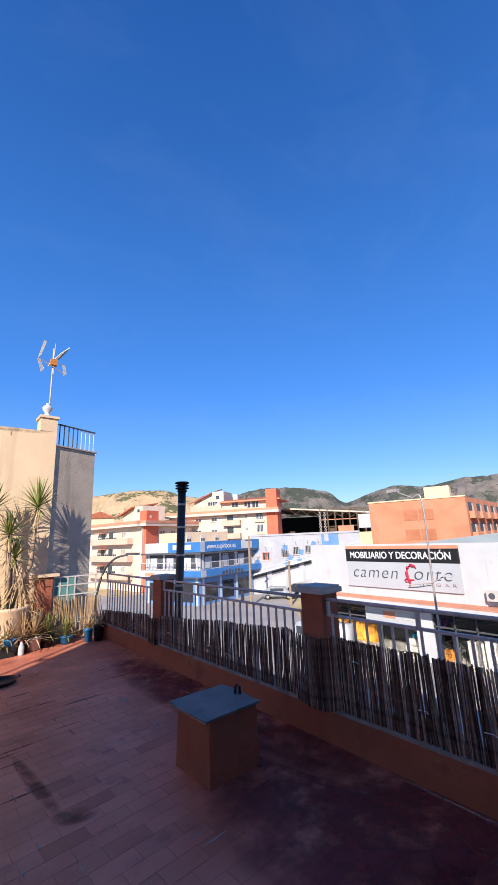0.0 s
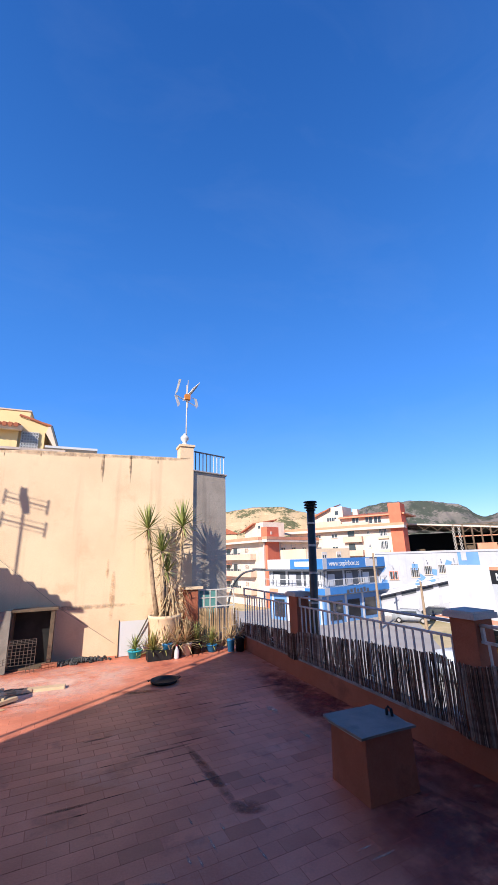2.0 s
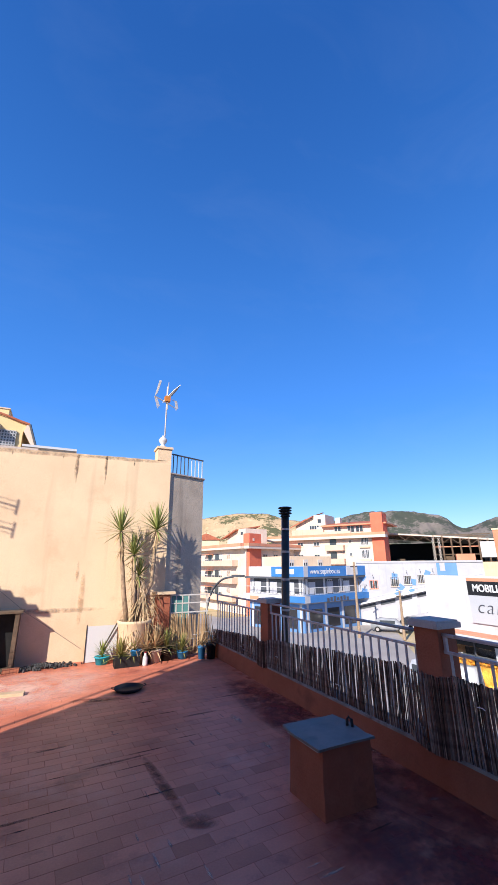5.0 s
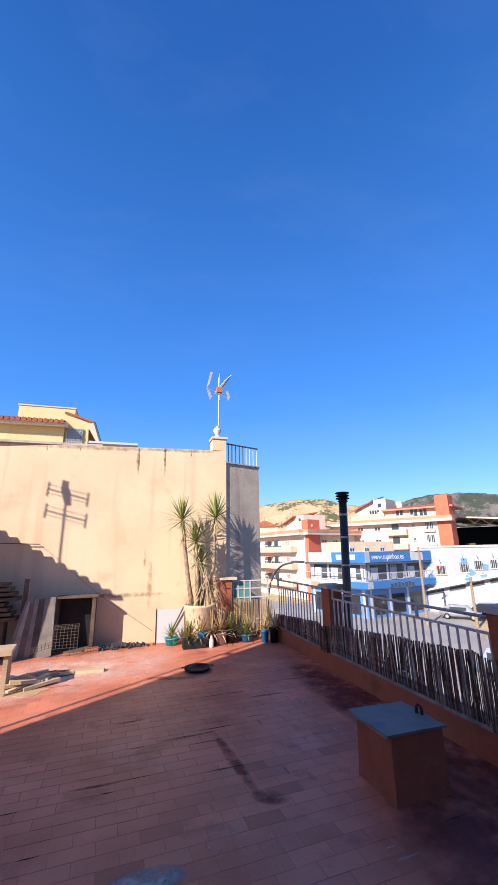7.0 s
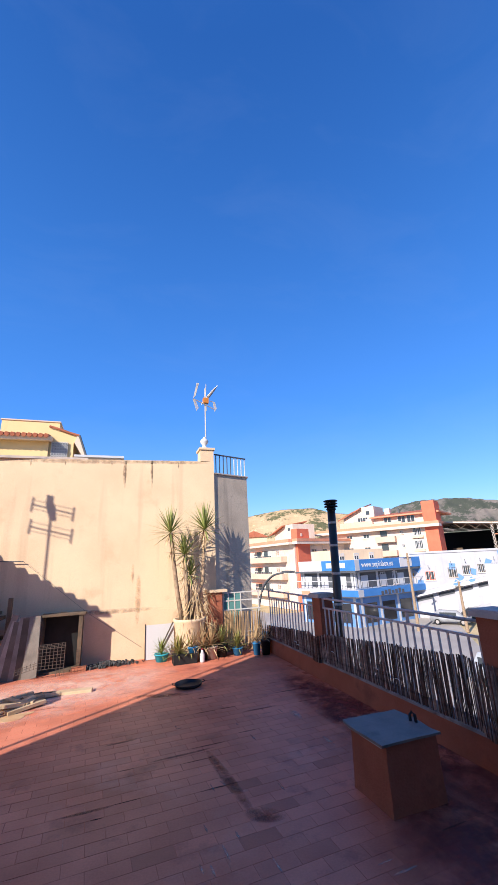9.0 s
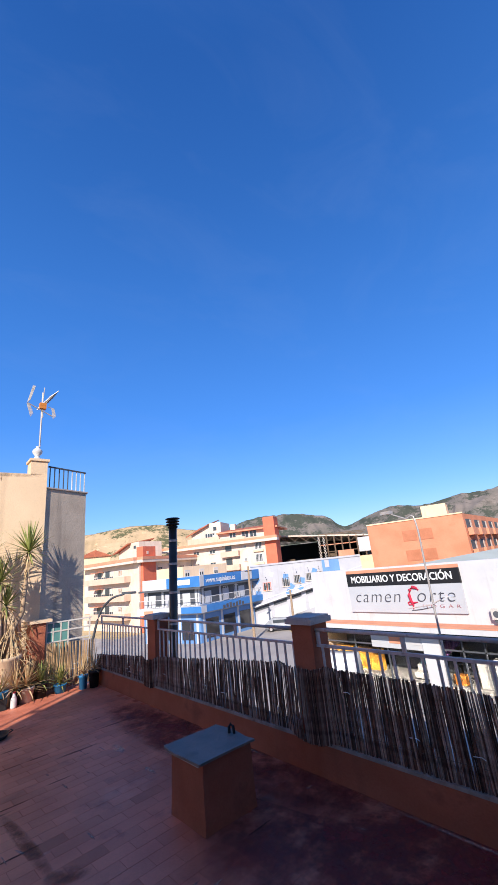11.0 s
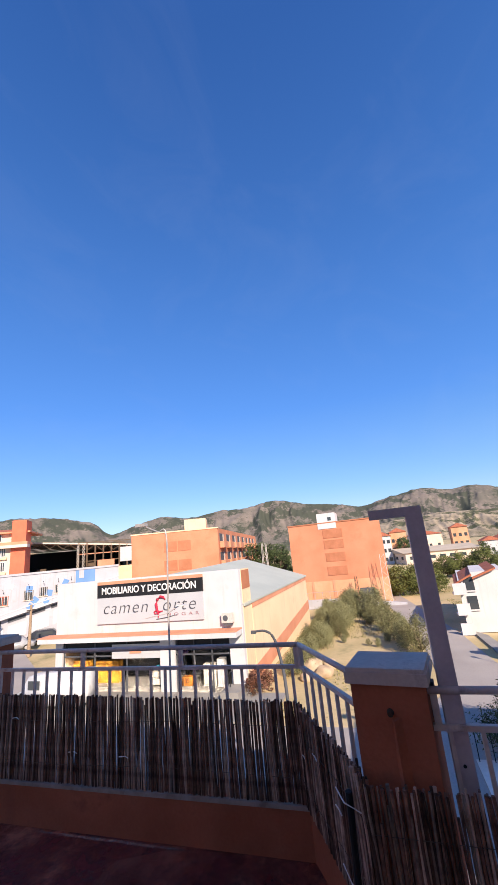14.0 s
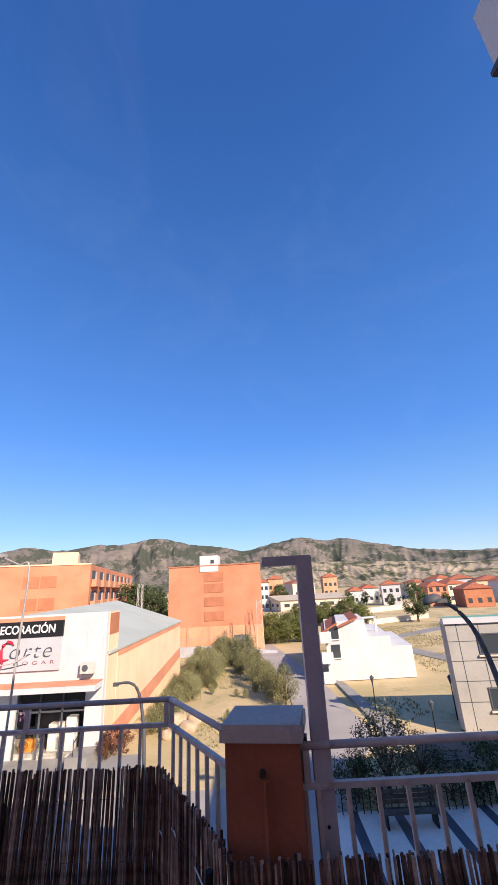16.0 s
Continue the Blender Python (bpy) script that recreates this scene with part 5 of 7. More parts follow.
part("sign_swash", bm, M_LETRED, shop, "dark red sign swash")
bm = bmesh.new(); add_tube(bm, [(SX - 0.16, 22.6 - d, z) for d, z in ((8.3, -2.06), (9.0, -1.98), (9.85, -1.82))], [0.02, 0.03, 0.015], 6); part("sign_stroke", bm, M_LETGREY, shop)
for y0, y1 in bays:
    bm = bmesh.new(); add_box(bm, SX + 2.9, y0 - 0.3, GROUND, SX + 3.0, y1 + 0.3, -2.9); part("shop_back", bm, M_DGREY, shop)
    bm = bmesh.new(); add_box(bm, SX + 0.2, y0, -3.75, SX + 0.3, y1, -2.9); part("transom", bm, M_SIGNB, shop)
    bm = bmesh.new()
    for k in range(4):
        y = y0 + (y1 - y0 - 0.08) * k / 3
        add_box(bm, SX + 0.12, y, GROUND, SX + 0.2, y + 0.08, -2.9)
    add_box(bm, SX + 0.12, y0, -4.3, SX + 0.2, y1, -4.22)
    part("shop_frame", bm, M_DGREY, shop)
    bm = bmesh.new(); add_box(bm, SX + 0.15, y0, -6.3, SX + 0.17, y1, -3.75)
    pane = part("shop_pane", bm, M_CLEAR, shop); pane.visible_shadow = False
bm = bmesh.new(); add_box(bm, SX + 0.08, 14.25, -4.42, SX + 0.12, 17.95, -3.55); part("banner", bm, M_SIGNW, shop)
for k, (y, w, mm) in enumerate(((16.1, 0.9, M_BAND), (14.75, 0.8, M_GREYW))):
    bm = bmesh.new(); add_box(bm, SX + 0.06, y - w / 2, -4.12, SX + 0.08, y + w / 2, -3.72); part("banner_patch", bm, mm, shop)
bm = bmesh.new(); add_box(bm, 23.5, 8.4, GROUND, SX, 9.5, -5.9); part("front_steps", bm, M_PAVE, shop)
ac = thing("air_conditioner", "white outdoor air conditioning unit on the shop wall", "air conditioner")
bm = bmesh.new(); add_box(bm, 24.66, 8.85, -2.45, 24.95, 9.6, -1.9); soften(bm, 0.03); part("casing", bm, M_POTW, ac)
bm = bmesh.new(); add_tube(bm, [(24.645, 9.33, -2.17), (24.66, 9.33, -2.17)], 0.17, 16); part("fan_grille", bm, M_DGREY, ac)
boxp("bracket", (24.7, 8.95, -2.6, 25.0, 9.5, -2.45), M_DGREY, ac)


def cupboard(x, y, w, h, material, label):
    c = thing("display_cabinet", label, "furniture", "shop window furniture", at=(x, y, -6.2))
    boxp("carcass", (0, 0, 0, 0.5, w, h), material, c, 0.02)
    boxp("door_leaf", (-0.03, 0.05, 0.1, 0.0, w / 2 - 0.03, h - 0.1), material, c)
    boxp("door_leaf", (-0.03, w / 2 + 0.03, 0.1, 0.0, w - 0.05, h - 0.1), material, c)


bm = bmesh.new(); add_box(bm, SX + 0.35, 8.7, GROUND, SX + 2.9, 22.2, -6.2)
solo("floor_shop", bm, M_PAVE, "raised display floor of the shop", "floor", kind="structure")
cupboard(SX + 0.5, 9.95, 0.5, 1.55, M_GREYW, "tall pale display cabinet in the shop window")
cupboard(SX + 0.6, 10.6, 0.85, 1.25, M_POTW, "pale tan display cabinet in the shop window")
cupboard(SX + 0.6, 12.3, 0.7, 0.5, M_ORANGE, "orange wooden chest in the shop window")
cupboard(SX + 1.2, 18.2, 2.0, 1.35, M_AMBER, "amber patterned wardrobe in the shop window")
cupboard(SX + 1.0, 20.6, 1.3, 1.45, M_AMBER, "amber patterned wardrobe in the shop window")
cupboard(SX + 1.4, 15.0, 0.35, 1.0, M_POTT, "small turquoise cabinet in the shop window")
bed = thing("display_bed", "white covered bed in the shop window", "bed", at=(SX + 0.4, 19.9, -6.2))
boxp("base", (0, 0, 0, 1.2, 2.2, 0.3), M_WOOD, bed, 0.02)
bm = bmesh.new()
for q in add_box(bm, 0, 0, 0.3, 1.2, 2.2, 0.55):
    if q.co.z > 0.4:
        q.co.z += 0.16 * q.co.y
soften(bm, 0.05, 3)
part("bedcover", bm, M_LETTER, bed, "white bedcover")
sofa = thing("armchair", "grey armchair in the shop window", "armchair", at=(SX + 0.5, 14.5, -6.2))
boxp("seat", (0, 0, 0.1, 0.7, 0.9, 0.42), M_POTW, sofa, 0.05)
boxp("backrest", (0.5, 0, 0.42, 0.7, 0.9, 0.75), M_POTW, sofa, 0.05)
drape = thing("shop_drape", "dark purple drape hung behind the shop pane", "curtain")
bm = bmesh.new()
prev = None
for k in range(15):
    f = k / 14
    y = 13.05 - 1.05 * f
    x = SX + 0.42 + 0.035 * math.sin(k * 1.9)
    rowv = [bm.verts.new((x, y, -3.75)), bm.verts.new((x + 0.03, y, -4.75 + 0.9 * f)), bm.verts.new((x + 0.05, y, -4.75 + 0.9 * f)), bm.verts.new((x + 0.02, y, -3.75))]
    if prev:
        for q in range(4):
            bm.faces.new((prev[q], rowv[q], rowv[(q + 1) % 4], prev[(q + 1) % 4]))
    prev = rowv
part("cloth", bm, M_PURPLE, drape)
scroll = thing("iron_headboard", "black wrought iron scroll headboard in the shop window", "headboard", at=(SX + 0.4, 12.2, -6.2))
for sgn in (-1, 1):
    for cz, r0 in ((0.82, 0.24), (0.35, 0.18)):
        bm = bmesh.new()
        add_tube(bm, [(0, sgn * (0.33 + r0 * (1 - k / 26) * math.cos(k * 0.45)), cz + r0 * (1 - k / 26) * math.sin(k * 0.45)) for k in range(20)], 0.022, 5)
        part("scroll", bm, M_BLACK, scroll)
    bm = bmesh.new(); add_tube(bm, [(0, sgn * 0.62, 0), (0, sgn * 0.62, 0.9)], 0.025, 6); part("upright", bm, M_BLACK, scroll)
bm = bmesh.new(); add_tube(bm, [(0, -0.62, 0.9), (0, -0.3, 1.12), (0, 0, 1.2), (0, 0.3, 1.12), (0, 0.62, 0.9)], 0.025, 6); part("arch", bm, M_BLACK, scroll)
hand_rail = thing("step_rail", "black steel handrail beside the shop steps", "handrail", at=(24.4, 9.2, -5.9))
for dx in (-0.7, 0.0, 0.5):
    bm = bmesh.new(); add_tube(bm, [(dx, 0, -0.5), (dx, 0, 0.75)], 0.02, 6); part("post", bm, M_BLACK, hand_rail)
bm = bmesh.new(); add_tube(bm, [(-0.75, 0, 0.55), (0.0, 0, 0.78), (0.55, 0, 0.78)], 0.025, 6); part("rail", bm, M_BLACK, hand_rail)

# yellow house above the party wall
uh = thing("upper_house", "yellow house with tiled eaves and lattice window above the wall", "building")
bm = bmesh.new(); add_prism(bm, [(-12.0, 17.1), (-2.95, 17.1), (-2.95, 24), (-12.0, 24)], GROUND, 6.72); part("wall", bm, M_YELLOW, uh)
bm = bmesh.new()
v = [bm.verts.new(q) for q in ((-12.0, 16.75, 6.58), (-2.85, 16.75, 6.64), (-2.85, 17.3, 6.72), (-12.0, 17.3, 6.72), (-12.0, 16.7, 6.74), (-2.8, 16.7, 6.80), (-2.8, 17.3, 6.86), (-12.0, 17.3, 6.84))]
for f in ((0, 3, 2, 1), (4, 5, 6, 7), (0, 1, 5, 4), (1, 2, 6, 5), (2, 3, 7, 6), (3, 0, 4, 7)):
    bm.faces.new([v[k] for k in f])
part("eave", bm, M_CREAMW, uh, "white moulded eave")
bm = bmesh.new()
for k in range(46):
    x = -12.0 + k * 0.2
    add_tube(bm, [(x, 16.62, 6.80), (x, 19.2, 7.42)], 0.095, 6)
roof_u = part("tile_roof", bm, M_ROOFT, uh, "rounded red roof tiles")
bm = bmesh.new(); add_prism(bm, [(-5.12, 18.5), (-2.8, 18.5), (-2.8, 23), (-5.12, 23)], 6.7, 8.02); part("roof_room", bm, M_YELLOW, uh)
bm = bmesh.new(); add_prism(bm, [(-5.16, 18.46), (-2.76, 18.46), (-2.76, 23), (-5.16, 23)], 8.02, 8.07); part("roof_edge", bm, M_CREAMW, uh)
bm = bmesh.new()
ring = ((-3.05, 7.36), (-1.86, 7.02), (-2.02, 6.70), (-2.02, 5.0), (-3.05, 5.0))
va = [bm.verts.new((x, 17.25, z)) for x, z in ring]; vb = [bm.verts.new((x, 22.0, z)) for x, z in ring]
bm.faces.new(va); bm.faces.new(vb[::-1])
for k in range(5):
    bm.faces.new((va[k], va[(k + 1) % 5], vb[(k + 1) % 5], vb[k]))
part("gable", bm, M_YELLOW, uh)
bm = bmesh.new()
ring = ((-1.90, 7.04), (-1.80, 7.0), (-1.50, 6.15), (-1.62, 6.12), (-1.99, 6.72))
va = [bm.verts.new((x, 17.2, z)) for x, z in ring]; vb = [bm.verts.new((x, 22.0, z)) for x, z in ring]
bm.faces.new(va); bm.faces.new(vb[::-1])
for k in range(5):
    bm.faces.new((va[k], va[(k + 1) % 5], vb[(k + 1) % 5], vb[k]))
part("side_roof", bm, M_CREAMW, uh)
bm = bmesh.new(); add_tube(bm, [(-1.80, 17.14, 7.02), (-1.49, 17.14, 6.15)], 0.045, 6); part("gable_trim", bm, M_DGREY, uh)
bm = bmesh.new(); add_tube(bm, [(-3.0, 17.2, 7.39), (-2.6, 17.2, 7.28), (-2.2, 17.2, 7.14), (-1.82, 17.2, 7.04)], 0.05, 6); part("ridge_tiles", bm, M_ROOFT, uh)
bm = bmesh.new()
for k in range(7):
    add_box(bm, -2.86 + k * 0.1, 17.17, 6.0, -2.825 + k * 0.1, 17.22, 6.70)
    add_box(bm, -2.86, 17.17, 5.98 + k * 0.115, -2.225, 17.22, 6.015 + k * 0.115)
part("lattice", bm, M_WHITE, uh, "white block lattice")
bm = bmesh.new(); add_box(bm, -2.86, 17.22, 5.98, -2.225, 17.246, 6.70); part("lattice_back", bm, M_GLASS, uh)
bm = bmesh.new(); add_box(bm, -1.95, 17.0, 6.06, 0.04, 17.8, 6.15); part("porch_slab", bm, M_GREYW, uh, "thin pale slab")

# stepped white houses on the open lot
wh = thing("white_house", "white rendered stepped house with red tiled roof", "building")
for y0, y1, top in ((-10.1, -6.3, -2.35), (-12.1, -10.1, -3.15), (-13.9, -12.1, -4.0)):
    bm = bmesh.new(); add_prism(bm, [(39.5, y1), (39.5, y0), (50, y0 - 1.5), (50, y1 - 1.5)], GROUND, top); part("wall", bm, M_WHITE, wh)
for y0, y1, zr in ((-9.3, -7.4, -1.55), (-7.4, -5.9, -1.95)):
    bm = bmesh.new()
    q = [(39.1, y0, zr - 0.05), (39.1, y1, zr - 0.75), (47.5, y1 - 1.2, zr - 0.75), (47.5, y0 - 1.2, zr - 0.05)]
    lo = [bm.verts.new(c) for c in q]; hi = [bm.verts.new((c[0], c[1], c[2] + 0.14)) for c in q]
    bm.faces.new(lo[::-1]); bm.faces.new(hi)
    for k in range(4):
        bm.faces.new((lo[k], lo[(k + 1) % 4], hi[(k + 1) % 4], hi[k]))
    part("roof", bm, M_ROOFT, wh, "red tiled lean-to roof")
bm = bmesh.new(); add_prism(bm, [(39.52, -7.4), (39.52, -10.0), (47, -11.1), (47, -8.6)], -2.35, -1.75); part("gable_wall", bm, M_WHITE, wh)
for z in (GROUND, -5.0, -3.4):
    bm = bmesh.new(); add_box(bm, 38.6, -6.7, z, 39.5, -5.7, z + 0.16); part("terrace_slab", bm, M_WHITE, wh)
    bm = bmesh.new(); add_box(bm, 38.6, -6.7, z + 0.16, 38.7, -5.7, z + 0.9); part("terrace_front", bm, M_WHITE, wh)
for z in (-4.7, -3.2):
    bm = bmesh.new(); add_box(bm, 39.42, -7.5, z, 39.49, -6.75, z + 1.05); part("window", bm, M_GLASS, wh)
    bm = bmesh.new(); add_box(bm, 39.36, -7.55, z - 0.1, 39.42, -6.7, z); part("sill", bm, M_WHITE, wh)
bm = bmesh.new()
for d in ((43, -12.0, -3.15, 43.2, -11.8, -1.9), (43, -10.5, -3.15, 43.2, -10.3, -1.9), (43, -12.0, -1.95, 43.2, -10.3, -1.8)):
    add_box(bm, *d)
part("pergola", bm, M_WHITE, wh)

rbld = thing("grey_public_building", "grey stone-clad building with strip windows", "building")
bm = bmesh.new(); add_prism(bm, [(25.6, -11.3), (24.0, -26.0), (25.4, -26.2), (27.0, -11.6)], GROUND, -1.05); part("wall", bm, M_CEMENT2, rbld)
bm = bmesh.new(); add_prism(bm, [(27.0, -12.2), (25.4, -26.2), (30.5, -27), (29.5, -14.0)], GROUND, -3.9); part("rear_wing", bm, M_CEMENT2, rbld)
mg, lg = wall_frame((25.6, -11.3), (24.0, -26.0))
fbox("parapet", mg, (-0.1, -0.15, -1.05, lg, 0.3, -0.75), M_GREYW, rbld)
for z in (-2.0, -3.0, -4.0, -5.0):
    fbox("cladding_joint", mg, (0, -0.012, z, lg, 0.01, z + 0.03), M_DGREY, rbld)
for k in range(12):
    fbox("cladding_joint", mg, (0.6 + k * 1.2, -0.012, GROUND, 0.63 + k * 1.2, 0.01, -1.05), M_DGREY, rbld)
fbox("parapet_glass", mg, (0.0, 0.05, -0.75, lg, 0.12, -0.66), M_TEALG, rbld, "green glass roof guard")
for z in (-2.7, -5.4):
    window(mg, 1.6, z, 3.2, 1.1, rbld, None, M_DGREY)
    window(mg, 6.0, z, 3.2, 1.1, rbld, None, M_DGREY)
fbox("ramp_wall", mg, (-3.5, -4, GROUND, 2.0, -3.8, -5.2), M_CEMENT2, rbld)

fact = thing("long_shed", "long pale warehouse with low pitched tan roof", "building")
S0, S1, S2, S3 = (137.0, -7.2), (138.0, -28.7), (160.0, -26.0), (158.0, -1.2)
bm = bmesh.new(); add_prism(bm, [S0, S1, S2, S3], GROUND, -3.1); part("wall", bm, M_CREAMW, fact)
bm = bmesh.new()
v = [bm.verts.new(p) for p in ((136.4, -6.6, -3.15), (137.4, -29.3, -3.15), (160.6, -26.6, -3.15), (158.6, -0.6, -3.15), (147.5, -3.6, -1.75), (149.0, -28.0, -1.75))]
for f in ((0, 1, 5, 4), (1, 2, 5), (2, 3, 4, 5), (3, 0, 4), (0, 3, 2, 1)):
    bm.faces.new([v[i] for i in f])
part("roof", bm, M_TANROOF, fact, "tan sheet roof")
mf, lf = wall_frame(S0, S1)
for k in range(7):
    fbox("window", mf, (1.2 + k * 2.9, -0.05, -5.2, 2.9 + k * 2.9, 0.02, -4.2), M_GLASS, fact)
mf2, lf2 = wall_frame(S3, S0)
for k in range(4):
    fbox("window", mf2, (2.0 + k * 5.2, -0.05, -5.2, 4.0 + k * 5.2, 0.02, -4.2), M_GLASS, fact)


def far_house(x, y, w, d, h, turn, wall_m, roof_m, floors=2):
    hs = thing("village_house", "distant village house with tiled roof", "building", "village houses", at=Matrix.Translation((x, y, GROUND)) @ Matrix.Rotation(radians(turn), 4, 'Z'))
    boxp("wall", (-w / 2, -d / 2, 0, w / 2, d / 2, h), wall_m, hs)
    bm = bmesh.new()
    v = [bm.verts.new(p) for p in ((-w / 2 - 0.4, -d / 2 - 0.4, h), (w / 2 + 0.4, -d / 2 - 0.4, h), (w / 2 + 0.4, d / 2 + 0.4, h), (-w / 2 - 0.4, d / 2 + 0.4, h), (-w / 4, 0, h + 1.5), (w / 4, 0, h + 1.5))]
    for f in ((0, 1, 5, 4), (1, 2, 5), (2, 3, 4, 5), (3, 0, 4), (0, 3, 2, 1)):
        bm.faces.new([v[i] for i in f])
    part("roof", bm, roof_m, hs)
    for fl in range(floors):
        for k in range(3):
            xx = -w / 2 + w * (k + 0.5) / 3
            boxp("window", (xx - 0.5, -d / 2 - 0.04, fl * 2.9 + 1.0, xx + 0.5, -d / 2 + 0.02, fl * 2.9 + 2.2), M_GLASS, hs)
            yy = -d / 2 + d * (k + 0.5) / 3
            boxp("window", (-w / 2 - 0.04, yy - 0.5, fl * 2.9 + 1.0, -w / 2 + 0.02, yy + 0.5, fl * 2.9 + 2.2), M_GLASS, hs)


random.seed(11)
for az, dist, w, h, wm, fl in ((90.6, 150, 6, 9.3, M_WHITE, 3), (92.4, 156, 7, 10.3, M_PLINTH, 3), (95.5, 175, 12, 8.6, M_CREAMW, 2), (99.7, 172, 7, 10.2, M_PLINTH, 3), (102.8, 165, 7, 4.6, M_WHITE, 1), (104.5, 172, 8, 5.2, M_WHITE, 1), (107.4, 153, 7.5, 6.4, M_WHITE, 2), (110.4, 195, 11, 6.0, M_CREAMW, 2), (112.3, 140, 8, 5.4, M_BRICK, 2), (114.3, 150, 9, 5.6, M_CREAMW, 2), (115.6, 168, 10, 7.0, M_WHITE, 2), (116.8, 132, 9, 4.6, M_BRICK2, 1), (118.6, 160, 11, 6.2, M_PEACH, 2), (113.2, 190, 9, 7.2, M_WHITE, 2), (121.0, 150, 10, 6.0, M_WHITE, 2)):
    far_house(dist * math.sin(radians(az)), dist * math.cos(radians(az)), w, w * 0.8, h, random.uniform(-20, 20), wm, M_ROOFT, fl)
garden = thing("garden_wall", "long pale boundary wall across the open lot", "wall", "garden walls")
for a, b, h in (((83, -21.2), (91.5, -36.1), 0.9), ((110, -24), (122, -44), 1.2)):
    m, ln = wall_frame(a, b)
    fbox("wall", m, (0, 0, GROUND, ln, 0.2, GROUND + h), M_CREAMW, garden)
    fbox("coping", m, (-0.05, -0.05, GROUND + h, ln + 0.05, 0.25, GROUND + h + 0.08), M_POTW, garden)

# roads and lot surfaces
def flat(name, pts, z, material, label, category):
    bm = bmesh.new(); add_prism(bm, pts, GROUND - 0.05, GROUND + z)
    return solo(name, bm, material, label, category, kind="structure")


flat("road_lane", [(21.0, -3.9), (26, -6.6), (40, -5.6), (66, -1.9), (66, 1.2), (40, -2.4), (26, -2.6), (21, -0.6)], 0.012, M_ASPH, "asphalt lane beside the lot", "road")
flat("pavement_lane", [(24, -7.2), (40, -6.6), (38.2, -7.4), (26, -8.2)], 0.1, M_PAVE, "pale kerb and pavement along the lane", "pavement")
flat("road_far", [(61.4, -17.3), (64.8, -18.3), (83, -40), (79, -41)], 0.012, M_PAVE, "pale lane across the lot", "road")
flat("road_far_cross", [(53.4, -17.2), (57.0, -18.4), (40.5, -23.0), (38.5, -21.0)], 0.016, M_PAVE, "pale lane across the lot", "road")
flat("pavement_plaza", [(11, -2.6), (18.6, -2.6), (18.6, -14), (11, -14)], 0.06, M_PLAZA, "pale paved plaza with dark strips", "pavement")
for k in range(5):
    flat("pavement_strip", [(11, -3.4 - k * 1.6), (18.6, -3.4 - k * 1.6), (18.6, -3.75 - k * 1.6), (11, -3.75 - k * 1.6)][::-1], 0.066, M_DGREY, "dark paving strip", "pavement")
fence2 = thing("plaza_fence", "dark metal plaza fence", "fence")
boxp("rail", (18.4, -13, GROUND + 1.0, 18.45, -2.6, GROUND + 1.06), M_BLACK, fence2)
for k in range(40):
    boxp("bar", (18.41, -2.7 - k * 0.26, GROUND + 0.06, 18.44, -2.67 - k * 0.26, GROUND + 1.0), M_BLACK, fence2)
bench = thing("park_bench", "slatted wooden park bench on the plaza", "bench", at=(17.3, -5.4, GROUND + 0.06))
for k in range(4):
    boxp("slat", (-0.05 + k * 0.12, -1.0, 0.42, 0.05 + k * 0.12, 1.0, 0.46), M_GWOOD, bench)
for k in range(3):
    boxp("back_slat", (0.42, -1.0, 0.55 + k * 0.15, 0.46, 1.0, 0.66 + k * 0.15), M_GWOOD, bench)
for y in (-0.85, 0.85):
    boxp("leg", (-0.02, y - 0.03, 0, 0.46, y + 0.03, 0.42), M_BLACK, bench)
    boxp("back_post", (0.46, y - 0.03, 0.0, 0.5, y + 0.03, 1.0), M_BLACK, bench)

# ---- reed screens ----
random.seed(7)
REEDS = []
for k in range(8):
    bm = bmesh.new()
    r = random.uniform(0.0044, 0.0080)
    bx, by = random.uniform(-0.009, 0.009), random.uniform(-0.005, 0.005)
    add_tube(bm, [(0, 0, 0), (bx * 0.6, by, 0.3), (bx * 0.8, by * 1.2, 0.31), (bx, by * 0.5, 0.66), (bx * 0.4, 0, 1.0)], [r, r * 0.98, r * 1.15, r * 0.98, r * 0.92], 6)
    REEDS.append(mesh_of("reed", bm, M_REED if k < 5 else M_REEDL))


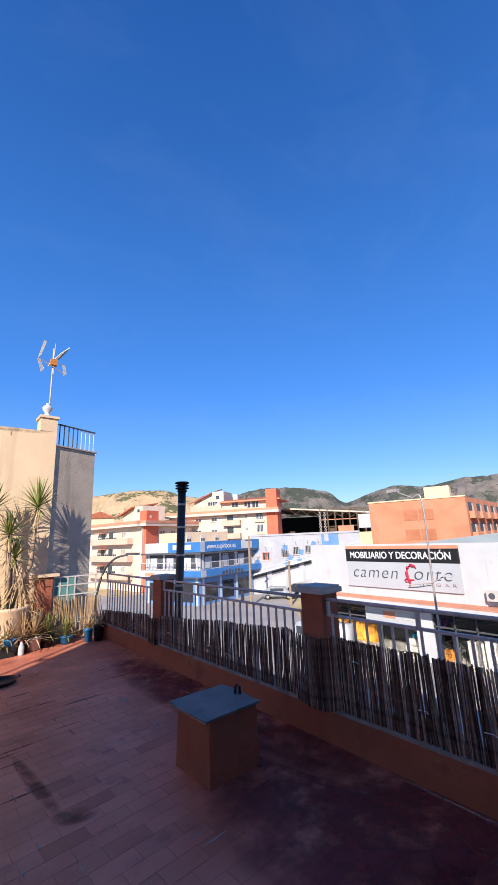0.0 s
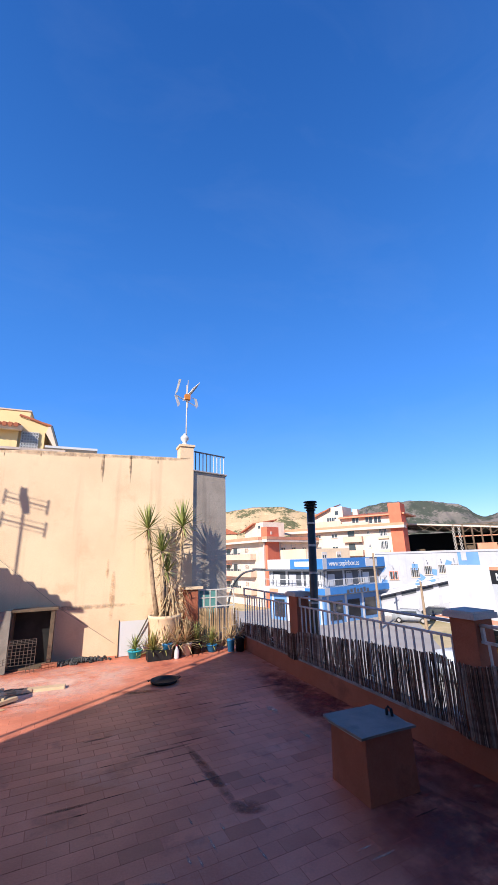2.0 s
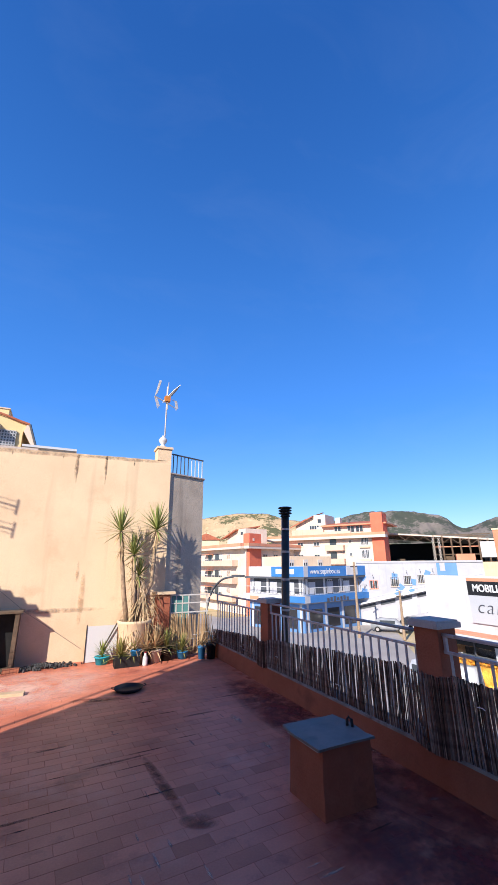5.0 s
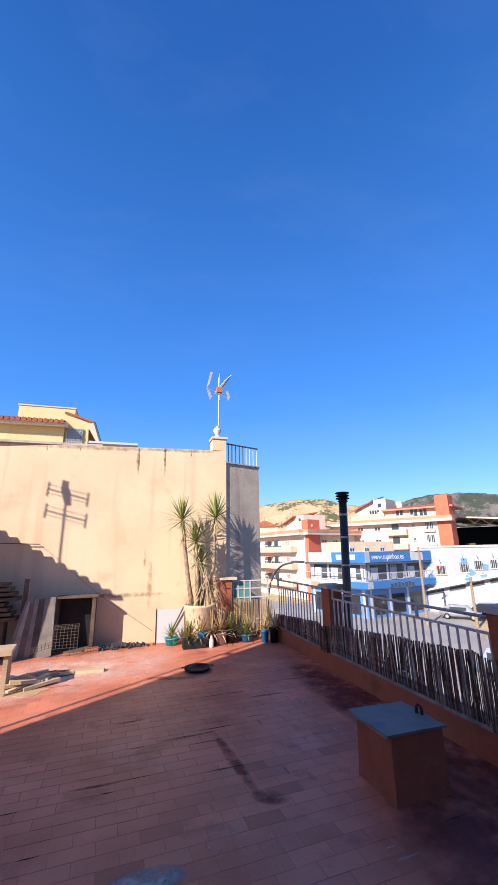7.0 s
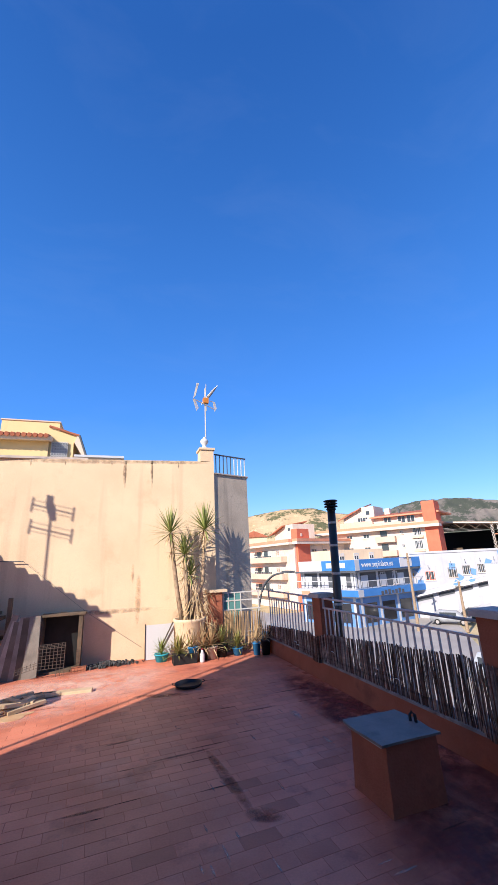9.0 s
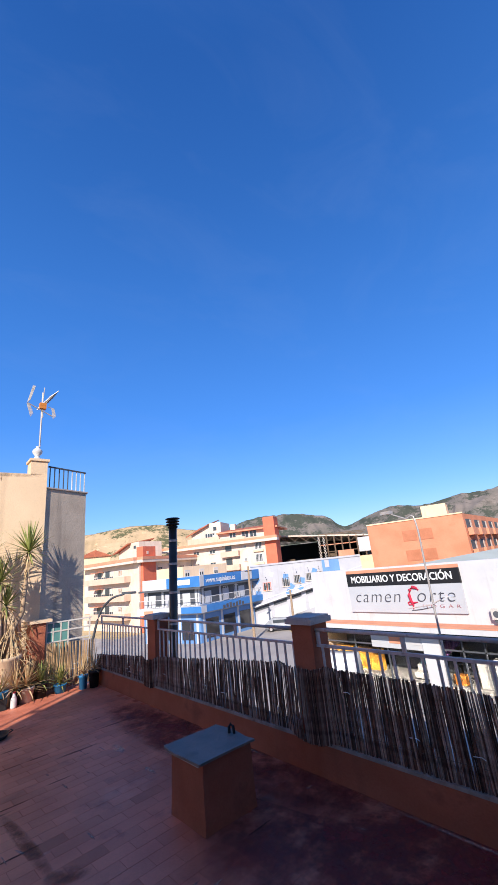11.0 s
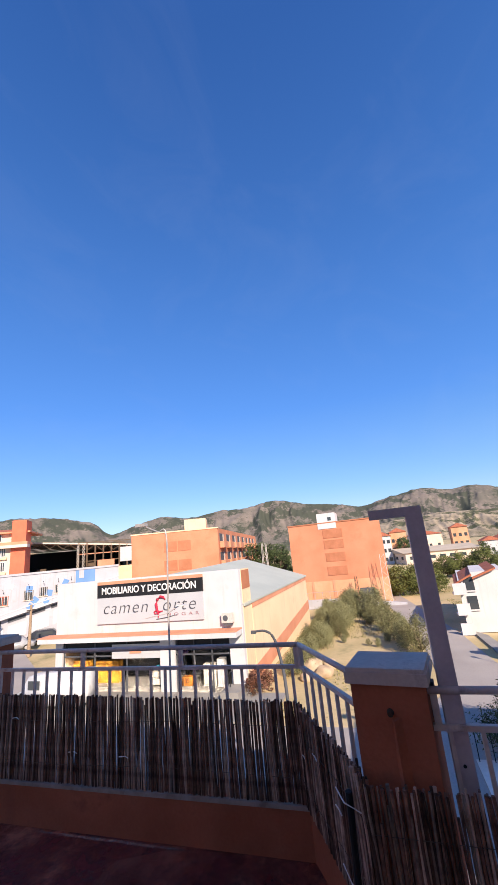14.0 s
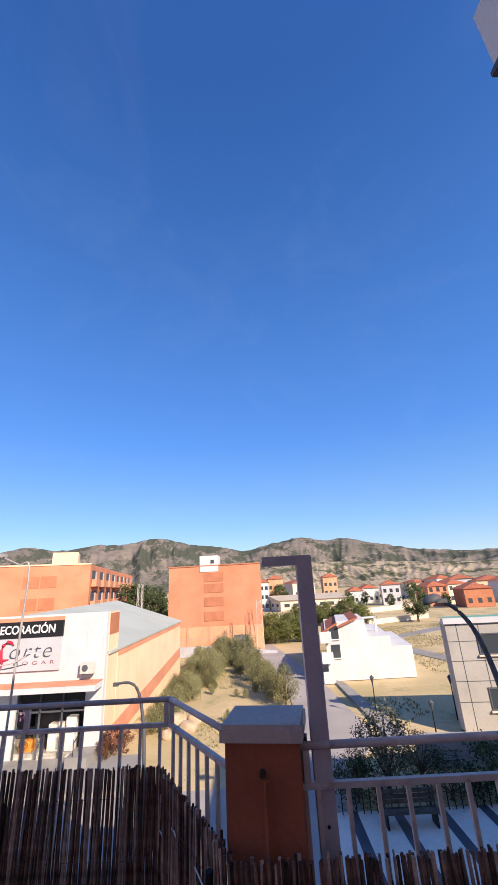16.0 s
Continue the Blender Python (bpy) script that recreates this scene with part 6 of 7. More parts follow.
def reed_screen(label, a, b, z0, za, zb, spacing=0.0108, ties=2, pale=None, lean=1.3):
    a, b = Vector((*a, 0)), Vector((*b, 0))
    length = (b - a).length
    turn = math.atan2(b.y - a.y, b.x - a.x)
    sc = thing("reed_screen", label, "fence screen", "reed screens", at=Matrix.Translation(a) @ Matrix.Rotation(turn, 4, 'Z'))
    n = int(length / spacing)
    meshes = pale or REEDS
    for i in range(n):
        t = (i + random.uniform(-0.3, 0.3)) / n
        h = za + (zb - za) * t - z0 + 0.006 * noise.noise((t * length * 3, a.y, 1)) + random.gauss(0, 0.0035)
        if random.random() < 0.05:
            h -= random.uniform(0.02, 0.12)
        h += 0.010 * (random.random() < 0.06)
        o = new("reed", random.choice(meshes)); o.parent = sc
        wy = a.y + (b.y - a.y) * t
        wrap = 0.0 if pale else max(math.exp(-((wy - 2.42) / 0.19) ** 4), math.exp(-((wy - 5.28) / 0.17) ** 4))
        o.matrix_local = Matrix.Translation((t * length, random.uniform(-0.005, 0.005) - 0.035 * wrap, z0 - 0.035 * wrap + random.uniform(0, 0.008))) @ Euler((radians(random.gauss(0, 0.6)), radians(random.gauss(0, lean)), random.uniform(0, 6.28))).to_matrix().to_4x4() @ Matrix.Diagonal((random.uniform(0.8, 1.25), random.uniform(0.8, 1.25), h, 1))
    for k in range(ties):
        z = z0 + (min(za, zb) - z0) * (0.25 + 0.5 * k / max(1, ties - 1))
        bm = bmesh.new(); add_tube(bm, [(0, -0.008, z), (length * 0.33, -0.01, z - 0.012), (length * 0.66, -0.008, z + 0.008), (length, -0.009, z)], 0.0012, 4)
        part("tie_wire", bm, M_WIRE, sc)
    for k in range(3):
        x = length * random.uniform(0.1, 0.9); z = z0 + (za - z0) * random.uniform(0.3, 0.8)
        bm = bmesh.new(); add_tube(bm, [(x - 0.02, -0.01, z), (x + 0.03, -0.013, z + 0.006), (x + 0.05, -0.012, z - 0.004)], 0.003, 5)
        part("cable_tie", bm, M_LETTER, sc)
    return sc


RX = 2.610
reed_screen("dark weathered reed screen tied to the railing", (RX, 7.25), (RX, 5.2), 0.247, 0.43, 0.57, spacing=0.0104, lean=1.6)
reed_screen("dark weathered reed screen tied to the railing", (RX, 5.2), (RX, 2.45), 0.247, 0.57, 0.765, spacing=0.0112, lean=2.0)
reed_screen("dark weathered reed screen tied to the railing", (RX, 2.45), (RX, -0.03), 0.247, 0.765, 0.735, spacing=0.0068, lean=0.8)
reed_screen("dark weathered reed screen bent round the railing corner", (RX, -0.03), (1.81, -0.46), 0.247, 0.735, 0.76, spacing=0.0072)
reed_screen("dark weathered reed screen round the corner pillar", (1.80, -0.45), (1.80, -3.1), 0.247, 0.745, 0.735, spacing=0.0072)
# lighter reed copy with sunlight put into its colour
M_REED_SUN = mat("sunlit_reed", (0.46, 0.31, 0.17), (0.32, 0.2, 0.11), 9, 0.8, bump=0.3, vary=0.35, fine=130)
PALE = []
for k in range(4):
    bm = bmesh.new(); r = random.uniform(0.005, 0.008)
    add_tube(bm, [(0, 0, 0), (0.003, 0, 0.4), (0.0, 0.002, 1.0)], [r, r * 1.05, r * 0.8], 6)
    PALE.append(mesh_of("reed", bm, M_REED_SUN))
reed_screen("reed screen across the terrace end, sunlit tone in its colour", (1.83, 7.50), (2.60, 7.40), 0.02, 0.71, 0.66, spacing=0.014, pale=PALE)

ROD0, ROD1 = (1.905, -0.375, 0.677), (1.94, -0.357, 0.27)
stick = thing("black_rod", "black plastic rod tied to the reed screen corner", "rod")
bm = bmesh.new(); add_tube(bm, [ROD0, ROD1], 0.013, 8); part("rod", bm, M_BLACK, stick)
for f in (0.08, 0.72):
    c = Vector(ROD0).lerp(Vector(ROD1), f)
    bm = bmesh.new(); add_tube(bm, [c + Vector((0.075, 0.06, 0.004)), c + Vector((-0.012, 0.02, 0.0)), c + Vector((-0.03, -0.045, -0.02))], 0.0028, 5); part("cable_tie", bm, M_LETTER, stick, "white cable tie")

# end of the terrace: post, glazed panel
post = thing("end_post", "orange rendered post with cap beside the wall", "post")
boxp("shaft", (1.60, 7.48, 0, 1.83, 7.70, 1.04), M_TERRA, post, 0.01)
boxp("cap", (1.55, 7.44, 1.04, 1.92, 7.74, 1.085), M_PLASTER, post, 0.008)
gl = thing("glazed_panel", "pale steel panel with green glass panes", "panel")
bm = bmesh.new()
for x in (1.86, 1.96, 2.08, 2.20, 2.56):
    add_box(bm, x, 7.555, 0.3, x + 0.02, 7.58, 1.02)
for z in (0.70, 0.86, 1.0):
    add_box(bm, 1.86, 7.553, z, 2.60, 7.582, z + 0.02)
part("steel_frame", bm, M_POTW, gl)
boxp("pane", (1.88, 7.563, 0.3, 2.22, 7.57, 1.0), M_TEALG, gl)

# ---- plants ----
def blade(bm, base, way, length, width, droop, segs=4, fold=0.25):
    """One sword leaf: a folded tapering strip that bends down."""
    base, way = Vector(base), Vector(way).normalized()
    side = way.cross(Vector((0, 0, 1)))
    side = side.normalized() if side.length > 1e-3 else Vector((1, 0, 0))
    p, prev = base.copy(), None
    for k in range(segs + 1):
        f = k / segs
        w = width * (1 - f ** 2.2) * (0.6 + 0.4 * min(1, f * 4)) + 0.0006
        up = side.cross(way)
        row = (bm.verts.new(p - side * w), bm.verts.new(p - up * w * fold), bm.verts.new(p + side * w))
        if prev:
            bm.faces.new((prev[0], prev[1], row[1], row[0])); bm.faces.new((prev[1], prev[2], row[2], row[1]))
        prev = row
        p = p + way * (length / segs)
        way = (way + Vector((0, 0, -droop / segs))).normalized()


def rosette(bm, c, n, length, width, low=-20, high=85, droop=0.35):
    for k in range(n):
        f = k / n
        el = radians(low + (high - low) * f ** 0.8 + random.uniform(-8, 8))
        az = k * 2.39996 + random.uniform(-0.2, 0.2)
        way = (math.cos(az) * math.cos(el), math.sin(az) * math.cos(el), math.sin(el))
        blade(bm, (c[0], c[1], c[2] + 0.05 * f), way, length * random.uniform(0.8, 1.1), width, droop * random.uniform(0.4, 1.3) * (1.2 - f))


random.seed(21)
yuc = thing("yucca_planter", "tall potted yucca with four stems and dry leaf skirts", "plant", at=(1.2, 7.36, 0))
bm = bmesh.new(); add_lathe(bm, [(0.2, 0), (0.235, 0.3), (0.27, 0.6), (0.285, 0.62), (0.285, 0.66), (0.25, 0.66), (0.24, 0.6)], 24); part("pot", bm, M_PLASTER, yuc, "cream plaster-like pot", smooth=True)
bm = bmesh.new(); add_lathe(bm, [(0.235, 0.55), (0.235, 0.61)], 20); part("soil", bm, M_SOIL, yuc)
STEMS = (([(-0.12, 0, 0.6), (-0.22, 0.02, 1.1), (-0.28, 0.0, 1.6), (-0.35, 0.0, 2.12)], 40, 0.40), ([(0.02, 0, 0.6), (0.10, 0, 0.95), (0.24, 0, 1.25), (0.27, 0.0, 1.6), (0.29, 0.02, 2.17)], 60, 0.42), ([(-0.03, -0.05, 0.6), (-0.06, -0.05, 1.1), (-0.1, -0.06, 1.72)], 40, 0.34), ([(0.05, 0.03, 0.6), (0.0, 0.0, 1.0), (0.02, 0.0, 1.36)], 34, 0.30))
for pts, n, ln in STEMS:
    bm = bmesh.new(); add_tube(bm, [Vector(p) + Vector((random.uniform(-0.01, 0.01), random.uniform(-0.01, 0.01), 0)) for p in pts], [0.044, 0.04, 0.036, 0.031, 0.027][:len(pts)], 10); stem = part("stem", bm, M_STEM, yuc, smooth=True)
    top = pts[-1]
    bm = bmesh.new(); rosette(bm, top, n + 22, ln * 1.16, 0.0145, -28, 88, 0.22); part("leaf_crown", bm, M_YLEAF, stem, "green sword-leaf crown")
    bm = bmesh.new()
    for k in range(34):
        f = random.random() ** 1.8
        az = random.uniform(0, 6.28)
        a, b = Vector(pts[-2]), Vector(top)
        blade(bm, b.lerp(a, f * 0.8), (math.cos(az), math.sin(az), random.uniform(-1.6, -0.3)), random.uniform(0.16, 0.32), 0.009, 0.9)
    part("dry_skirt", bm, M_YDEAD, stem, "dry hanging leaves")
bm = bmesh.new()
for k in range(150):
    az = random.uniform(0, 6.28); r = random.uniform(0.05, 0.3)
    blade(bm, (0.10 + r * math.cos(az), -0.05 + r * math.sin(az) * 0.6, random.uniform(0.5, 1.15)), (math.cos(az), math.sin(az), random.uniform(-1.8, 0.4)), random.uniform(0.15, 0.36), 0.008, 1.0)
part("dry_leaves", bm, M_YDEAD, yuc, "tangle of dry leaves")


def pot(x, y, r, h, material, plant, label, n=26, length=0.2, square=False, leaf=None):
    p = thing("potted_plant", label, "plant", "potted plants by the wall", at=(x, y, 0))
    bm = bmesh.new()
    if square:
        add_box(bm, -r, -r * 0.6, 0, r, r * 0.6, h); soften(bm, 0.015)
    else:
        add_lathe(bm, [(r * 0.78, 0), (r * 0.96, h * 0.85), (r * 1.06, h * 0.86), (r * 1.06, h), (r * 0.9, h), (r * 0.88, h * 0.9)], 18)
    part("pot", bm, material, p, smooth=not square)
    bm = bmesh.new()
    for q in ((-0.5, 0.5) if square else (0,)):
        rosette(bm, (q * r, 0, h * 0.95), n, length, 0.012, -10, 85, 0.5)
    part("leaves", bm, leaf or M_YLEAF, p)
    return p


pot(0.74, 7.50, 0.12, 0.12, M_POTT, 1, "small spiky plant in a turquoise bowl", 46, 0.22)
pot(1.08, 7.18, 0.19, 0.15, M_BLACK, 1, "yellow-green plants in a black crate", 56, 0.30, True, leaf=M_SHRUBY)
pot(1.22, 7.02 + 0.16, 0.0901, 0.24, M_POTB, 1, "dry tuft in a dark blue pot", 50, 0.36, leaf=M_YDEAD)
pot(1.55, 7.24, 0.11, 0.2, M_POTW, 1, "dry spiky plant in a pale pot", 70, 0.42, leaf=M_YDEAD)
pot(1.40, 7.20, 0.075, 0.2, M_BLACK, 1, "dry plant in a black pot", 44, 0.46, leaf=M_YDEAD)
pot(1.76, 7.30, 0.1, 0.2, M_BLACK, 1, "green bushy plant in a black pot", 56, 0.30)
pot(2.04, 7.28, 0.095, 0.12, M_POTB, 1, "yellow-green spiky plant in a blue pot", 40, 0.26, leaf=M_SHRUBY)
pot(2.34, 7.12, 0.07, 0.2, M_POTB, 1, "dry shrub in a narrow blue pot", 22, 0.3, leaf=M_YDEAD)
pot(2.49, 7.06, 0.085, 0.24, M_BLACK, 1, "dry shrub in a black pot by the parapet", 18, 0.3, leaf=M_YDEAD)
bott = thing("white_bottle", "white plastic bottle among the pots", "bottle", at=(1.36, 7.06, 0))
bm = bmesh.new(); add_lathe(bm, [(0.035, 0), (0.04, 0.02), (0.04, 0.12), (0.02, 0.16), (0.016, 0.19)], 14); part("body", bm, M_WHITE, bott, smooth=True)
bm = bmesh.new(); add_lathe(bm, [(0.018, 0.19), (0.018, 0.21)], 10); part("cap", bm, M_LETRED, bott)

# ---- clutter by the wall ----
pan = thing("paella_pan", "black shallow pan lying on the terrace floor", "pan", at=(0.92, 5.83, 0))
bm = bmesh.new(); add_lathe(bm, [(0.14, 0.0), (0.165, 0.012), (0.18, 0.045), (0.185, 0.045), (0.17, 0.014), (0.14, 0.006)], 28); part("dish", bm, M_BLACK, pan, smooth=True)
for sgn in (-1, 1):
    bm = bmesh.new(); add_tube(bm, [(sgn * 0.18, -0.04, 0.04), (sgn * 0.215, -0.03, 0.05), (sgn * 0.215, 0.03, 0.05), (sgn * 0.18, 0.04, 0.04)], 0.006, 6); part("handle", bm, M_BLACK, pan)
panel = thing("metal_sheet", "pale metal sheet leaning on the wall", "panel", at=pose(0.48, 7.66, 0.0, -8, 0, 0))
boxp("sheet", (0, 0, 0.01, 0.50, 0.012, 0.56), M_GREYW, panel)
boxp("edge", (-0.012, -0.01, 0, 0.0, 0.022, 0.58), M_BLACK, panel)
bm = bmesh.new(); add_tube(bm, [(0.5, -0.05, 0.62), (0.3, -0.03, 0.25), (0.18, -0.03, 0.02)], 0.012, 6); part("stick", bm, M_GWOOD, panel)
random.seed(5)
bm = bmesh.new()
for k in range(220):
    a, r = random.uniform(0, 6.28), abs(random.gauss(0, 0.16))
    c = Vector((-0.13 + r * 1.6 * math.cos(a), 7.62 + 0.5 * r * math.sin(a), max(0.012, 0.06 - 0.2 * r)))
    sz = random.uniform(0.012, 0.028)
    add_box(bm, -sz, -sz * 0.8, -sz * 0.6, sz, sz * 0.8, sz * 0.6, Matrix.Translation(c) @ Euler((random.uniform(0, 3), random.uniform(0, 3), random.uniform(0, 3))).to_matrix().to_4x4())
solo("gravel_heap", bm, M_STONE, "small heap of dark gravel at the wall foot", "gravel", kind="stuff")
for k in range(16):
    w = random.uniform(0.05, 0.11); ln = random.choice((0.25, 0.32, 0.42, 0.5)); ang = random.gauss(8, 28)
    bd = thing("scrap_board", "short sawn scrap board on the terrace floor", "board", "scrap boards", at=pose(random.uniform(-1.45, -0.75), random.uniform(5.75, 6.35), 0.015 + 0.02 * (k % 3), random.gauss(0, 3), random.gauss(0, 4), ang))
    boxp("plank", (-ln / 2, -w / 2, 0, ln / 2, w / 2, random.choice((0.022, 0.035))), random.choice((M_WOOD, M_WOOD, M_GWOOD)), bd, 0.003)
bd = thing("scrap_board", "long pale scrap board on the terrace floor", "board", "scrap boards", at=pose(-0.62, 6.28, 0.0, 0, 0, -6))
boxp("plank", (-0.32, -0.06, 0, 0.32, 0.06, 0.035), M_WOOD, bd, 0.003)
stool = thing("wooden_bench", "rough pale wooden bench on the terrace", "bench", at=pose(-1.62, 5.72, 0, 0, 0, 6))
boxp("top", (-0.3, -0.22, 0.43, 0.28, 0.2, 0.48), M_WOOD, stool, 0.005)
for x in (-0.26, 0.2):
    for y in (-0.18, 0.14):
        boxp("leg", (x, y, 0, x + 0.05, y + 0.05, 0.43), M_WOOD, stool, 0.004)
for k, (x, h, lean, m) in enumerate(((-1.78, 0.95, 14, M_BOARD), (-1.70, 0.84, 11, M_BOARD), (-1.60, 0.82, 6, M_GWOOD), (-1.50, 0.88, 4, M_BOARD), (-1.42, 0.86, 2, M_GWOOD), (-1.28, 0.88, -2, M_BOARD))):
    b2 = thing("leaning_board", "grey weathered board leaning on the wall stack", "board", "leaning boards", at=pose(x, 7.38, 0, -7, lean, 0))
    boxp("plank", (-0.05 if k < 5 else -0.14, 0, 0, 0.05 if k < 5 else 0.12, 0.03, h), m, b2, 0.004)
stk = thing("plank_stack", "dark stack of old planks and frames against the wall", "planks", at=(-2.3, 7.55, 0))
for k in range(8):
    boxp("plank", (-0.8 + 0.05 * (k % 3), -0.15 + 0.02 * (k % 2), 0.55 + k * 0.075, 0.55 - 0.06 * (k % 4), 0.2, 0.6 + k * 0.075), M_BARK, stk, 0.004)
boxp("trestle", (-0.7, -0.1, 0, -0.6, 0.15, 0.55), M_BARK, stk); boxp("trestle", (0.3, -0.1, 0, 0.4, 0.15, 0.55), M_BARK, stk)
boxp("upright", (0.60, 0.0, 0, 0.66, 0.06, 1.17), M_BARK, stk)
cab = thing("old_cabinet", "old dark open cabinet standing by the wall", "cabinet", at=(-1.18, 7.52, 0))
boxp("back", (0, 0.3, 0, 0.62, 0.32, 0.84), M_BLACK, cab); boxp("side", (0, 0, 0, 0.025, 0.3, 0.84), M_BARK, cab); boxp("side", (0.56, 0, 0, 0.62, 0.3, 0.84), M_BARK, cab)
boxp("top", (-0.02, -0.02, 0.84, 0.66, 0.32, 0.87), M_BARK, cab); boxp("bottom", (0.025, 0, 0, 0.56, 0.3, 0.03), M_BARK, cab)
boxp("brick_base", (0.5, -0.08, 0, 0.72, 0.0, 0.07), M_BRICK2, cab)
cage = thing("wire_basket", "white wire basket before the cabinet", "basket", at=pose(-1.13, 7.2, 0.0, 0, 0, 4))
bm = bmesh.new()
for k in range(8):
    add_tube(bm, [(k * 0.052, 0, 0.14 if k < 5 else 0.02), (k * 0.052, 0, 0.42)], 0.004, 4); add_tube(bm, [(k * 0.052, 0, 0.42), (k * 0.052, 0.22, 0.45)], 0.004, 4)
for k in range(7):
    add_tube(bm, [(0, 0, 0.14 + k * 0.046), (0.364, 0, 0.14 + k * 0.046)], 0.004, 4)
for k in range(4):
    add_tube(bm, [(0, k * 0.07, 0.42 + k * 0.01), (0.364, k * 0.07, 0.42 + k * 0.01)], 0.004, 4)
part("wire_front", bm, M_WIRE, cage)
bm = bmesh.new()
for k in range(6):
    add_tube(bm, [(-0.3 + k * 0.05, 0.02, 0.1 + k * 0.01), (-0.3 + k * 0.05, 0.02, 0.17 + k * 0.016)], 0.004, 4)
for z in (0.1, 0.14, 0.17):
    add_tube(bm, [(-0.3, 0.02, z), (0.0, 0.02, z + 0.07)], 0.004, 4)
part("wire_side", bm, M_WIRE, cage)
cable = thing("wall_cable", "thin cable slung along the wall", "cable")
bm = bmesh.new(); add_tube(bm, [(-2.6, 7.98, 1.78), (-1.62, 7.93, 1.74)], 0.008, 6); part("bracket", bm, M_DGREY, cable)
bm = bmesh.new(); add_tube(bm, [(-1.62, 7.90, 1.74), (-0.5, 7.85, 0.82), (0.42, 7.78, 0.2)], 0.0022, 5); part("wire", bm, M_DGREY, cable)

# marks on the floor: dust, damp, scuffs, and painted light and shade
def patch(name, cx, cy, rx, ry, material, label, seed):
    bm = bmesh.new(); ring = []
    for k in range(28):
        a = 2 * math.pi * k / 28
        q = 0.75 + 0.45 * noise.noise((math.cos(a) * 1.7 + seed, math.sin(a) * 1.7, seed))
        ring.append((cx + rx * q * math.cos(a), cy + ry * q * math.sin(a)))
    add_prism(bm, ring, 0.0, 0.0035)
    return solo(name, bm, material, label, "floor mark", kind="structure")


def mark(name, x, y, rx, ry, turn, material, label, z=0.002):
    bm = bmesh.new()
    add_prism(bm, [(rx * math.cos(k * math.pi / 10), ry * math.sin(k * math.pi / 10)) for k in range(20)], 0.0, 0.0004)
    o = solo(name, bm, material, label, "floor mark", kind="structure")
    o.matrix_world = pose(x, y, z, 0, 0, turn)
    return o


M_DAMP = faded("damp_mark", (0.27, 0.068, 0.045), 0.6, 5, 0.5)
M_JOINTD = faded("open_joint", (0.14, 0.04, 0.032), 0.95, 16, 0.9)
# maroon that carries the floor's shade as colour
M_FLOOR_SHADE = faded("floor_shade_tint", (0.27, 0.052, 0.05), 0.95, 3.0, 0.45)
M_SUN_DUST = faded("sun_dust", (0.88, 0.58, 0.46), 0.75, 2.2)
M_SCUFF = faded("white_scuff", (0.78, 0.50, 0.38), 0.5, 22)
mark("trim_damp_streak", 0.79, 3.36, 0.055, 0.58, 5, M_DAMP, "dark damp streak on the tiles", 0.0016)
mark("trim_damp_streak", 0.90, 2.82, 0.15, 0.09, -30, M_DAMP, "dark damp end of the streak", 0.0026)
mark("trim_damp_mark", 0.5, 5.62, 0.36, 0.1, -14, M_DAMP, "dark wet mark beside the pan", 0.0016)
for x, y, ln, tn in ((0.54, 3.88, 0.32, 5), (2.07, 5.05, 0.30, 2), (-0.2, 3.32, 0.2, 2), (0.05, 4.37, 0.18, 8), (1.5, 4.62, 0.25, 4)):
    mark("trim_dark_joint", x, y, ln, 0.022, tn, M_DAMP, "dark open joint between tiles", 0.0018)
random.seed(33)
for k in range(22):
    x, y = random.uniform(-0.9, 2.3), random.uniform(2.0, 6.3)
    row = round(y / 0.117) * 0.117 + 0.0585 + 0.06 * x
    mark("trim_dark_joint", x, row, random.uniform(0.05, 0.20), random.uniform(0.006, 0.012), 3.5, M_JOINTD, "dark open joint between tiles", 0.0019)
for k in range(22):
    mark("trim_scuff", random.uniform(0.2, 2.5), random.uniform(1.2, 4.6), random.uniform(0.006, 0.012), random.uniform(0.03, 0.09), random.choice((4, 4, 94, 20)), M_SCUFF, "pale mortar scuff on the tiles", 0.0031)
# the darker, shaded floor by the parapet, painted as maroon ellipses
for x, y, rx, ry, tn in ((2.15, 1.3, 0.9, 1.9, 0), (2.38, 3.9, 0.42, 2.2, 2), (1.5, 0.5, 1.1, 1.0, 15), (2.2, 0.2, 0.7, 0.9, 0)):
    mark("trim_maroon_coat", x, y, rx, ry, tn, M_FLOOR_SHADE, "dark maroon shade painted on the floor along the parapet", 0.0015)
# dust and the sunlit floor's extra brightness, painted as one pale film
mark("trim_dust_film", -1.0, 6.3, 2.2, 1.1, 20, M_SUN_DUST, "pale dust on the tiles by the wall, sun brightness painted in", 0.0014)
for x, y, rx, ry, tn in ((1.79, 4.3, 0.05, 0.16, 0), (1.79, 3.6, 0.025, 0.12, 0), (2.44, 2.35, 0.035, 0.02, 0), (0.58, 2.58, 0.01, 0.09, 4), (0.81, 2.39, 0.01, 0.08, 4), (1.12, 3.08, 0.01, 0.07, 4), (0.48, 2.48, 0.01, 0.06, 4), (0.68, 2.7, 0.01, 0.05, 4), (1.4, 2.1, 0.1, 0.012, 4), (2.57, 3.4, 0.016, 0.5, 0), (2.57, 1.2, 0.016, 0.7, 0)):
    mark("trim_scuff", x, y, rx, ry, tn, M_SCUFF, "pale mortar scuff on the tiles", 0.0030)
M_SAND = mat("saw_dust", (0.55, 0.36, 0.19), (0.48, 0.25, 0.14), 9, 0.95, fine=60)
patch("trim_sawdust", -1.15, 5.62, 0.32, 0.16, M_SAND, "sawdust spread on the tiles", 3.0)
M_GREYDUST = faded("cement_spill", (0.50, 0.40, 0.35), 1.4, 9)
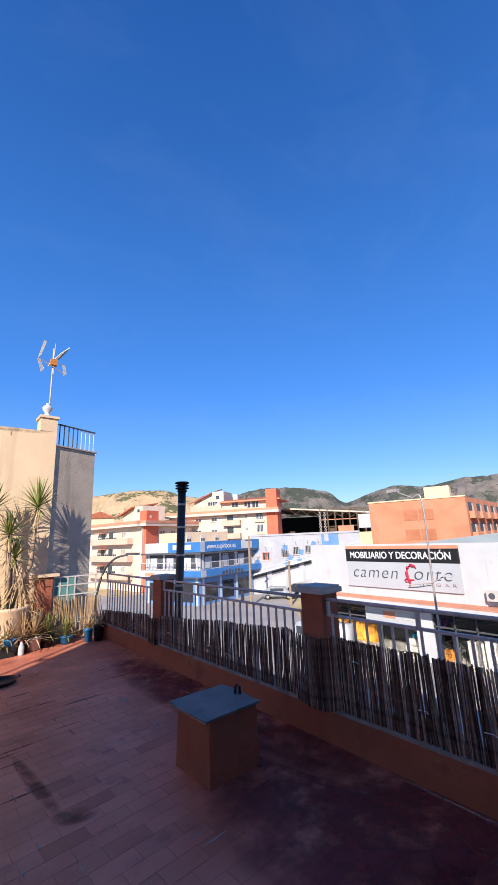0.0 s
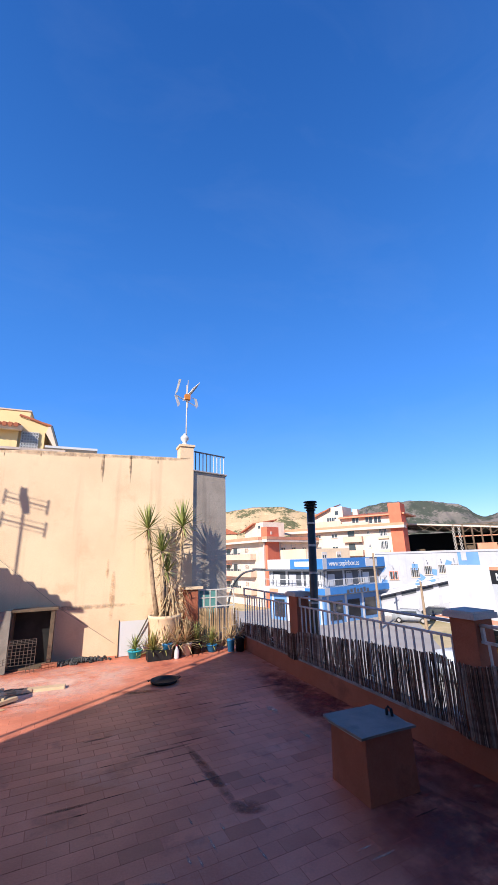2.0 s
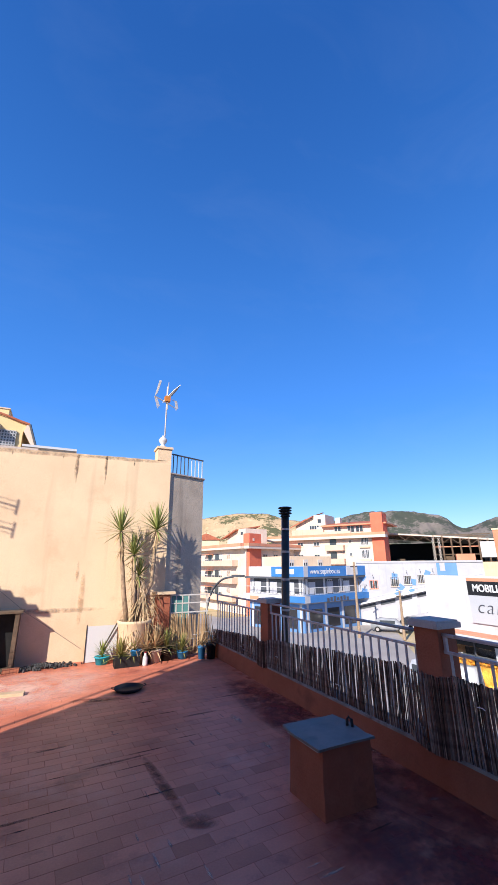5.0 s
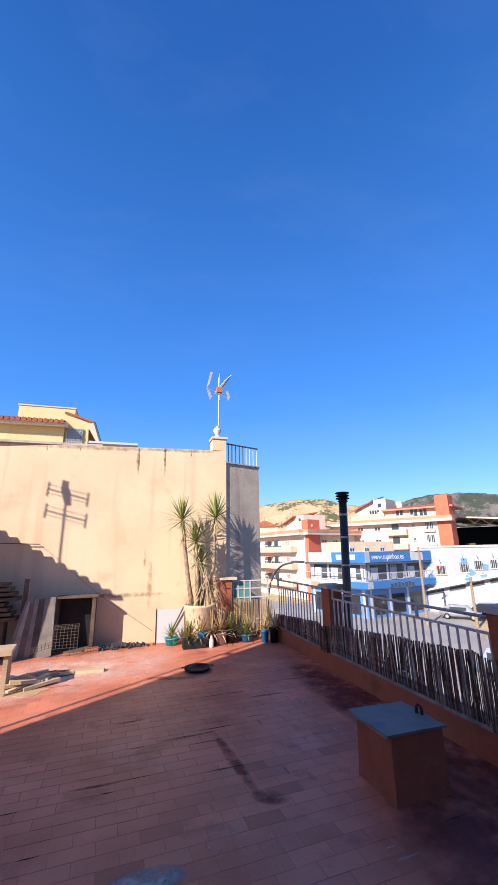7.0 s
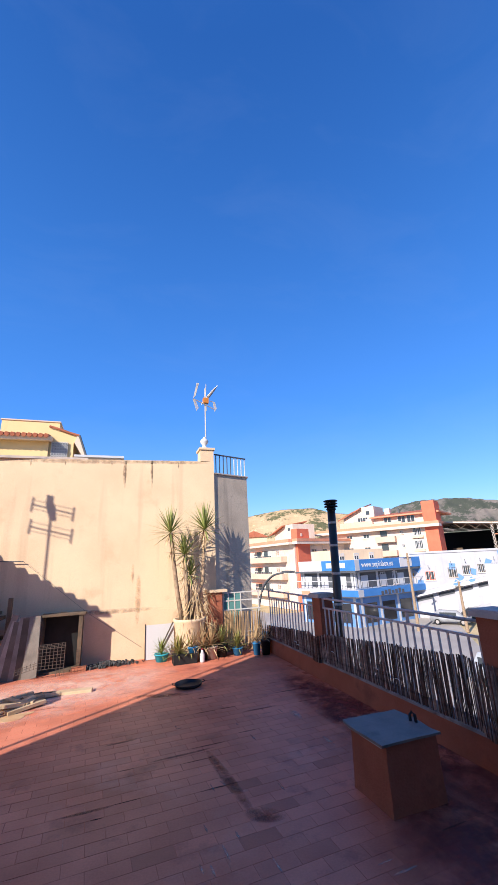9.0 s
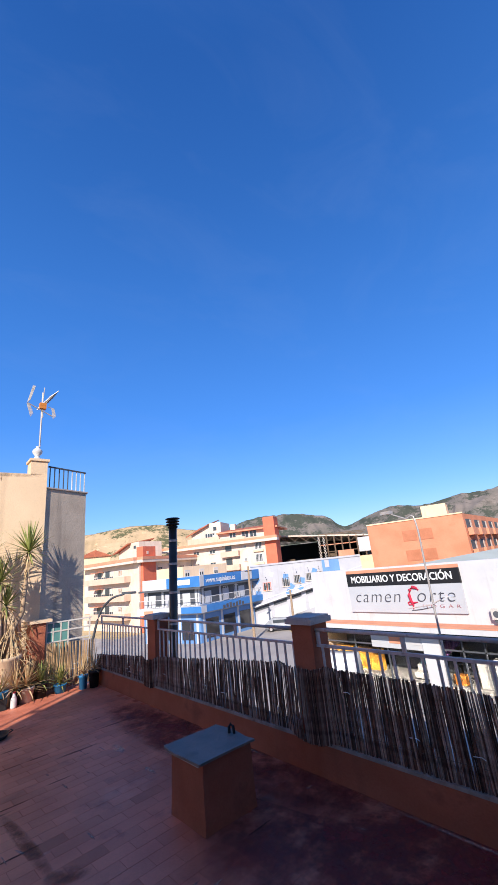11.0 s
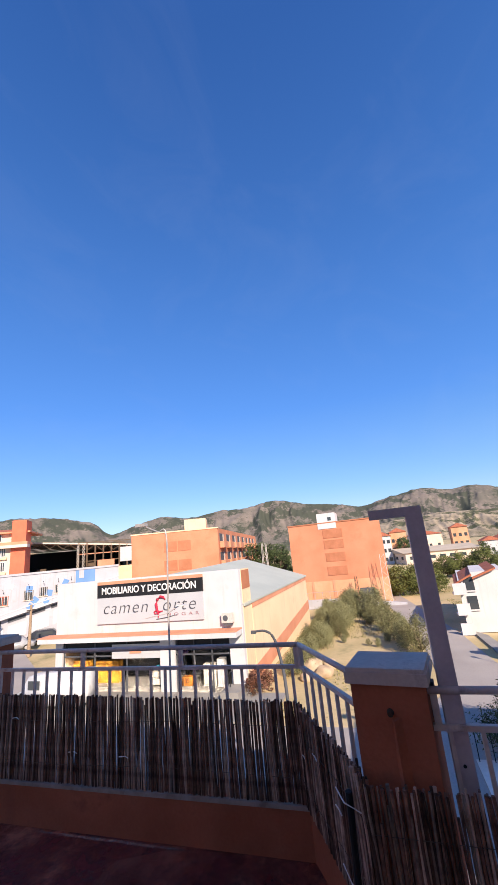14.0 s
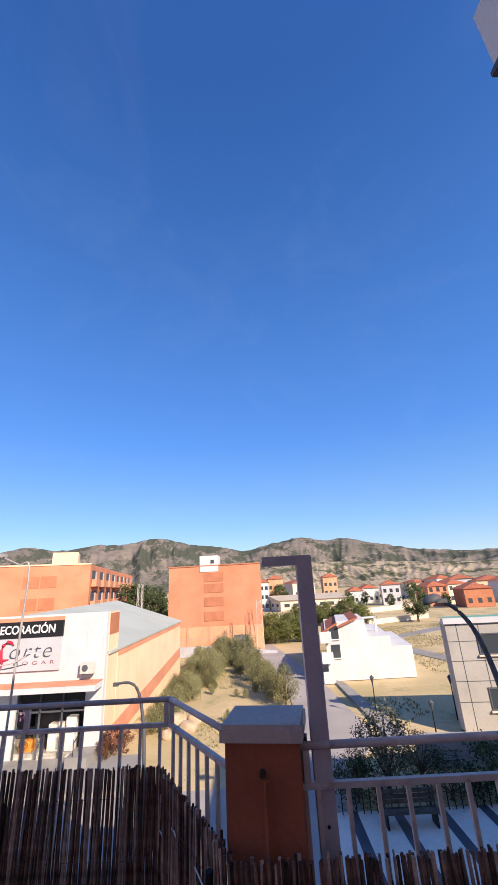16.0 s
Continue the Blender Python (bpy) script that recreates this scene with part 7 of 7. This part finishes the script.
mark("trim_cement_spill", 0.08, 2.36, 0.24, 0.11, 4, M_GREYDUST, "grey cement spill on the tiles", 0.0022)

# ---- trees, shrubs ----
def tree(name, label, height, spread, leaf_mat, clumps, leaves, leaf, trunk_h, seed, squash=0.8):
    random.seed(seed)
    t = thing(name, label, "tree")
    bm = bmesh.new()
    add_tube(bm, [(0, 0, -0.1), (0.05, 0.03, trunk_h * 0.5), (0.0, 0.08, trunk_h)], [height * 0.035, height * 0.028, height * 0.02], 8)
    cs = []
    for k in range(clumps):
        a = random.uniform(0, 6.28); f = random.random()
        r = spread * (0.25 + 0.75 * random.random() ** 0.6) * math.sin(math.pi * (0.18 + 0.74 * f))
        c = Vector((r * math.cos(a), r * math.sin(a), trunk_h * 0.7 + (height - trunk_h * 0.7) * f))
        cs.append(c)
        if k % 2 == 0:
            add_tube(bm, [(0, 0.05, trunk_h * random.uniform(0.5, 0.95)), c * 0.55 + Vector((0, 0, trunk_h * 0.35)), c], [height * 0.013, height * 0.008, height * 0.003], 5)
    part("trunk", bm, M_BARK, t)
    verts, faces = [], []
    for c in cs:
        cr = spread * random.uniform(0.2, 0.36)
        for k in range(leaves):
            d = Vector((random.gauss(0, 1), random.gauss(0, 1), random.gauss(0, squash)))
            p = c + d * cr * 0.5
            u = Vector((random.gauss(0, 1), random.gauss(0, 1), random.gauss(0, 0.7))).normalized() * leaf * random.uniform(0.6, 1.3)
            w = u.orthogonal().normalized() * leaf * 0.38
            i = len(verts)
            verts += [p - u, p + w, p + u, p - w]
            faces.append((i, i + 1, i + 2, i + 3))
    me = bpy.data.meshes.new("crown"); me.from_pydata(verts, [], faces); me.materials.append(leaf_mat)
    o = new("crown", me); o.parent = t
    return t


def put(base, x, y, size=1.0, turn=0.0, z=GROUND, wide=1.0, tall=1.0):
    return copy_thing(base, Matrix.Translation((x, y, z)) @ Matrix.Rotation(turn, 4, 'Z') @ Matrix.Diagonal((size * wide, size * wide, size * tall, 1)))


olive = [tree("olive_tree", "grey-green olive bush on the dry slope", 3.4, 2.0, M_OLIVE, 60, 80, 0.105, 0.6, 31 + k, 1.25) for k in range(2)]
random.seed(29)
spots = [(48.5, 1.2, 0.8), (50.5, 2.6, 0.7)]
for k in range(34):                          # thick growth along the shop's side wall
    f = k / 33
    spots.append((28.5 + 24 * f + random.uniform(-0.6, 0.6), 6.7 - random.random() ** 1.4 * (1.2 + 2.6 * f), 0.44 + 0.46 * f * random.uniform(0.6, 1.2)))
for k in range(15):                          # loose band down the slope beside the lane
    f = k / 14
    spots.append((52.5 - 19 * f + random.uniform(-0.8, 0.8), 2.6 - 4.2 * f + random.uniform(-0.9, 0.9), random.uniform(0.42, 0.8)))
for k in range(14):
    spots.append((random.uniform(30, 55), random.uniform(-0.5, 6), random.uniform(0.14, 0.26)))
random.seed(3)
for k, (x, y, sz) in enumerate(spots):
    if k < 2:
        olive[k].matrix_world = Matrix.Translation((x, y, GROUND)) @ Matrix.Diagonal((sz, sz, sz, 1))
        tagged(olive[k], group="olive bushes")
    else:
        put(olive[k % 2], x, y, sz, random.uniform(0, 6), wide=random.uniform(0.75, 1.05), tall=random.uniform(0.85, 1.2))
pine = tree("pine_tree", "dark pine behind the buildings", 9.5, 3.4, M_PINE, 60, 46, 0.3, 3.0, 51)
pine.matrix_world = Matrix.Translation((86, 24, GROUND))
tagged(pine, group="pines")
for x, y, sz in ((89, 21.5, 0.95), (84, 19.8, 0.8), (87, 27, 1.0), (150, -8, 0.85), (156, -4, 0.7), (85.5, -31.6, 0.74), (128, -40, 0.4), (140, -30, 0.5), (150, -38, 0.45), (118, -52, 0.4), (135, -62, 0.5), (160, -48, 0.6)):
    put(pine, x, y, sz, random.uniform(0, 6))
fig = tree("fig_bush", "dense green fig bush before the warehouse", 4.0, 2.4, M_FIG, 60, 70, 0.16, 0.7, 71)
fig.matrix_world = Matrix.Translation((66.0, -2.2, GROUND)) @ Matrix.Diagonal((1, 1, 0.95, 1))
tagged(fig, group="fig bushes")
for x, y, sz in ((67.0, -0.2, 0.85), (66.5, -4.6, 1.0), (66.5, -6.8, 0.85), (90, -12.0, 0.95), (88, -14.2, 1.05), (86.5, -16.4, 0.95), (85, -18.3, 1.25), (84, -20.5, 0.9), (104, -9, 0.8), (64.5, 0.8, 0.55)):
    put(fig, x, y, sz, random.uniform(0, 6))
shrub = tree("pale_shrub", "tall shrub with small pale yellow leaves", 3.0, 1.3, M_SHRUB, 60, 40, 0.07, 0.9, 61)
shrub.matrix_world = Matrix.Translation((19.8, -5.4, GROUND))
put(shrub, 20.6, -7.0, 0.62, 1.0); put(shrub, 20.2, -4.2, 0.5, 2.0)
hedge = tree("dark_hedge_shrub", "dark low shrub beside the plaza", 1.6, 1.6, M_PINE, 40, 40, 0.09, 0.3, 63)
hedge.matrix_world = Matrix.Translation((19.6, -9.6, GROUND))
put(hedge, 19.5, -12.0, 1.0, 1.0); put(hedge, 19.3, -7.6, 0.9, 2.0); put(hedge, 19.4, -4.0, 0.9, 3.0)

random.seed(41)
for x, y, r in ((29.6, 5.2, 0.75), (28.6, 4.3, 0.6), (30.4, 4.1, 0.5), (27.8, 5.4, 0.4)):
    bo = thing("boulder", "pale tan boulder at the edge of the lot", "rock", "boulders", at=(x, y, GROUND))
    bm = bmesh.new(); bmesh.ops.create_icosphere(bm, subdivisions=3, radius=r)
    for v in bm.verts:
        v.co *= 1 + 0.35 * noise.noise(v.co * 1.6 + Vector((x, y, 0))) + 0.08 * noise.noise(v.co * 6)
        v.co.z = max(-0.1, v.co.z * 0.75 + 0.3 * r)
    part("stone", bm, M_BOULDER, bo, smooth=True)
redb = tree("red_shrub", "low shrub with reddish brown leaves at the shop corner", 1.3, 0.7, M_REDLEAF, 26, 40, 0.07, 0.2, 91)
redb.matrix_world = Matrix.Translation((25.2, 7.7, GROUND))
put(redb, 25.9, 7.3, 0.8, 1.5); put(redb, 24.6, 7.9, 0.7, 3.0)

# tufts on the lot
random.seed(17)
verts, faces = [], []
for k in range(26000):
    x, y = random.uniform(22, 80), random.uniform(-40, 7.5)
    if noise.noise((x * 0.12, y * 0.12, 0)) < -0.05 or (21 < x < 66 and -7.4 < y < -1.6 + (x - 40) * 0.02) or (38 < x < 51 and -16 < y < -5.5) or (y < -11 and x < 41):
        continue
    h = random.uniform(0.02, 0.09); w = random.uniform(0.02, 0.055)
    for q in range(3):
        a = random.uniform(0, 3.14); i = len(verts)
        dx, dy = w * math.cos(a), w * math.sin(a)
        lx, ly = random.uniform(-0.05, 0.05), random.uniform(-0.05, 0.05)
        verts += [(x - dx, y - dy, GROUND - 0.05), (x + dx, y + dy, GROUND - 0.05), (x + dx * 0.4 + lx, y + dy * 0.4 + ly, GROUND + h), (x - dx * 0.6 + lx, y - dy * 0.6 + ly, GROUND + h * 0.8)]
        faces.append((i, i + 1, i + 2, i + 3))
me = bpy.data.meshes.new("dry_grass"); me.from_pydata(verts, [], faces); me.materials.append(M_GRASS)
tagged(new("dry_grass", me), "dry yellow grass tufts over the open lot", "grass", kind="stuff")

# ---- street furniture and vehicles ----
def eased(pts, n=5):
    """A smooth line through the points."""
    p = [Vector(q) for q in pts]
    out = []
    for i in range(len(p) - 1):
        a, b, c, d = p[max(i - 1, 0)], p[i], p[i + 1], p[min(i + 2, len(p) - 1)]
        for k in range(n):
            t = k / n
            out.append(0.5 * ((2 * b) + (c - a) * t + (2 * a - 5 * b + 4 * c - d) * t * t + (3 * b - a - 3 * c + d) * t ** 3))
    return out + [p[-1]]


def street_lamp(label, pts, r, head_at, head_way, material, head=0.55):
    pts = eased(pts)
    sl = thing("street_lamp", label, "street lamp", "street lamps")
    bm = bmesh.new(); add_tube(bm, pts, [r * (1.15 - 0.5 * k / len(pts)) for k in range(len(pts))], 10); part("pole", bm, material, sl, smooth=True)
    bm = bmesh.new(); w = min(0.12, head * 0.28); add_box(bm, -head / 2, -w, -0.05, head / 2, w, 0.05); soften(bm, 0.03)
    d = Vector(head_way)
    bmesh.ops.transform(bm, matrix=Matrix.Translation(head_at) @ Matrix.Rotation(math.atan2(d.y, d.x), 4, 'Z'), verts=bm.verts)
    part("lamp_head", bm, material, sl)
    return sl


street_lamp("grey street lamp with slanting arm before the shop", [(12, 6.13, GROUND), (12, 6.10, 0.0), (12, 6.08, 2.4), (12, 6.4, 2.55), (12, 6.9, 2.78)], 0.03, (12, 7.02, 2.83), (0, 1, 0), M_ALU, 0.36)
mid = thing("solar_panel_light", "small grey lamp pair clamped on the street lamp", "lamp")
bm = bmesh.new(); add_tube(bm, [(11.95, 5.6, 0.25), (11.95, 6.1, 0.0), (11.95, 6.9, -0.12)], 0.018, 6); part("arm", bm, M_RAIL, mid)
bm = bmesh.new(); add_box(bm, 11.85, 5.45, 0.2, 12.05, 5.75, 0.23); part("head", bm, M_WHITE, mid)
street_lamp("dark curved street lamp near the shop side", [(14, 3.02, GROUND), (14, 3.05, -2.9), (14, 3.15, -1.8), (14, 3.32, -1.2), (14, 3.6, -1.0), (14, 4.0, -1.02)], 0.05, (14, 4.0, -1.03), (0, 1, 0), M_DGREY, 0.16)
street_lamp("dark curved street lamp on the near pavement", [(8, 23.6, GROUND), (8, 23.5, -2.0), (8, 23.2, -1.0), (8, 22.3, 0.1), (8, 20.8, 0.75), (8, 19.2, 0.95)], 0.07, (8, 18.6, 1.0), (0, -1, 0), M_DGREY, 1.1)
plaza_lamp = street_lamp("grey curved street lamp by the plaza", [(12, -6.95, GROUND), (12, -6.85, -2.6), (12, -6.68, -1.09), (12, -6.52, -0.3), (12, -6.3, 0.3), (12, -6.0, 0.70), (12, -5.7, 0.92)], 0.075, (12, -5.62, 0.95), (0, 1, 0), M_DGREY, 0.3)
bm = bmesh.new(); add_lathe(bm, [(0.02, 0.17), (0.12, 0.15), (0.22, 0.06), (0.25, -0.04), (0.18, -0.07)], 18)
bmesh.ops.transform(bm, matrix=Matrix.Translation((12.0, -5.38, 0.98)) @ Matrix.Rotation(radians(-18), 4, 'X') @ Matrix.Diagonal((0.8, 1.15, 0.9, 1)), verts=bm.verts)
part("lamp_hood", bm, M_DGREY, plaza_lamp, "dark rounded lamp hood", smooth=True)
for x, y in ((29.2, -7.5), (28.1, -12.0), (23.1, -8.8)):
    sl = thing("park_lamp", "black post lantern beside the lot", "street lamp", "park lanterns", at=(x, y, GROUND))
    bm = bmesh.new(); add_tube(bm, [(0, 0, 0), (0, 0, 1.9)], [0.045, 0.03], 8); part("post", bm, M_BLACK, sl)
    bm = bmesh.new(); add_lathe(bm, [(0.05, 1.9), (0.12, 2.2), (0.16, 2.22), (0.02, 2.36)], 8); part("lantern", bm, M_DGREY, sl)
for az, d, top in ((39.25, 50, 1.7), (44.7, 50, -1.5)):
    pp = thing("utility_pole", "weathered wooden utility pole by the street", "pole", "utility poles", at=(d * math.sin(radians(az)), d * math.cos(radians(az)), GROUND))
    bm = bmesh.new(); add_tube(bm, [(0, 0, 0), (0.03, 0, top - GROUND)], [0.17, 0.11], 8); part("shaft", bm, M_STEM, pp)
    bm = bmesh.new(); add_box(bm, -0.5, -0.06, top - GROUND - 0.6, 0.5, 0.06, top - GROUND - 0.48); part("crossarm", bm, M_GWOOD, pp)


def lattice_mast(x, y, top, half, label, material=None):
    material = material or M_POTW
    lm = thing("lattice_mast", label, "mast", "lattice masts", at=(x, y, GROUND))
    h = top - GROUND
    for sx in (-1, 1):
        for sy in (-1, 1):
            bm = bmesh.new(); add_tube(bm, [(sx * half, sy * half, 0), (sx * half * 0.55, sy * half * 0.55, h)], 0.035, 4); part("leg", bm, material, lm)
    n = int(h / 0.7)
    for k in range(n):
        z0, z1 = h * k / n, h * (k + 1) / n
        a, b = half * (1 - 0.45 * k / n), half * (1 - 0.45 * (k + 1) / n)
        sg = 1 if k % 2 else -1
        bm = bmesh.new(); add_tube(bm, [(-a, -a * sg, z0), (-b, b * sg, z1)], 0.02, 4); add_tube(bm, [(-a * sg, -a, z0), (b * sg, -b, z1)], 0.02, 4); part("brace", bm, material, lm)


lattice_mast(53.0, 14.5, 2.65, 0.45, "pale steel lattice mast behind the shop")
lattice_mast(58.0, -0.4, -0.2, 0.5, "pale steel lattice mast beside the brick block")
lattice_mast(58.5, 3.5, -2.85, 0.25, "thin dark steel lattice mast before the brick block", M_BARK)
ramp = thing("ramp_wall", "pale concrete ramp wall below the brick block", "wall", at=(56.6, 0, GROUND))
bm = bmesh.new()
va = [bm.verts.new((0, y, z)) for y, z in ((-2.5, 0), (13.5, 0), (13.5, 1.2), (6.0, 1.15), (-2.5, 0.25))]; vb = [bm.verts.new((0.3, v.co.y, v.co.z)) for v in va]
bm.faces.new(va); bm.faces.new(vb[::-1])
for k in range(5):
    bm.faces.new((va[k], vb[k], vb[(k + 1) % 5], va[(k + 1) % 5]))
bmesh.ops.recalc_face_normals(bm, faces=bm.faces[:])
part("wall", bm, M_WING, ramp)
for k in range(9):
    boxp("post", (0.1, 5.0 + k, 1.1, 0.15, 5.05 + k, 2.1), M_ALU, ramp)
boxp("rail", (0.1, 5.0, 2.05, 0.15, 13.05, 2.1), M_ALU, ramp)


def car(x, y, turn, paint, label, van=False):
    c = thing("parked_van" if van else "parked_car", label, "van" if van else "car", "parked cars", at=Matrix.Translation((x, y, GROUND + 0.02)) @ Matrix.Rotation(radians(turn), 4, 'Z'))
    prof = [(-2.1, 0.35), (2.1, 0.35), (2.15, 0.75), (1.3, 0.95), (0.7, 1.45), (-1.2, 1.5), (-2.0, 1.0), (-2.15, 0.8)] if not van else [(-2.4, 0.35), (2.4, 0.35), (2.45, 0.9), (1.9, 1.15), (1.35, 1.95), (-2.3, 2.05), (-2.45, 0.9)]
    bm = bmesh.new()
    l = [bm.verts.new((px, -0.85, pz)) for px, pz in prof]; r = [bm.verts.new((px, 0.85, pz)) for px, pz in prof]
    bm.faces.new(l); bm.faces.new(r[::-1])
    for i in range(len(prof)):
        bm.faces.new((l[i], r[i], r[(i + 1) % len(prof)], l[(i + 1) % len(prof)]))
    soften(bm, 0.09, 3)
    part("body", bm, M_CAR[paint], c, smooth=True)
    for sgn in (-1, 1):
        boxp("side_window", (-1.0, sgn * 0.855 - 0.01, 1.0, 0.75, sgn * 0.855 + 0.01, 1.36) if not van else (0.5, sgn * 0.855 - 0.01, 1.2, 1.4, sgn * 0.855 + 0.01, 1.7), M_GLASS, c)
        for wx in (-1.35, 1.35):
            bm = bmesh.new(); add_tube(bm, [(wx, sgn * 0.7, 0.32), (wx, sgn * 0.88, 0.32)], 0.32, 16); w = part("wheel", bm, M_RUBBER, c)
            bm = bmesh.new(); add_tube(bm, [(wx, sgn * 0.88, 0.32), (wx, sgn * 0.89, 0.32)], 0.19, 12); part("rim", bm, M_ALU, w)
        boxp("headlight", (2.1, sgn * 0.6 - 0.15, 0.65, 2.17, sgn * 0.6 + 0.15, 0.78), M_LETTER, c)
    return c


car(37.6, 40.2, -50, "silver", "silver parked car on the street")
car(41.6, 39.6, -50, "dark", "dark parked car on the street")
car(44.2, 37.0, -50, "white", "white van parked by the workshop", True)
car(22.6, 20.2, 90, "white", "white van parked before the shop", True)
car(14.0, 40.0, 100, "dark", "dark parked car near the corner")

# ---- terrace floor tiles ----
random.seed(9)
TL, TW = 0.24, 0.117
TILES = []
for k in range(4):
    bm = bmesh.new()
    vs = add_box(bm, -TL / 2 + 0.001, -TW / 2 + 0.001, -0.009, TL / 2 - 0.001, TW / 2 - 0.001, 0.0)
    for v in vs:
        if v.co.z > -0.001:
            v.co.x *= 0.993; v.co.y *= 0.985; v.co.z += random.uniform(-0.0007, 0.0005)
    TILES.append(mesh_of("tile", bm, M_TILE))
M_TILEG = mat("worn_grey_tile", (0.54, 0.175, 0.10), (0.44, 0.13, 0.075), 3.0, 0.55, bump=0.12, vary=0.2, coords="World", fine=70)
WORN = []
for me in TILES:
    me = me.copy(); me.materials[0] = M_TILEG; WORN.append(me)
TURN_T = Matrix.Rotation(radians(3.5), 4, 'Z')
cells = []
for j in range(-5, 74):
    for i in range(-17, 15):
        p = TURN_T @ Vector(((i + 0.5 * (j % 2)) * TL, j * TW, 0))
        if -3.4 < p.x < 2.62 and -0.7 < p.y < 7.9 and not (p.y < 0.3 and p.x > 2.6 + (p.y + 0.05) * 1.5):
            cells.append(p)
cells.sort(key=lambda p: (abs(p.y - 2.2) + 0.6 * abs(p.x - 1.3)))
for p in cells[:300]:
    o = new("tile", random.choice(WORN if random.random() < 0.05 else TILES)); o.parent = terrace_floor
    o.matrix_local = Matrix.Translation((p.x, p.y, random.gauss(0, 0.0003))) @ Matrix.Rotation(radians(3.5 + random.gauss(0, 0.35)), 4, 'Z') @ Matrix.Rotation(radians(random.gauss(0, 0.06)), 4, 'X')
verts, faces = [], []
for p in cells[300:]:
    z = random.gauss(0, 0.0003); m = Matrix.Translation((p.x, p.y, z)) @ Matrix.Rotation(radians(3.5 + random.gauss(0, 0.35)), 4, 'Z')
    i = len(verts)
    for zz, k in ((-0.009, 1.0), (0.0, 0.99)):
        for sx, sy in ((-1, -1), (1, -1), (1, 1), (-1, 1)):
            verts.append(m @ Vector((sx * (TL / 2 - 0.0018) * k, sy * (TW / 2 - 0.0018) * k, zz)))
    faces += [(i + 4, i + 5, i + 6, i + 7), (i, i + 1, i + 5, i + 4), (i + 1, i + 2, i + 6, i + 5), (i + 2, i + 3, i + 7, i + 6), (i + 3, i, i + 4, i + 7)]
me = bpy.data.meshes.new("tile_field"); me.from_pydata(verts, [], faces); me.materials.append(M_TILE)
o = new("tile_field", me); o.parent = terrace_floor
tagged(o, kind="stuff")
